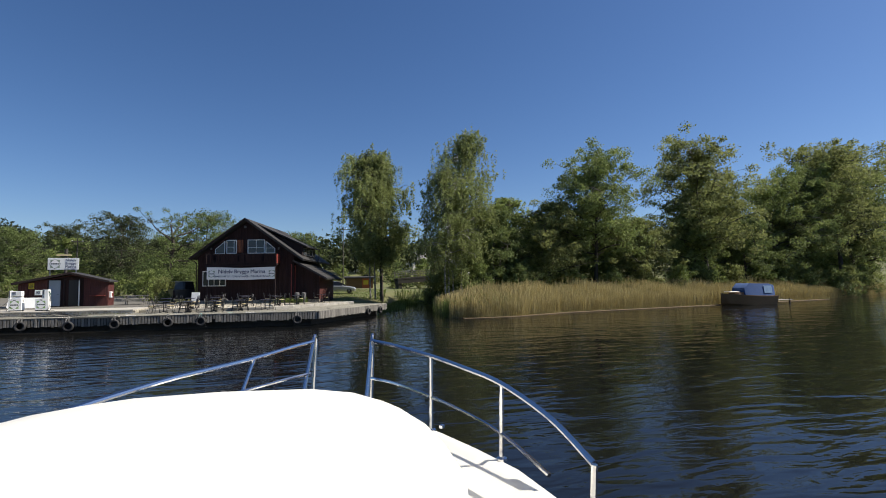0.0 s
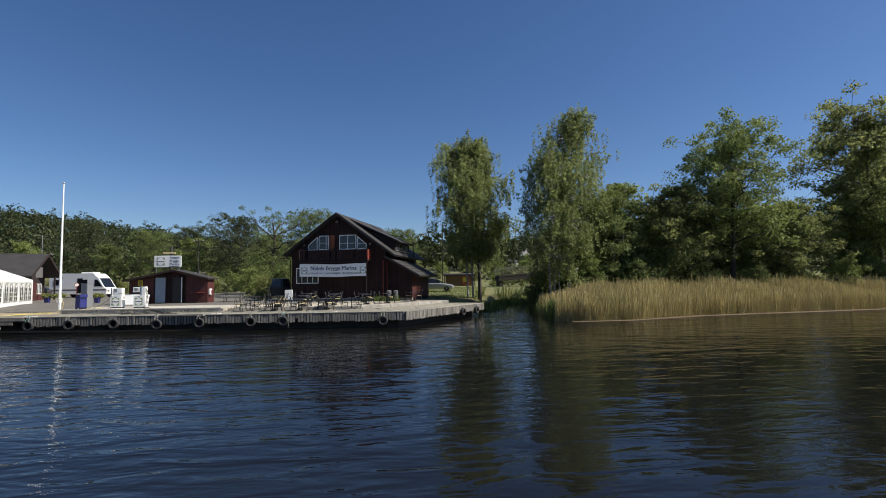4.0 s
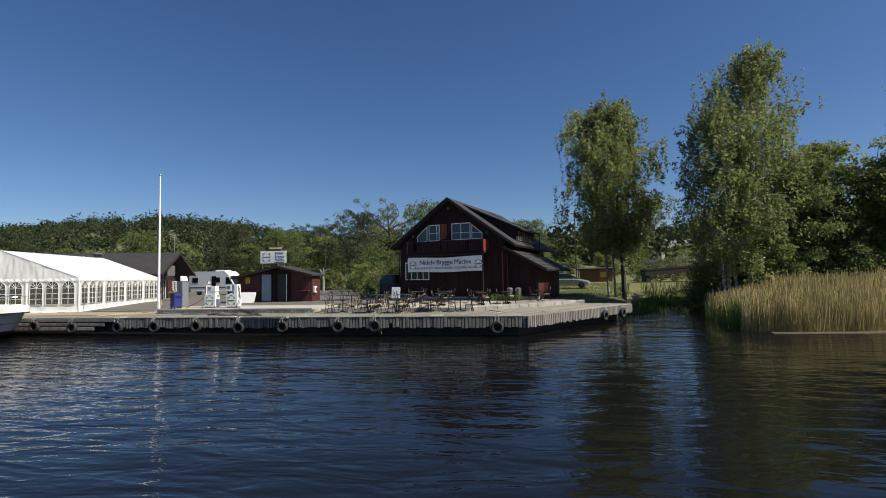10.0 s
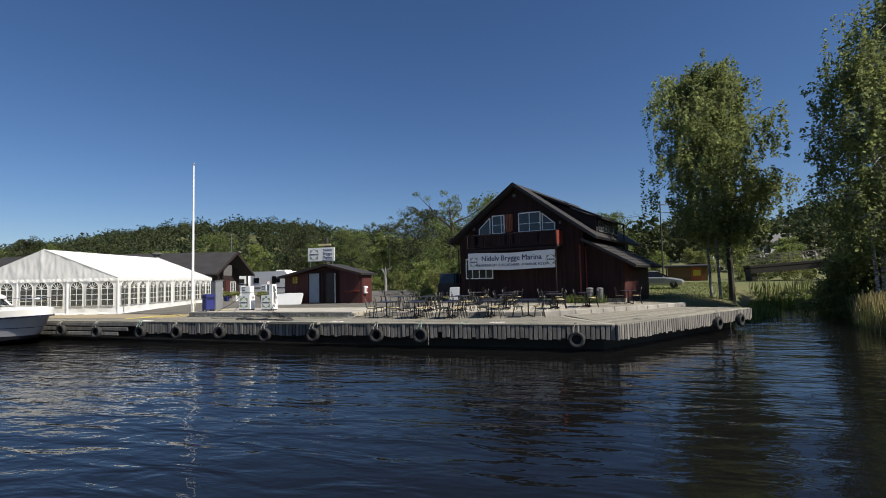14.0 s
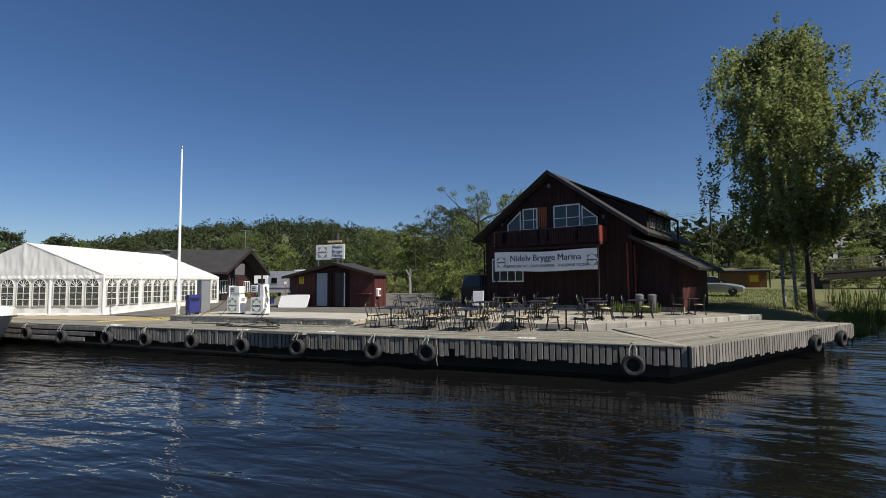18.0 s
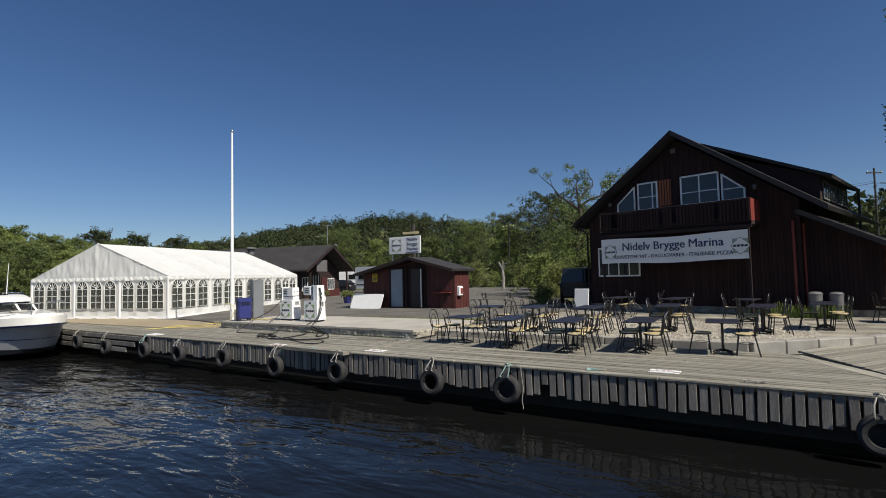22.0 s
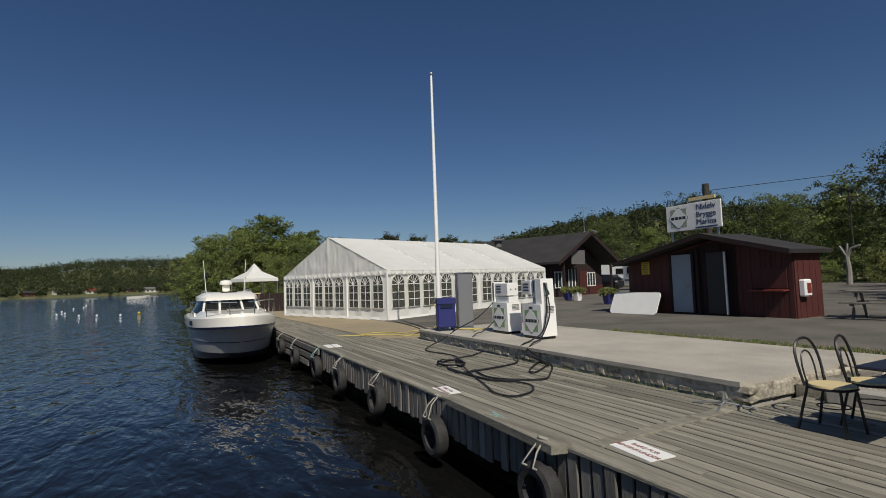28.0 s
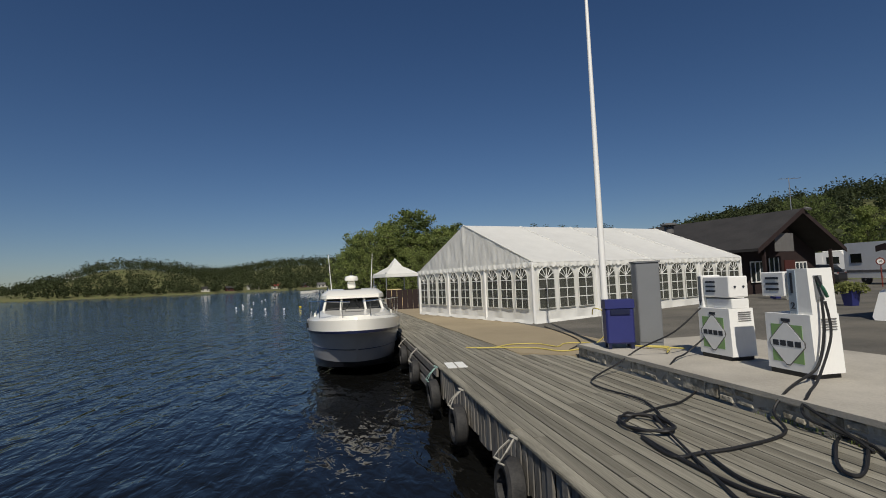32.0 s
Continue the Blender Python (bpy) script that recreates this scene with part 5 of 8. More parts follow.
for x0 in (0.0, TL):
    vs, fs = [], []
    for i in range(121):
        y = TW * i / 120
        top = EAVE + (PEAK - EAVE) * (1 - abs(y - 4.5) / 4.5)
        for j in range(13):
            z = EAVE - 0.05 + (top - EAVE + 0.05) * j / 12
            vs.append((x0 - wrinkle(y, z) * math.sin(j / 12 * math.pi) ** 0.5 - (0.04 * max(0, 1 - abs(y - 4.6) / 0.12)), y, z))
    fs = [(i * 13 + j, i * 13 + j + 1, (i + 1) * 13 + j + 1, (i + 1) * 13 + j) for i in range(120) for j in range(12)]
    part("gable", Geo().add(vs, fs), "tent", tent, smooth=True)


def valance(length, m):
    g = Geo()
    n = round(length / 0.2)
    vs, fs = [], []
    for i in range(n * 4 + 1):
        x = length * i / (n * 4)
        dip = abs(math.sin(math.pi * i / 4))
        vs += [m @ Vector((x, -0.05 - 0.012 * math.sin(i), EAVE + 0.01)), m @ Vector((x, -0.075 - 0.02 * math.sin(i * 0.7), EAVE - 0.12 - 0.07 * dip))]
    fs = [(2 * i, 2 * i + 1, 2 * i + 3, 2 * i + 2) for i in range(n * 4)]
    return g.add(vs, fs)


part("valance", valance(TL, SIDE_NEAR), "tent", tent, "scalloped white valance")
part("valance", valance(TW, GAB), "tent", tent, "scalloped white valance")
for b in range(5):
    part("leg", Geo().box((b * 3, -0.02, EAVE / 2), (0.09, 0.07, EAVE), ch=0.01), "white", tent)
for b in range(1, 4):
    part("leg", Geo().box((-0.02, b * 3, EAVE / 2), (0.07, 0.09, EAVE), ch=0.01), "white", tent)
for b in range(5):
    part("rafter", Geo().tube([(b * 3, -0.06, EAVE + 0.015), (b * 3, 4.5, PEAK + 0.015)], 0.028, 5), "tent", tent)


# ---- fuel pumps, bin, cabinet, hoses ----
def fuel_pump(m, big):
    """A fuel pump: cabinet with emblem to the water, a tall column, a display box, a nozzle."""
    ob = thing("fuel_pump", "white fuel pump with a green lozenge emblem" + (" and numbered column" if big else ""), "fuel pump", m, "fuel pumps on the plinth")
    sg = 1 if big else -1
    part("plinth_foot", Geo().box((0, 0, 0.04), (0.68, 0.46, 0.08)), "black", ob, "black base")
    g = Geo().prism([(-0.36, 0.08), (0.39, 0.08), (0.36, 0.97), (-0.36, 0.97)], -0.25, 0.25, UPRIGHT)
    body = part("cabinet", g, "white", ob)
    for k in range(5):
        part("louvre", Geo().box((0.372, 0.06, 0.90 - k * 0.04), (0.012, 0.26, 0.014)), "fascia", body)
    diamond(ob, Matrix.Translation((-0.02, -0.252, 0.50)) @ FRONT @ Matrix.Diagonal((1, 1.2, 1, 1)), 0.31)
    part("label", Geo().box((-0.02, -0.254, 0.87), (0.14, 0.008, 0.05)), "ink", body, "small dark label")
    if big:
        col = part("column", Geo().prism([(0.02, 0.97), (0.36, 0.97), (0.33, 1.68), (0.02, 1.68)], -0.23, 0.2, UPRIGHT), "white", ob, "tall white column")
        part("strip", Geo().box((0.09, -0.206, 1.32), (0.12, 0.012, 0.68)), "door_grey", col, "grey grade strip")
        part("strip_text", Geo().box((0.09, -0.214, 1.46), (0.035, 0.008, 0.32)), "ink", col, "vertical lettering bar")
        o = part("lettering", text_geo("2", 0.15, "ink"), None, col)
        o.matrix_basis = Matrix.Translation((0.09, -0.216, 1.10)) @ FRONT
        box_at, hx = (-0.22, -0.02, 1.44), 0.40
    else:
        col = part("column", Geo().box((-0.31, -0.01, 1.29), (0.10, 0.42, 0.64), ch=0.01), "white", ob, "narrow white column")
        part("strip", Geo().box((-0.31, -0.224, 1.34), (0.075, 0.01, 0.5)), "pump_grey", col, "grey grade strip")
        o = part("lettering", text_geo("1", 0.15, "ink"), None, col)
        o.matrix_basis = Matrix.Translation((-0.31, -0.232, 1.06)) @ FRONT
        part("neck", Geo().box((0.05, 0.02, 1.06), (0.6, 0.36, 0.18), ch=0.01), "white", ob)
        box_at, hx = (0.05, -0.0, 1.38), 0.60
    dp = part("display", Geo().box(box_at, (hx, 0.40, 0.40), ch=0.015), "white", ob, "display box with dark slots")
    for k in range(3):
        part("slot", Geo().box((box_at[0] - (0.0 if big else 0.12), box_at[1] - 0.203, box_at[2] + 0.10 - k * 0.09), (0.22, 0.012, 0.035)), "ink", dp)
    for dx in (-0.08, 0.1):
        part("bolt", Geo().lathe([(0.022, 0), (0.022, 0.012)], (box_at[0] + hx / 2, box_at[1] + dx, box_at[2]), 8, Matrix.Rotation(radians(90), 3, "Y")), "ink", dp)
    if big:
        hol = part("holster", Geo().box((0.345, -0.05, 1.38), (0.04, 0.13, 0.38), Matrix.Rotation(radians(-2.5), 3, "Y")), "pump_grey", col, "dark nozzle holster")
        part("nozzle", Geo().tube(spline([(0.38, -0.08, 1.46), (0.42, -0.06, 1.38), (0.43, -0.03, 1.3), (0.42, 0.0, 1.24)], 4), 0.024, 7), "nozzle", hol, "green fuel nozzle", smooth=True)
        part("nozzle_grip", Geo().tube([(0.37, -0.1, 1.56), (0.41, -0.07, 1.40)], 0.022, 6), "black", hol)
    return ob


PS = Matrix.Diagonal((0.94, 0.83, 0.80, 1))
P1 = pose(9.58, -0.93, 1.21, 0, 0, -3) @ PS
P2 = pose(11.03, -1.1, 1.21, 0, 0, -3) @ PS

blue_bin = thing("rubbish_bin", "blue plastic rubbish bin on feet beside the flagpole", "bin", pose(7.85, -1.72, 1.21, 0, 0, 70))
part("body", Geo().box((0, 0, 0.42), (0.50, 0.38, 0.66), ch=0.03), "blue", blue_bin)
lid = part("lid", Geo().prism([(-0.2, 0.74), (0.2, 0.74), (0.12, 0.9), (-0.2, 0.9)], -0.26, 0.26, Matrix.Rotation(radians(90), 4, "Z") @ UPRIGHT), "blue", blue_bin)
part("flap", Geo().box((0, -0.205, 0.68), (0.34, 0.02, 0.1)), "navy", blue_bin)
for sx in (-0.2, 0.2):
    for sy in (-0.14, 0.14):
        part("foot", Geo().box((sx, sy, 0.05), (0.06, 0.06, 0.1)), "navy", blue_bin)
cab = thing("power_cabinet", "tall grey metal cabinet beside the bin", "cabinet", pose(7.83, -1.08, 1.21, 0, 0, 66))
part("body", Geo().box((0, 0, 0.78), (0.42, 0.5, 1.56), ch=0.012), "pump_grey", cab)
part("door", Geo().box((0, -0.257, 0.80), (0.38, 0.014, 1.42)), "pump_grey", cab)
part("cap", Geo().box((0, 0, 1.575), (0.46, 0.54, 0.03)), "pump_grey", cab)


def spline(pts, n=8):
    """A smooth line through points."""
    P = [Vector(p) for p in pts]
    out = []
    for i in range(len(P) - 1):
        p0, p1, p2, p3 = P[max(i - 1, 0)], P[i], P[i + 1], P[min(i + 2, len(P) - 1)]
        for k in range(n):
            t = k / n
            out.append(0.5 * ((2 * p1) + (p2 - p0) * t + (2 * p0 - 5 * p1 + 4 * p2 - p3) * t * t + (3 * p1 - p0 - 3 * p2 + p3) * t ** 3))
    return out + [P[-1]]


def coil(cx, cy, rx, ry, turns, z, seed):
    rng = random.Random(seed)
    out = []
    for i in range(int(turns * 10) + 1):
        a = i / 10 * 2 * math.pi
        out.append((cx + rx * (1 + rng.uniform(-0.12, 0.12)) * math.cos(a), cy + ry * (1 + rng.uniform(-0.12, 0.12)) * math.sin(a), z + rng.uniform(0, 0.05)))
    return out


fuel_pump(P1, False)
fuel_pump(P2, True)
hz = DECK + 0.025
h1 = thing("fuel_hose", "black rubber fuel hose lying in loops on the planks", "hose")
part("hose", Geo().tube(spline([(9.34, -1.16, 1.98), (9.15, -1.55, 1.6), (8.78, -1.95, 1.32), (8.75, -2.3, 1.12), (9.14, -3.04, hz), (9.72, -3.23, hz), (10.59, -3.15, hz), (11.48, -3.51, hz), (11.78, -3.78, hz)] + coil(11.5, -3.76, 0.33, 0.22, 3.3, hz, 1) + [(12.49, -3.97, hz), (13.58, -4.38, hz), (14.06, -4.56, hz), (14.38, -4.47, hz), (14.29, -4.09, hz), (13.97, -3.83, hz), (13.61, -3.86, hz), (13.18, -4.10, hz)], 5), 0.0135, 6), "hose", h1, smooth=True)
part("hose", Geo().tube(spline([(9.36, -1.16, 1.5), (9.28, -1.45, 1.27), (9.6, -1.9, 1.26), (9.85, -2.2, 1.12), (10.19, -2.04, hz), (10.78, -2.73, hz), (10.94, -3.20, hz), (11.16, -3.69, hz), (11.35, -3.95, hz)], 6), 0.013, 6), "hose", h1, smooth=True)
h2 = thing("fuel_hose", "thick black fuel hose looped from the numbered pump", "hose")
part("hose", Geo().tube(spline([(11.42, -1.2, 2.2), (11.46, -1.25, 1.8), (11.47, -1.4, 1.4), (11.5, -1.75, 1.25), (11.75, -2.2, 1.22), (11.8, -2.42, 1.05), (12.20, -2.71, hz), (12.38, -3.41, hz), (12.39, -3.84, hz), (12.37, -4.11, hz), (11.80, -4.02, hz), (12.51, -4.09, hz), (13.25, -4.05, hz), (13.55, -3.72, hz)], 6), 0.0165, 7), "hose", h2, smooth=True)
part("hose", Geo().tube(spline([(11.42, -1.15, 2.15), (11.5, -1.2, 1.75), (11.6, -1.55, 1.3), (11.95, -2.1, 1.25), (12.2, -2.45, 1.1), (12.77, -2.37, hz), (13.41, -2.95, hz), (13.73, -3.38, hz), (13.42, -3.80, hz), (12.97, -3.95, hz), (12.32, -3.76, hz)], 6), 0.0155, 7), "hose", h2, smooth=True)
part("hose", Geo().tube(spline([(12.15, -2.4, 1.2), (12.85, -2.49, hz), (12.47, -2.36, hz), (12.82, -2.86, hz), (13.10, -3.13, hz), (13.19, -3.06, hz), (12.89, -2.60, hz), (12.57, -2.21, hz)], 6), 0.0155, 7), "hose", h2, smooth=True)
yh = thing("water_hose", "yellow water hose lying loose beside the plinth", "hose")
zs = 0.99
part("hose", Geo().tube(spline([(4.7, -3.8, zs), (5.0, -3.2, zs), (4.7, -2.7, zs), (4.9, -2.1, zs), (5.6, -1.9, zs), (5.2, -1.5, zs), (5.4, -1.0, zs), (6.0, -1.3, zs), (6.3, -2.1, zs), (5.6, -2.4, zs), (5.2, -2.9, zs), (4.9, -3.6, zs)], 6), 0.013, 6), "yellow", yh, smooth=True)
part("hose", Geo().tube(spline([(6.3, -1.5, zs), (6.5, -1.2, 1.3), (6.45, -1.1, 1.7), (6.2, -1.25, 1.85), (6.0, -1.2, 1.7)], 6), 0.013, 6), "yellow", yh, smooth=True)
part("hose", Geo().tube(spline([(8.0, -1.5, 1.25), (8.5, -1.25, 1.25), (8.9, -1.5, 1.25), (8.4, -1.1, 1.25), (8.1, -1.4, 1.25), (8.7, -1.0, 1.25)], 6), 0.013, 6), "yellow", yh, smooth=True)
part("cable", Geo().tube(spline([(6.2, -1.9, zs), (5.2, -1.1, zs), (3.5, -0.6, zs), (1.2, -0.2, zs)], 5), 0.015, 5), "hose", yh, "dark cable", smooth=True)

# ---- notices and small things on the planks ----
for x, y, rot, words in ((16.76, -4.86, -8, True), (13.38, -5.0, -8, True), (23.5, -5.0, -4, True), (6.75, -4.6, -6, False)):
    pl = thing("notice_plate", "white notice plate painted flat on the planks" if words else "pair of white plates on the planks", "notice", pose(x, y, DECK + 0.001, 0, 0, rot), "notice plates on the quay")
    if words:
        part("plate", Geo().box((0, 0, 0.006), (0.52, 0.30, 0.01)), "white", pl)
        for k, wd in enumerate(("BARE FOR", "BENSINKUNDER")):
            letter_line(pl, wd, 0.075, "red_plain", Matrix.Translation((0, 0.055 - 0.1 * k, 0.012)), 0.001)
    else:
        for dx in (-0.17, 0.17):
            for dy in (-0.1, 0.1):
                part("plate", Geo().box((dx, dy, 0.006), (0.3, 0.17, 0.01)), "white", pl)
rng = random.Random(12)
for x, y, c in ((22.33, -5.42, "rope_teal"), (15.1, -5.28, "rope_teal"), (24.9, -5.45, "rope"), (28.6, -3.6, "rope")):
    rp = thing("mooring_rope", "short tangle of frayed " + ("teal" if c == "rope_teal" else "grey") + " rope on the planks", "rope", pose(x, y, DECK))
    pts = [(rng.uniform(-0.17, 0.17), rng.uniform(-0.08, 0.08), rng.uniform(0.01, 0.05)) for _ in range(12)]
    part("rope", Geo().tube(spline(pts, 5), 0.009, 5), c, rp, smooth=True)
ft = thing("parasol_foot", "thin grey metal cross foot standing on the planks", "parasol foot", pose(16.3, -2.78, DECK, 0, 0, 20))
for turn in (0, 90, 180, 270):
    c, d = math.cos(radians(turn)), math.sin(radians(turn))
    part("leg", Geo().tube([(0.02 * c, 0.02 * d, 0.05), (0.34 * c, 0.34 * d, 0.016)], 0.014, 6), "galv", ft, smooth=True)
part("socket", Geo().lathe([(0.02, 0.03), (0.02, 0.17), (0.015, 0.17)], n=10), "galv", ft, smooth=True)


# ---- cafe furniture ----
def cafe_chair(m):
    """A bentwood-style chair of black tube with a round seat."""
    ob = thing("cafe_chair", "black metal cafe chair with a pale wooden round seat", "chair", m, "cafe chairs")
    part("seat", Geo().lathe([(0.0, 0.44), (0.19, 0.44), (0.205, 0.452), (0.2, 0.47), (0.0, 0.472)], n=16), "seat_wood", ob, "pale wooden seat", smooth=True)
    part("seat_ring", Geo().tube([(0.205 * math.cos(a), 0.205 * math.sin(a), 0.44) for a in [k * math.pi / 8 for k in range(16)]], 0.013, 5, closed=True), "black", ob, smooth=True)
    for sx in (-1, 1):
        part("leg", Geo().tube([(0.13 * sx, -0.14, 0.44), (0.17 * sx, -0.19, 0.0)], 0.014, 5), "black", ob, smooth=True)
        part("leg", Geo().tube([(0.15 * sx, 0.15, 0.5), (0.14 * sx, 0.16, 0.42), (0.18 * sx, 0.25, 0.0)], 0.014, 5), "black", ob, smooth=True)
    part("brace", Geo().tube([(0.14 * math.cos(a), 0.14 * math.sin(a), 0.25) for a in [k * math.pi / 6 for k in range(12)]], 0.007, 4, closed=True), "black", ob, smooth=True)
    hoop = [(-0.17, 0.16, 0.45), (-0.19, 0.20, 0.65), (-0.17, 0.235, 0.80), (-0.10, 0.25, 0.885), (0, 0.255, 0.91), (0.10, 0.25, 0.885), (0.17, 0.235, 0.80), (0.19, 0.20, 0.65), (0.17, 0.16, 0.45)]
    part("back_hoop", Geo().tube(spline(hoop, 3), 0.014, 5), "black", ob, smooth=True)
    inner = [(-0.09, 0.18, 0.45), (-0.10, 0.21, 0.62), (-0.07, 0.23, 0.74), (0, 0.24, 0.78), (0.07, 0.23, 0.74), (0.10, 0.21, 0.62), (0.09, 0.18, 0.45)]
    part("inner_hoop", Geo().tube(spline(inner, 3), 0.009, 5), "black", ob, smooth=True)
    return ob


def cafe_table(m, length):
    ob = thing("cafe_table", "dark blue oblong cafe table on two black pedestals" if length > 1.2 else "dark blue cafe table on a black pedestal", "table", m, "cafe tables")
    part("tabletop", Geo().box((0, 0, 0.715), (0.64, length, 0.028), ch=0.012), "table", ob)
    for y in (-0.33, 0.33) if length > 1.2 else (0.0,):
        part("pedestal", Geo().lathe([(0.045, 0.05), (0.03, 0.12), (0.026, 0.63), (0.07, 0.702)], (0, y, 0), 10), "black", ob, smooth=True)
        for k in range(4):
            c, d = math.cos(k * math.pi / 2 + 0.785), math.sin(k * math.pi / 2 + 0.785)
            part("foot", Geo().tube([(0.03 * c, y + 0.03 * d, 0.09), (0.18 * c, y + 0.18 * d, 0.05), (0.28 * c, y + 0.28 * d, 0.015)], 0.024, 5, 0.015), "black", ob, smooth=True)
    return ob


first_chair = cafe_chair(pose(17.5, -2.88, DECK, 0, 0, 84))
short_table = cafe_table(pose(18.15, -2.73, DECK, 0, 0, -2), 0.95)
long_table = cafe_table(pose(19.6, -2.84, DECK, 0, 0, 2), 1.45)
rng = random.Random(21)


def chairs_at(x, y, z, left, right, reach=0.29):
    """Chairs drawn up under a table's two long sides, a little unevenly."""
    for side, offsets in ((-1, left), (1, right)):
        for v in offsets:
            copy_thing(first_chair, pose(x + side * (reach + rng.uniform(-0.03, 0.06)), y + v + rng.uniform(-0.04, 0.04), z, 0, 0, -side * 90 + rng.uniform(-12, 12)))


# on the planks
copy_thing(first_chair, pose(17.66, -2.4, DECK, 0, 0, 96))
copy_thing(first_chair, pose(18.52, -2.73, DECK, 0, 0, -96))
chairs_at(19.6, -2.84, DECK, (-0.35, 0.3), (-0.45, 0.05, 0.55))
LONG = [(21.18, -2.98, DECK, 1, (-0.4, 0.2), (-0.48, 0.2, 0.75)), (22.78, -2.48, DECK, -2, (-0.35, 0.3), (-0.4, 0.25)),
        (19.42, -0.35, TERRACE_Z, 2, (-0.35, 0.3), (-0.45, 0.05, 0.55)), (21.0, -0.35, TERRACE_Z, -2, (-0.4, 0.3), (-0.5, 0.0, 0.5)), (23.0, 0.75, TERRACE_Z, 2, (-0.3, 0.35), (-0.35, 0.3)),
        (25.3, 0.95, TERRACE_Z, -6, (-0.3, 0.35), (-0.35, 0.3)), (26.8, 2.3, TERRACE_Z, -8, (0.0,), (-0.3, 0.3)),
        (20.7, 5.4, TERRACE_Z, -15, (0.0,), (-0.2, 0.3)), (22.8, 4.8, TERRACE_Z, -15, (-0.2, 0.35), (0.1,))]
for x, y, z, turn, left, right in LONG:
    copy_thing(long_table, pose(x, y, z, 0, 0, turn))
    chairs_at(x, y, z, left, right)
for x, y, z, turn, left, right in ((24.4, -2.35, DECK, 2, (0.0,), (-0.05,)), (17.9, -0.45, TERRACE_Z, 3, (0.0,), (0.05,)), (29.0, 4.8, TERRACE_Z, 10, (0.0,), (0.0,)), (25.0, 4.2, TERRACE_Z, -15, (0.0,), (0.0,))):
    copy_thing(short_table, pose(x, y, z, 0, 0, turn))
    chairs_at(x, y, z, left, right, 0.4)
# chairs tipped against the tables by the house
for x, y, turn in ((22.8 - 0.72, 4.9, 90), (20.7 + 0.72, 5.1, -100)):
    copy_thing(first_chair, pose(x, y, TERRACE_Z + 0.115, 38, 0, turn))

for x, y in ((27.05, 6.15), (27.62, 6.05)):
    wb = thing("waste_barrel", "grey steel waste barrel beside the house", "barrel", pose(x, y, TERRACE_Z) @ Matrix.Scale(0.88, 4), "waste barrels")
    part("drum", Geo().lathe([(0.22, 0), (0.23, 0.02), (0.23, 0.3), (0.24, 0.31), (0.23, 0.32), (0.23, 0.62), (0.24, 0.63), (0.23, 0.64), (0.23, 0.9)], n=16), "barrel", wb, smooth=True)
    part("lid", Geo().lathe([(0.245, 0.9), (0.245, 0.93), (0.18, 0.99), (0.05, 1.01)], n=16), "fascia", wb, smooth=True)
mb = thing("menu_board", "white blank menu board standing before the house", "board", pose(18.9, 6.9, TERRACE_Z, 0, 0, -12))
part("panel", Geo().box((0, 0, 0.62), (0.66, 0.04, 0.80), Matrix.Rotation(radians(-8), 3, "X"), 0.01), "white", mb)
for sx in (-0.28, 0.28):
    part("leg", Geo().box((sx, 0.04, 0.3), (0.04, 0.04, 0.6)), "galv", mb)

# loose pebbles on the terrace
rg = np.random.default_rng(77)
n = 9000
px, py = rg.uniform(16.9, 26.5, n), -1.35 + 5.2 * rg.random(n) ** 1.4
keep = py > -1.35 + np.maximum(0, px - 24.7) * 0.85
px, py = px[keep], py[keep]
n = len(px)
size, spin = rg.uniform(0.010, 0.026, n), rg.uniform(0, 6.28, n)
ring = [np.c_[px + size * k * np.cos(spin + a), py + size * k * np.sin(spin + a), np.full(n, TERRACE_Z - 0.002)] for a, k in ((0, 1.2), (1.5, 0.8), (3.0, 1.1), (4.6, 0.85))]
top = [np.c_[px + size * 0.5 * np.cos(spin + a), py + size * 0.5 * np.sin(spin + a), TERRACE_Z + size * 0.75] for a in (0.2, 1.7, 3.2, 4.8)]
V = np.stack(ring + top, 1).reshape(-1, 3)
Q = (np.arange(n)[:, None, None] * 8 + np.array([(4, 5, 6, 7), (0, 1, 5, 4), (1, 2, 6, 5), (2, 3, 7, 6), (3, 0, 4, 7)])[None]).reshape(-1, 4)
tagged(new("pebbles", quick_mesh("pebbles", V, Q, "pebble")), "loose pale pebbles over the terrace", "gravel", kind="stuff")

# ---- picnic table by the hut ----
pt = thing("picnic_table", "weathered timber picnic table beside the hut", "picnic table", pose(14.2, 8.4, YARD, 0, 0, 6))
for k in range(4):
    part("top_board", Geo().box((0, -0.27 + k * 0.18, 0.74), (1.8, 0.165, 0.04)), "facing", pt)
for sy in (-0.68, 0.68):
    for k in (-0.08, 0.08):
        part("seat_board", Geo().box((0, sy + k, 0.45), (1.8, 0.15, 0.04)), "facing", pt)
for sx in (-0.65, 0.65):
    for sg in (-1, 1):
        part("leg", Geo().box((sx, sg * 0.4, 0.36), (0.05, 0.1, 0.86), Matrix.Rotation(radians(32 * sg), 3, "X")), "facing", pt)
    part("cross_beam", Geo().box((sx, 0, 0.41), (0.05, 1.5, 0.09)), "facing", pt)


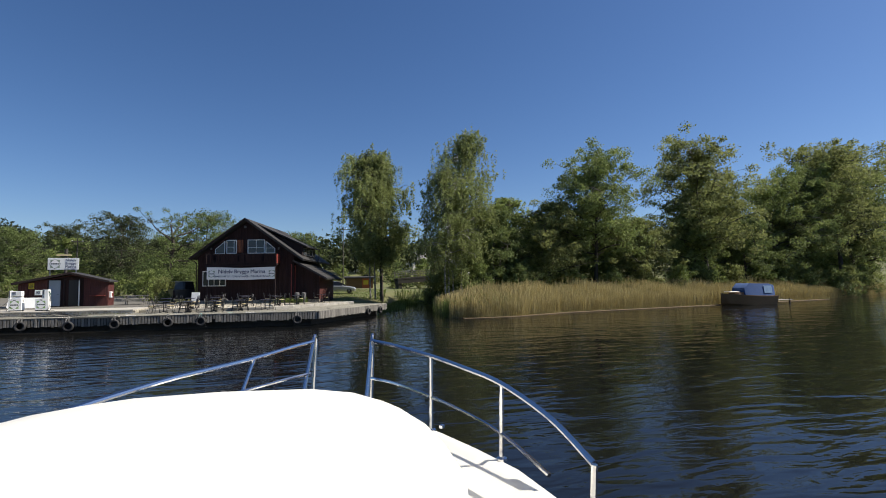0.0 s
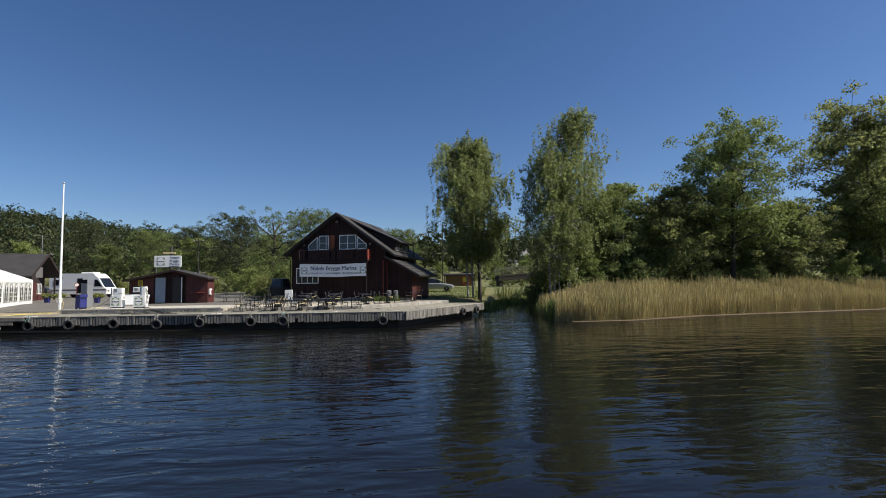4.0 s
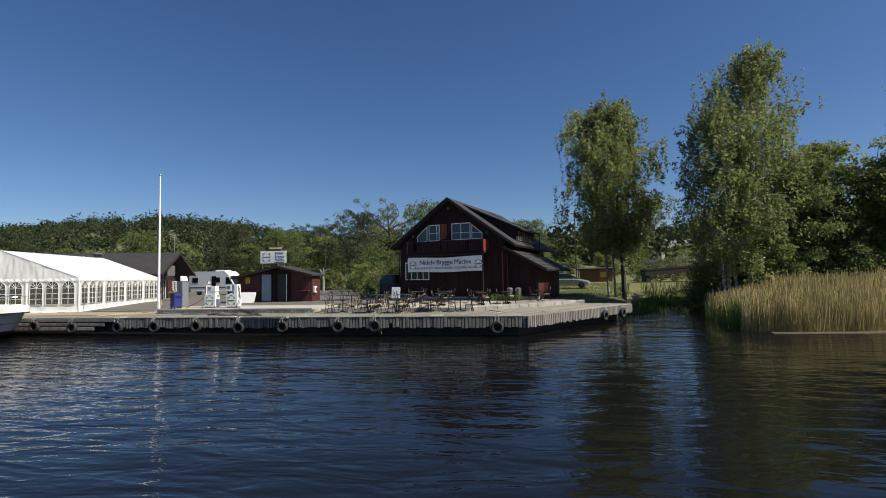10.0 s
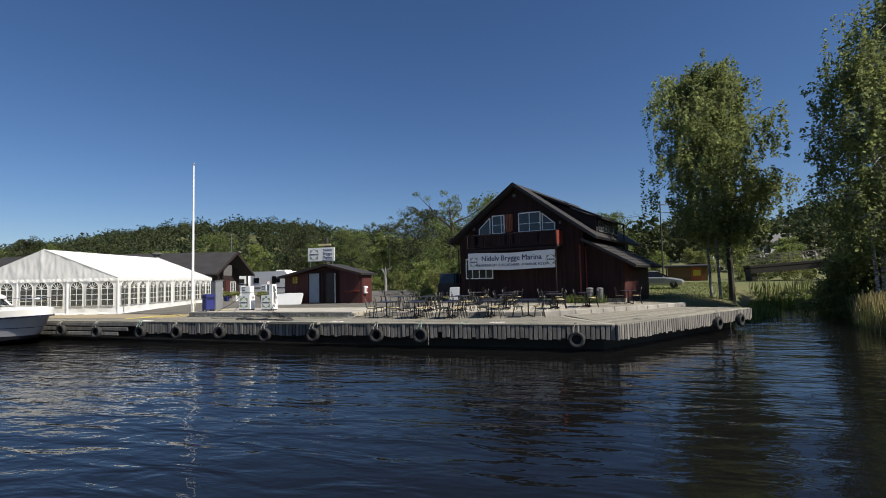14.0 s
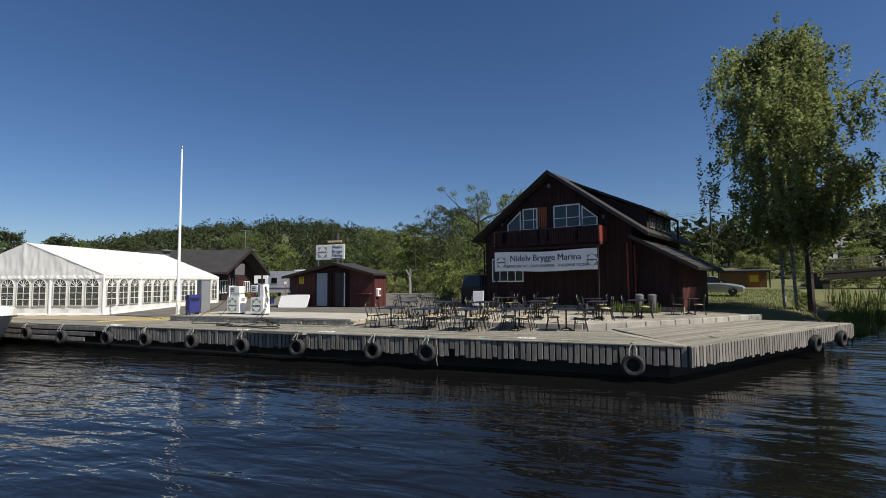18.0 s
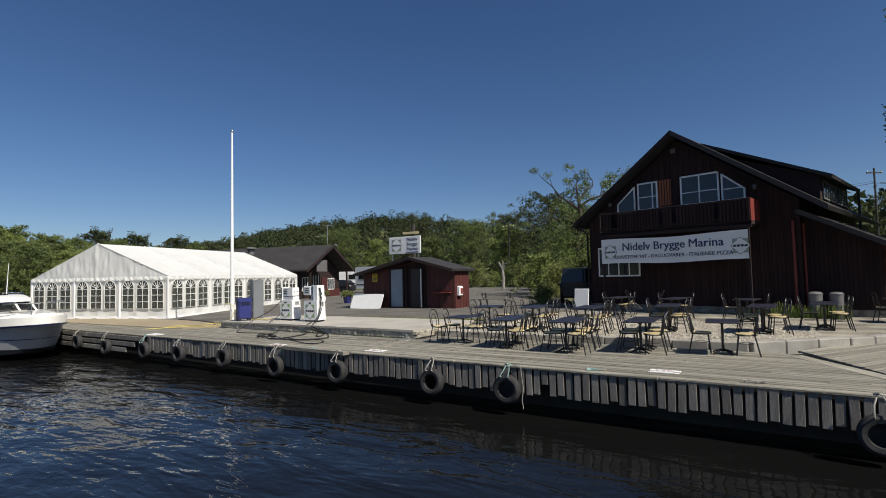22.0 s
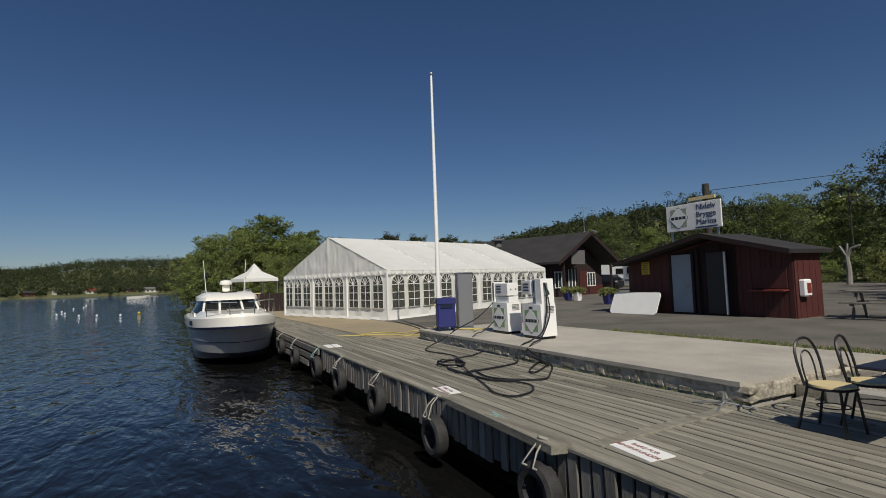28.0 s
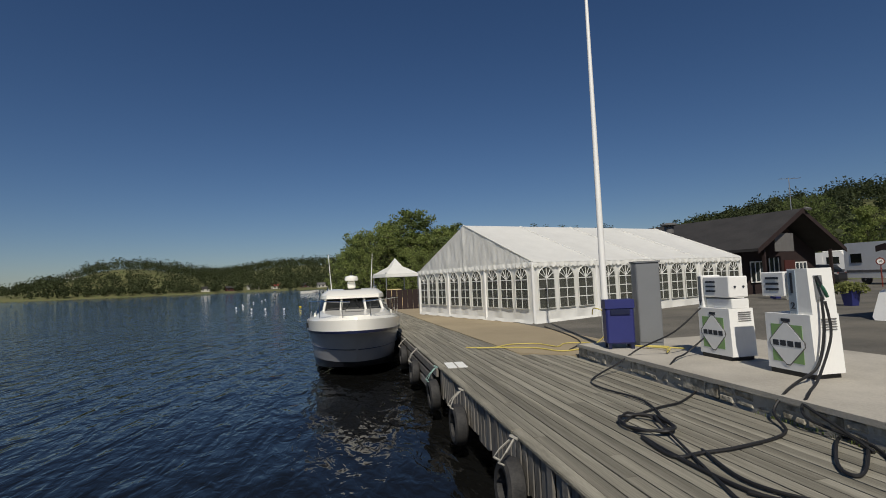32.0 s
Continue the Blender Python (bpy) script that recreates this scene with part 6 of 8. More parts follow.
# ---- vehicles ----
def wheel(parent, x, y, r=0.32, w=0.2):
    wl = part("wheel", Geo().lathe([(r * 0.62, -w / 2), (r * 0.92, -w / 2), (r, -w * 0.3), (r, w * 0.3), (r * 0.92, w / 2), (r * 0.62, w / 2)], (x, y, r), 16, Matrix.Rotation(radians(90), 3, "X")), "rubber", parent, "black tyre", smooth=True)
    part("rim", Geo().lathe([(0.02, -w / 2 - 0.004), (r * 0.6, -w / 2 + 0.01), (r * 0.6, w / 2 - 0.01), (0.02, w / 2 + 0.004)], (x, y, r), 14, Matrix.Rotation(radians(90), 3, "X")), "silver", wl, smooth=True)


def loft(sections, closed_ends=True):
    """A skin over sections, each a list of points of equal number."""
    g = Geo()
    n = len(sections[0])
    vs = [p for s in sections for p in s]
    fs = [(i * n + j, i * n + (j + 1) % n, (i + 1) * n + (j + 1) % n, (i + 1) * n + j) for i in range(len(sections) - 1) for j in range(n)]
    if closed_ends:
        fs += [tuple(range(n - 1, -1, -1)), tuple(range((len(sections) - 1) * n, len(sections) * n))]
    return g.add(vs, fs)


def car(name, label, m, paint, profile, roof, length, width, wheels, category="car"):
    """A vehicle from its side outline: body, glasshouse, wheels, lights."""
    ob = thing(name, label, category, m)
    secs = []
    for x, z0, z1 in profile:
        w = width / 2 * (0.86 if x in (profile[0][0], profile[-1][0]) else 1.0)
        secs.append([(x, -w * 0.92, z0), (x, -w, z0 + 0.18), (x, -w, z1 - 0.12), (x, -w * 0.9, z1), (x, w * 0.9, z1), (x, w, z1 - 0.12), (x, w, z0 + 0.18), (x, w * 0.92, z0)])
    part("body", loft(secs), paint, ob)
    secs = []
    for x, z0, z1, wf in roof:
        w = width / 2 * 0.93
        secs.append([(x, -w, z0), (x, -w * wf, z1), (x, w * wf, z1), (x, w, z0)])
    part("glasshouse", loft(secs), "car_glass", ob, "dark windows")
    secs = [[(x, -width / 2 * 0.93 * wf - 0.01, z1 - 0.03), (x, -width / 2 * 0.86 * wf, z1 + 0.025), (x, width / 2 * 0.86 * wf, z1 + 0.025), (x, width / 2 * 0.93 * wf + 0.01, z1 - 0.03)] for x, z0, z1, wf in roof[1:-1]]
    part("roof_panel", loft(secs), paint, ob)
    for x in wheels:
        for sy in (-1, 1):
            wheel(ob, x, sy * (width / 2 - 0.1))
    for sy in (-1, 1):
        part("headlight", Geo().box((profile[-1][0] - 0.06, sy * width * 0.33, 0.66), (0.1, 0.34, 0.14), ch=0.03), "glass", ob, "clear headlight")
        part("tail_light", Geo().box((profile[0][0] + 0.05, sy * width * 0.36, 0.8), (0.08, 0.2, 0.2), ch=0.02), "red_plain", ob, "red tail light")
        part("mirror", Geo().box((roof[-1][0] - 0.4, sy * (width / 2 + 0.06), 0.98), (0.1, 0.14, 0.12), ch=0.02), paint, ob)
    return ob


SEDAN = [(-2.1, 0.35, 0.85), (-1.9, 0.25, 0.95), (-0.9, 0.22, 0.98), (0.7, 0.22, 0.95), (1.4, 0.22, 0.84), (1.95, 0.26, 0.72), (2.1, 0.32, 0.62)]
SEDAN_TOP = [(-1.95, 0.93, 0.94, 0.98), (-1.6, 0.95, 1.38, 0.82), (-0.6, 0.96, 1.45, 0.80), (0.1, 0.95, 1.40, 0.80), (0.95, 0.93, 0.94, 0.95)]
VAN = [(-2.3, 0.4, 1.15), (-2.2, 0.3, 1.2), (-0.5, 0.26, 1.2), (1.3, 0.26, 1.15), (2.0, 0.28, 1.0), (2.25, 0.35, 0.85)]
VAN_TOP = [(-2.28, 1.15, 1.17, 1.0), (-2.2, 1.18, 1.86, 0.88), (-0.5, 1.18, 1.93, 0.86), (1.05, 1.16, 1.86, 0.88), (1.5, 1.1, 1.12, 0.95)]
car("parked_car", "silver hatchback parked behind the house", pose(33.1, 23.9, ground_z(33.1, 23.9) + 0.06, 0, 0, -12), "silver", SEDAN, SEDAN_TOP, 4.2, 1.75, (-1.3, 1.3))
car("parked_car", "dark estate car parked on the rise", pose(44, 56, ground_z(44, 56), 0, 0, 10), "black_paint", SEDAN, SEDAN_TOP, 4.2, 1.75, (-1.3, 1.3))
car("van", "black minivan parked beside the house", pose(16.7, 14.2, YARD, 0, 0, 107), "black_paint", VAN, VAN_TOP, 4.6, 1.85, (-1.4, 1.45), "van")
car("parked_car", "dark hatchback parked behind the kiosk", pose(-12.3, 25.9, 1.15, 0, 0, 200), "black_paint", SEDAN, SEDAN_TOP, 4.2, 1.75, (-1.3, 1.3))


def caravan(m, label, wide=5.2, motor=False):
    """A caravan, or a motorhome with a raked windscreen."""
    ob = thing("motorhome" if motor else "caravan", label, "motorhome" if motor else "caravan", m, "" if motor else "caravans in the yard")
    n = wide / 2
    prof = [(-n, 0.5), (n - 0.2, 0.5), (n, 0.9), (n - 0.15, 1.9), (n - 0.5, 2.55), (-n + 0.3, 2.6), (-n, 2.4)]
    if motor:
        prof = [(-n, 0.45), (n - 0.1, 0.4), (n, 0.95), (n - 0.3, 1.15), (n - 1.05, 2.3), (n - 1.6, 2.8), (-n + 0.15, 2.85), (-n, 2.7)]
    part("body", Geo().prism(prof, -1.1, 1.1, UPRIGHT), "white", ob)
    part("skirt_stripe", Geo().box((0, -1.105, 0.9), (wide - 0.3, 0.01, 0.16)), "fascia", ob, "grey side stripe")
    for x, w in ((-n + 0.9, 0.8), (n - 2.6, 0.7)) if motor else ((-n + 0.9, 0.8), (n - 1.2, 1.0)):
        wn_ = part("window", Geo().box((x, -1.11, 1.8), (w, 0.02, 0.6), ch=0.008), "car_glass", ob)
        part("frame", Geo().box((x, -1.115, 1.48), (w + 0.06, 0.02, 0.03)), "fascia", wn_)
    # on the motorhome a dark pane is drawn as the door's shaded inside
    part("door", Geo().box((0.2, -1.112, 1.4), (0.6, 0.02, 1.7), ch=0.008), "car_glass" if motor else "white", ob, "dark panel drawn as a shaded doorway" if motor else "")
    for x in (-n + 1.4, n - 0.95) if motor else (-0.2,):
        wheel(ob, x, -0.95, 0.34)
        wheel(ob, x, 0.95, 0.34)
    if motor:
        part("windscreen", Geo().prism([(n - 0.36, 1.2), (n - 0.3, 1.2), (n - 0.98, 2.26), (n - 1.04, 2.26)], -0.95, 0.95, UPRIGHT), "car_glass", ob, "raked dark windscreen")
        for sy in (-1, 1):
            part("side_window", Geo().prism([(n - 1.45, 1.3), (n - 0.55, 1.3), (n - 1.1, 2.1), (n - 1.45, 2.1)], 1.1 * sy - 0.012, 1.1 * sy + 0.012, UPRIGHT), "car_glass", ob)
            part("headlight", Geo().box((n - 0.04, 0.75 * sy, 0.8), (0.08, 0.3, 0.2), ch=0.03), "glass", ob)
    else:
        part("drawbar", Geo().tube([(n, 0, 0.5), (n + 1.0, 0, 0.45)], 0.04, 6), "galv", ob)
    part("roof_box", Geo().box((n - 2.6 if motor else n - 1.5, 0, 2.9 if motor else 2.66), (1.4, 1.2, 0.14), ch=0.03), "white", ob)
    return ob


caravan(pose(-21.5, 38.5, 1.15, 0, 0, 15), "pale caravan with a roof box in the yard", 5.0)
caravan(pose(-8.2, 29.2, 1.15, 0, 0, -6), "white motorhome parked beyond the kiosk", 6.6, True)

# ---- kiosk building ----
# local x runs out of the gable, y across it
g = Geo().prism([(-3.7, 1.0), (3.7, 1.0), (3.7, 3.45), (0, 5.2), (-3.7, 3.45)], 1.3, 12.5, Matrix.Rotation(radians(-90), 4, "Z") @ UPRIGHT)
g.v = [(-abs(x), y, z) for x, y, z in g.v]
part("wall", g, "brown_plain", kiosk)
for sg in (-1, 1):
    vs = [(0.0, 0, 5.62), (0.0, sg * 4.5, 3.42), (-13, sg * 4.5, 3.42), (-13, 0, 5.62)]
    vs += [(x, y, z + 0.15) for x, y, z in vs]
    fs = [(3, 2, 1, 0), (4, 5, 6, 7), (0, 1, 5, 4), (1, 2, 6, 5), (2, 3, 7, 6), (3, 0, 4, 7)]
    part("roof", Geo().add(vs, fs if sg < 0 else [f[::-1] for f in fs]), "roof", kiosk, "dark roof slope")
    part("bargeboard", Geo().add([(0.03, 0, 5.5), (0.03, sg * 4.5, 3.3), (0.03, sg * 4.5, 3.55), (0.03, 0, 5.78), (-0.01, 0, 5.5), (-0.01, sg * 4.5, 3.3), (-0.01, sg * 4.5, 3.55), (-0.01, 0, 5.78)],
                            [(0, 1, 2, 3), (7, 6, 5, 4), (0, 4, 5, 1), (3, 2, 6, 7), (1, 5, 6, 2)]), "brown_plain", kiosk)
    part("post", Geo().box((-0.35, sg * 3.4, 2.25), (0.14, 0.14, 2.5)), "brown_plain", kiosk)
part("gable_sign", Geo().box((-0.3, -1.5, 3.9), (0.06, 1.8, 1.0), ch=0.01), "fascia", kiosk, "faded grey sign under the gable")
for y0, w, z0, h in ((-2.5, 1.3, 2.35, 1.1), (1.9, 1.2, 2.3, 1.0)):
    wd = part("window", Geo().box((-1.26, y0, z0), (0.04, w, h)), "glass", kiosk)
    for dy in (-w / 2, -w / 6, w / 6, w / 2):
        part("frame", Geo().box((-1.235, y0 + dy, z0), (0.04, 0.06, h + 0.06)), "white", wd)
    for dz in (-h / 2, h / 2):
        part("frame", Geo().box((-1.235, y0, z0 + dz), (0.04, w, 0.06)), "white", wd)
dr = part("door", Geo().box((-1.26, -0.9, 2.1), (0.05, 0.9, 1.95)), "glass", kiosk, "glazed white door")
for dy in (-0.45, 0.0, 0.45):
    part("frame", Geo().box((-1.23, -0.9 + dy, 2.1), (0.04, 0.07, 2.0)), "white", dr)
part("red_panel", Geo().box((-1.25, 0.75, 2.0), (0.05, 1.1, 1.9)), "red", kiosk, "red boarded wall panel")
part("red_panel", Geo().box((-1.25, 2.6, 1.45), (0.05, 2.1, 0.8)), "red", kiosk, "red boarded wall panel")
for k in range(3):
    wd = part("window", Geo().box((-3.5 - k * 2.6, -3.72, 2.4), (1.3, 0.04, 1.0)), "glass", kiosk)
    part("frame", Geo().box((-3.5 - k * 2.6, -3.74, 1.9), (1.4, 0.05, 0.06)).box((-3.5 - k * 2.6, -3.74, 2.9), (1.4, 0.05, 0.06)), "white", wd)
an = part("aerial", Geo().tube([(-0.6, 0.1, 5.6), (-0.6, 0.1, 7.6)], 0.025, 5).tube([(-0.9, -0.4, 7.55), (-0.3, 0.6, 7.55)], 0.015, 4), "galv", kiosk, "thin roof aerial")
for k in range(4):
    part("element", Geo().tube([(-0.9 + k * 0.17, -0.35 + k * 0.3, 7.55), (-0.6 + k * 0.17, -0.55 + k * 0.3, 7.55)], 0.01, 3), "galv", an)
part("floodlight", Geo().box((0.1, 0.35, 5.75), (0.25, 0.4, 0.14), Matrix.Rotation(radians(25), 3, "Y"), 0.02), "fascia", kiosk, "grey floodlight")
vent = part("roof_vent", Geo().lathe([(0.28, 5.5), (0.28, 5.95), (0.5, 6.0), (0.5, 6.08), (0.2, 6.16)], (-6.4, -2.8, -0.5), 12), "fascia", kiosk, "round grey roof vent", smooth=True)
# rear roof beyond the tent
rb = thing("boat_shed", "low dark-roofed shed behind the tent", "shed", pose(-17.4, 8.2, 0, 0, 0, 15))
part("wall", Geo().box((0, 0, 1.9), (5.6, 7.6, 2.2)), "brown_plain", rb)
for sg in (-1, 1):
    vs = [(-3.1, 0, 5.1), (3.1, 0, 5.1), (3.1, sg * 4.6, 2.95), (-3.1, sg * 4.6, 2.95)]
    vs += [(x, y, z + 0.14) for x, y, z in vs]
    fs = [(3, 2, 1, 0), (4, 5, 6, 7), (0, 1, 5, 4), (1, 2, 6, 5), (2, 3, 7, 6), (3, 0, 4, 7)]
    part("roof", Geo().add(vs, fs if sg > 0 else [f[::-1] for f in fs]), "roof", rb, "dark roof slope")
for k in range(4):
    wd = part("window", Geo().box((-2.1 + 1.4 * k, -3.82, 2.1), (1.0, 0.04, 1.2)), "glass", rb)
    part("frame", Geo().box((-2.1 + 1.4 * k, -3.84, 1.5), (1.1, 0.05, 0.06)), "brown_plain", wd)

for k, (x, y, c) in enumerate(((2.6, 10.55, "blue"), (-1.5, 12.6, "white"), (-2.7, 13.0, "blue"))):
    pp = thing("planter", ("blue" if c == "blue" else "pale") + " square flower pot with a leafy shrub", "planter", pose(x, y, YARD), "planters in the yard")
    part("pot", Geo().lathe([(0.2, 0), (0.28, 0.5), (0.29, 0.52), (0.25, 0.52)], n=4, rot=Matrix.Rotation(radians(45), 3, "Z")), c, pp)
    rg = np.random.default_rng(60 + k)
    V, Q = leaf_cloud(rg, np.array([[0, 0, 0.65], [0.25, 0.1, 0.6], [-0.25, 0, 0.6], [0, -0.2, 0.62]]), np.array([0.3, 0.28, 0.3, 0.28]), 900, 0.05)
    o = new("plant", quick_mesh("plant", V, Q, "leaf_willow"))
    o.parent = pp
ss = thing("road_sign", "round white traffic sign with a red rim on a post", "road sign", pose(-6.9, 25.2, YARD - 0.25, 0, 0, 30))
part("post", Geo().tube([(0, 0, 0), (0, 0, 2.0)], 0.035, 6), "red_plain", ss)
dk = part("disc", Geo().lathe([(0.22, -0.012), (0.22, 0.012)], (0, -0.05, 1.75), 20, Matrix.Rotation(radians(90), 3, "X")), "red_plain", ss)
part("face", Geo().lathe([(0.16, -0.012), (0.16, 0.012)], (0, -0.07, 1.75), 20, Matrix.Rotation(radians(90), 3, "X")), "white", dk)
o = part("lettering", text_geo("10", 0.19, "ink"), None, dk)
o.matrix_basis = Matrix.Translation((0, -0.085, 1.75)) @ FRONT


# ---- boats ----
def hull_sections(length, beam, deck, keel, nose=0.62, n=14, rise=0.25):
    """Hull sections along +x: half widths at deck, chine and keel."""
    out = []
    for i in range(n + 1):
        a = i / n
        x = length * a
        w = beam / 2 * (1 if a < nose else max(0.02, 1 - ((a - nose) / (1 - nose)) ** 2.2))
        z1 = deck + rise * a * a
        zc = keel + 0.28 + 0.35 * a ** 4
        zk = keel + (0.9 * max(0, a - 0.75) / 0.25) ** 2 * 0.6
        out.append((x, w, z1, zc, zk))
    return out


def motor_boat(m):
    ob = thing("motor_boat", "white cabin motor boat with navy stripe moored at the quay", "boat", m)
    S = []
    for q in (0, 0.12, 0.24, 0.36, 0.46, 0.55, 0.63, 0.7, 0.77, 0.83, 0.88, 0.92, 0.95, 0.975, 0.99, 1.0):
        w = 1.525 if q < 0.46 else max(0.03, 1.525 * (1 - ((q - 0.46) / 0.54) ** 2.6) ** 0.55)
        S.append((9.0 * q, w, 1.12 + 0.24 * q * q))
    upper, lower, knuckle = [], [], []
    for x, w, z1 in S:
        rk = max(0, (x / 9 - 0.5) / 0.5) ** 1.6
        keel, chine, top = Vector((x - 1.5 * rk, 0, -0.4 + 0.25 * rk)), Vector((x - 1.05 * rk, w * 0.84, -0.2 + 0.2 * rk)), Vector((x - 0.3 * rk, w * 0.975, z1 - 0.35))
        boot = chine.lerp(top, max(0.03, (0.13 - chine.z) / (top.z - chine.z)))
        knuckle.append(chine.lerp(top, (0.5 - chine.z) / (top.z - chine.z)) + Vector((0.004, 0.006, 0)))
        port = [(p[0], -p[1], p[2]) for p in (top, boot, chine)]
        upper.append([tuple(boot), tuple(top), (x, w, z1), (x, -w, z1), port[0], port[1]])
        lower.append([tuple(keel), tuple(chine), tuple(boot), port[1], port[2]])
    hull = part("hull", loft(upper), "antifoul", ob, "pale grey hull", smooth=True)
    part("bottom", loft(lower), "hull_dark", hull, "dark bottom paint", smooth=True)
    for sy in (-1, 1):
        part("knuckle_line", Geo().tube([(p.x, p.y * sy, p.z) for p in knuckle], 0.014, 5), "navy", hull, "thin dark line along the hull")

    def band(lo, hi, out, grow=1.0):
        """A belt round the hull between two heights below its edge."""
        return loft([[(x + out * (x > 8), -w * grow - out, z1 - lo), (x + out * (x > 8), -w - out, z1 - hi), (x + out * (x > 8), w + out, z1 - hi), (x + out * (x > 8), w * grow + out, z1 - lo)] for x, w, z1 in S])

    part("topside", band(0.29, 0.0, 0.012, 0.985), "gelcoat", ob, "white topside band", smooth=True)
    part("stripe", band(0.355, 0.285, 0.016, 0.98), "navy", ob, "dark hull stripe")
    part("deck", loft([[(x, -w * 0.985, z1 - 0.02), (x - 0.04, -w * 0.9, z1 + 0.07), (x - 0.04, w * 0.9, z1 + 0.07), (x, w * 0.985, z1 - 0.02)] for x, w, z1 in S]), "gelcoat", ob, "white deck moulding", smooth=True)
    part("foredeck", loft([[(x, -w, 1.2), (x, -w * 0.8, z), (x, w * 0.8, z), (x, w, 1.2)] for x, w, z in ((4.8, 1.35, 1.45), (6.0, 1.3, 1.45), (7.2, 1.05, 1.45), (8.4, 0.55, 1.44))]), "gelcoat", ob, smooth=True)
    secs = [[(x0, -w0, 1.36), (x1, -w1, 1.84), (x1, w1, 1.84), (x0, w0, 1.36)] for x0, w0, x1, w1 in ((1.6, 1.3, 1.7, 1.12), (4.6, 1.26, 4.1, 1.08), (5.25, 1.0, 4.55, 0.9))]
    part("windscreen", loft(secs), "car_glass", ob, "dark wrap-around windscreen", smooth=True)
    for y0, y1 in ((-1.0, -0.9), (-0.42, -0.38), (0.42, 0.38), (1.0, 0.9)):
        part("pillar", Geo().tube([(5.28 if abs(y0) < 0.9 else 5.26, y0, 1.36), (4.58, y1, 1.85)], 0.045, 6), "gelcoat", ob)
    for sy in (-1, 1):
        part("cabin_side", Geo().box((3.2, sy * 1.27, 1.3), (3.6, 0.05, 0.16)), "gelcoat", ob)
    secs = [[(x, -w, 1.82), (x, -w * 0.97, 1.95), (x, -w * 0.76, z - 0.32), (x, w * 0.76, z - 0.32), (x, w * 0.97, 1.95), (x, w, 1.82)] for x, w, z in ((1.2, 1.12, 2.4), (3.6, 1.16, 2.46), (4.5, 1.05, 2.40), (4.85, 0.9, 2.24))]
    part("cabin_roof", loft(secs), "gelcoat", ob, smooth=True)
    part("hatch", Geo().box((4.0, 0, 2.13), (0.4, 0.62, 0.04), ch=0.01), "car_glass", ob, "dark roof hatch")
    part("deck_hatch", Geo().box((6.4, 0, 1.46), (0.5, 0.55, 0.05), Matrix.Rotation(radians(6), 3, "Y"), 0.01), "car_glass", ob, "dark deck hatch")
    for sy in (-1, 1):
        part("roof_rail", Geo().tube([(1.6, sy * 0.9, 2.1), (1.7, sy * 0.9, 2.18), (4.0, sy * 0.86, 2.2), (4.1, sy * 0.86, 2.1)], 0.018, 5), "steel", ob, smooth=True)
        part("wiper", Geo().tube([(5.1, sy * 0.25, 1.5), (4.74, sy * 0.1, 1.77)], 0.012, 4), "black", ob)
        part("antenna", Geo().tube([(2.6, sy * 0.75, 2.1), (2.45, sy * 0.85, 3.5)], 0.018, 5, 0.008), "white", ob)
        pts = [(4.9, sy * 1.42, 1.78), (6.2, sy * 1.38, 1.82), (7.6, sy * 1.02, 1.84), (8.5, sy * 0.5, 1.84), (8.75, sy * 0.16, 1.83)]
        rl = part("bow_rail", Geo().tube(spline(pts, 4), 0.016, 5), "steel", ob, "steel bow rail", smooth=True)
        for px, py in ((4.9, 1.42), (6.2, 1.38), (7.6, 1.02), (8.6, 0.38)):
            part("stanchion", Geo().tube([(px, sy * py, 1.83), (px, sy * py * 0.98, 1.3)], 0.013, 5), "steel", rl)
    part("radar_mast", Geo().box((2.9, 0, 2.28), (0.2, 0.3, 0.3), ch=0.05), "gelcoat", ob)
    part("radar", Geo().lathe([(0.02, 2.43), (0.24, 2.43), (0.26, 2.5), (0.22, 2.6), (0.05, 2.64)], (2.9, 0, 0), 16), "gelcoat", ob, "white radar dome", smooth=True)
    part("lamp", Geo().lathe([(0.03, 2.62), (0.03, 2.74), (0.01, 2.76)], (2.9, 0, 0), 8), "black", ob)
    part("port_light", Geo().box((6.3, -1.435, 1.1), (0.34, 0.05, 0.15), Matrix.Rotation(radians(9), 3, "Z"), 0.006), "black", ob, "dark hawse opening")
    return ob


motor_boat(pose(-6.2, -5.9, 0.30, 0, 0, -2.0))

ow = thing("old_boat", "old varnished wooden boat with blue canvas cover", "boat", pose(76.6, 0.5, 0, 0, 0, 181) @ Matrix.Scale(0.94, 4))
S = hull_sections(7.6, 2.3, 0.95, -0.3, 0.45, 14, 0.35)
part("hull", loft([[(x, 0, zk), (x, w * 0.8, zc), (x, w, z1), (x, -w, z1), (x, -w * 0.8, zc)] for x, w, z1, zc, zk in S]), "old_wood", ow, smooth=True)
part("gunwale", loft([[(x, -w - 0.04, z1 - 0.05), (x, -w - 0.04, z1 + 0.04), (x, w + 0.04, z1 + 0.04), (x, w + 0.04, z1 - 0.05)] for x, w, z1, zc, zk in S]), "old_wood", ow, "worn timber gunwale")
part("canvas_cover", loft([[(x, -w, 0.95), (x, -w * 0.8, z), (x, w * 0.8, z), (x, w, 0.95)] for x, w, z in ((0.3, 0.95, 2.2), (1.2, 1.05, 2.36), (4.2, 1.05, 2.42), (4.9, 0.95, 1.9))]), "canvas_blue", ow, "blue canvas cover", smooth=True)
part("window_patch", Geo().box((1.5, 0.98, 1.7), (1.3, 0.05, 0.85), Matrix.Rotation(radians(8), 3, "X"), 0.02), "canvas_pale", ow, "faded pale blue canvas flap")
part("foredeck_hatch", Geo().box((5.9, 0, 1.48), (1.5, 0.8, 0.08), ch=0.02), "gelcoat", ow, "white deck hatch")
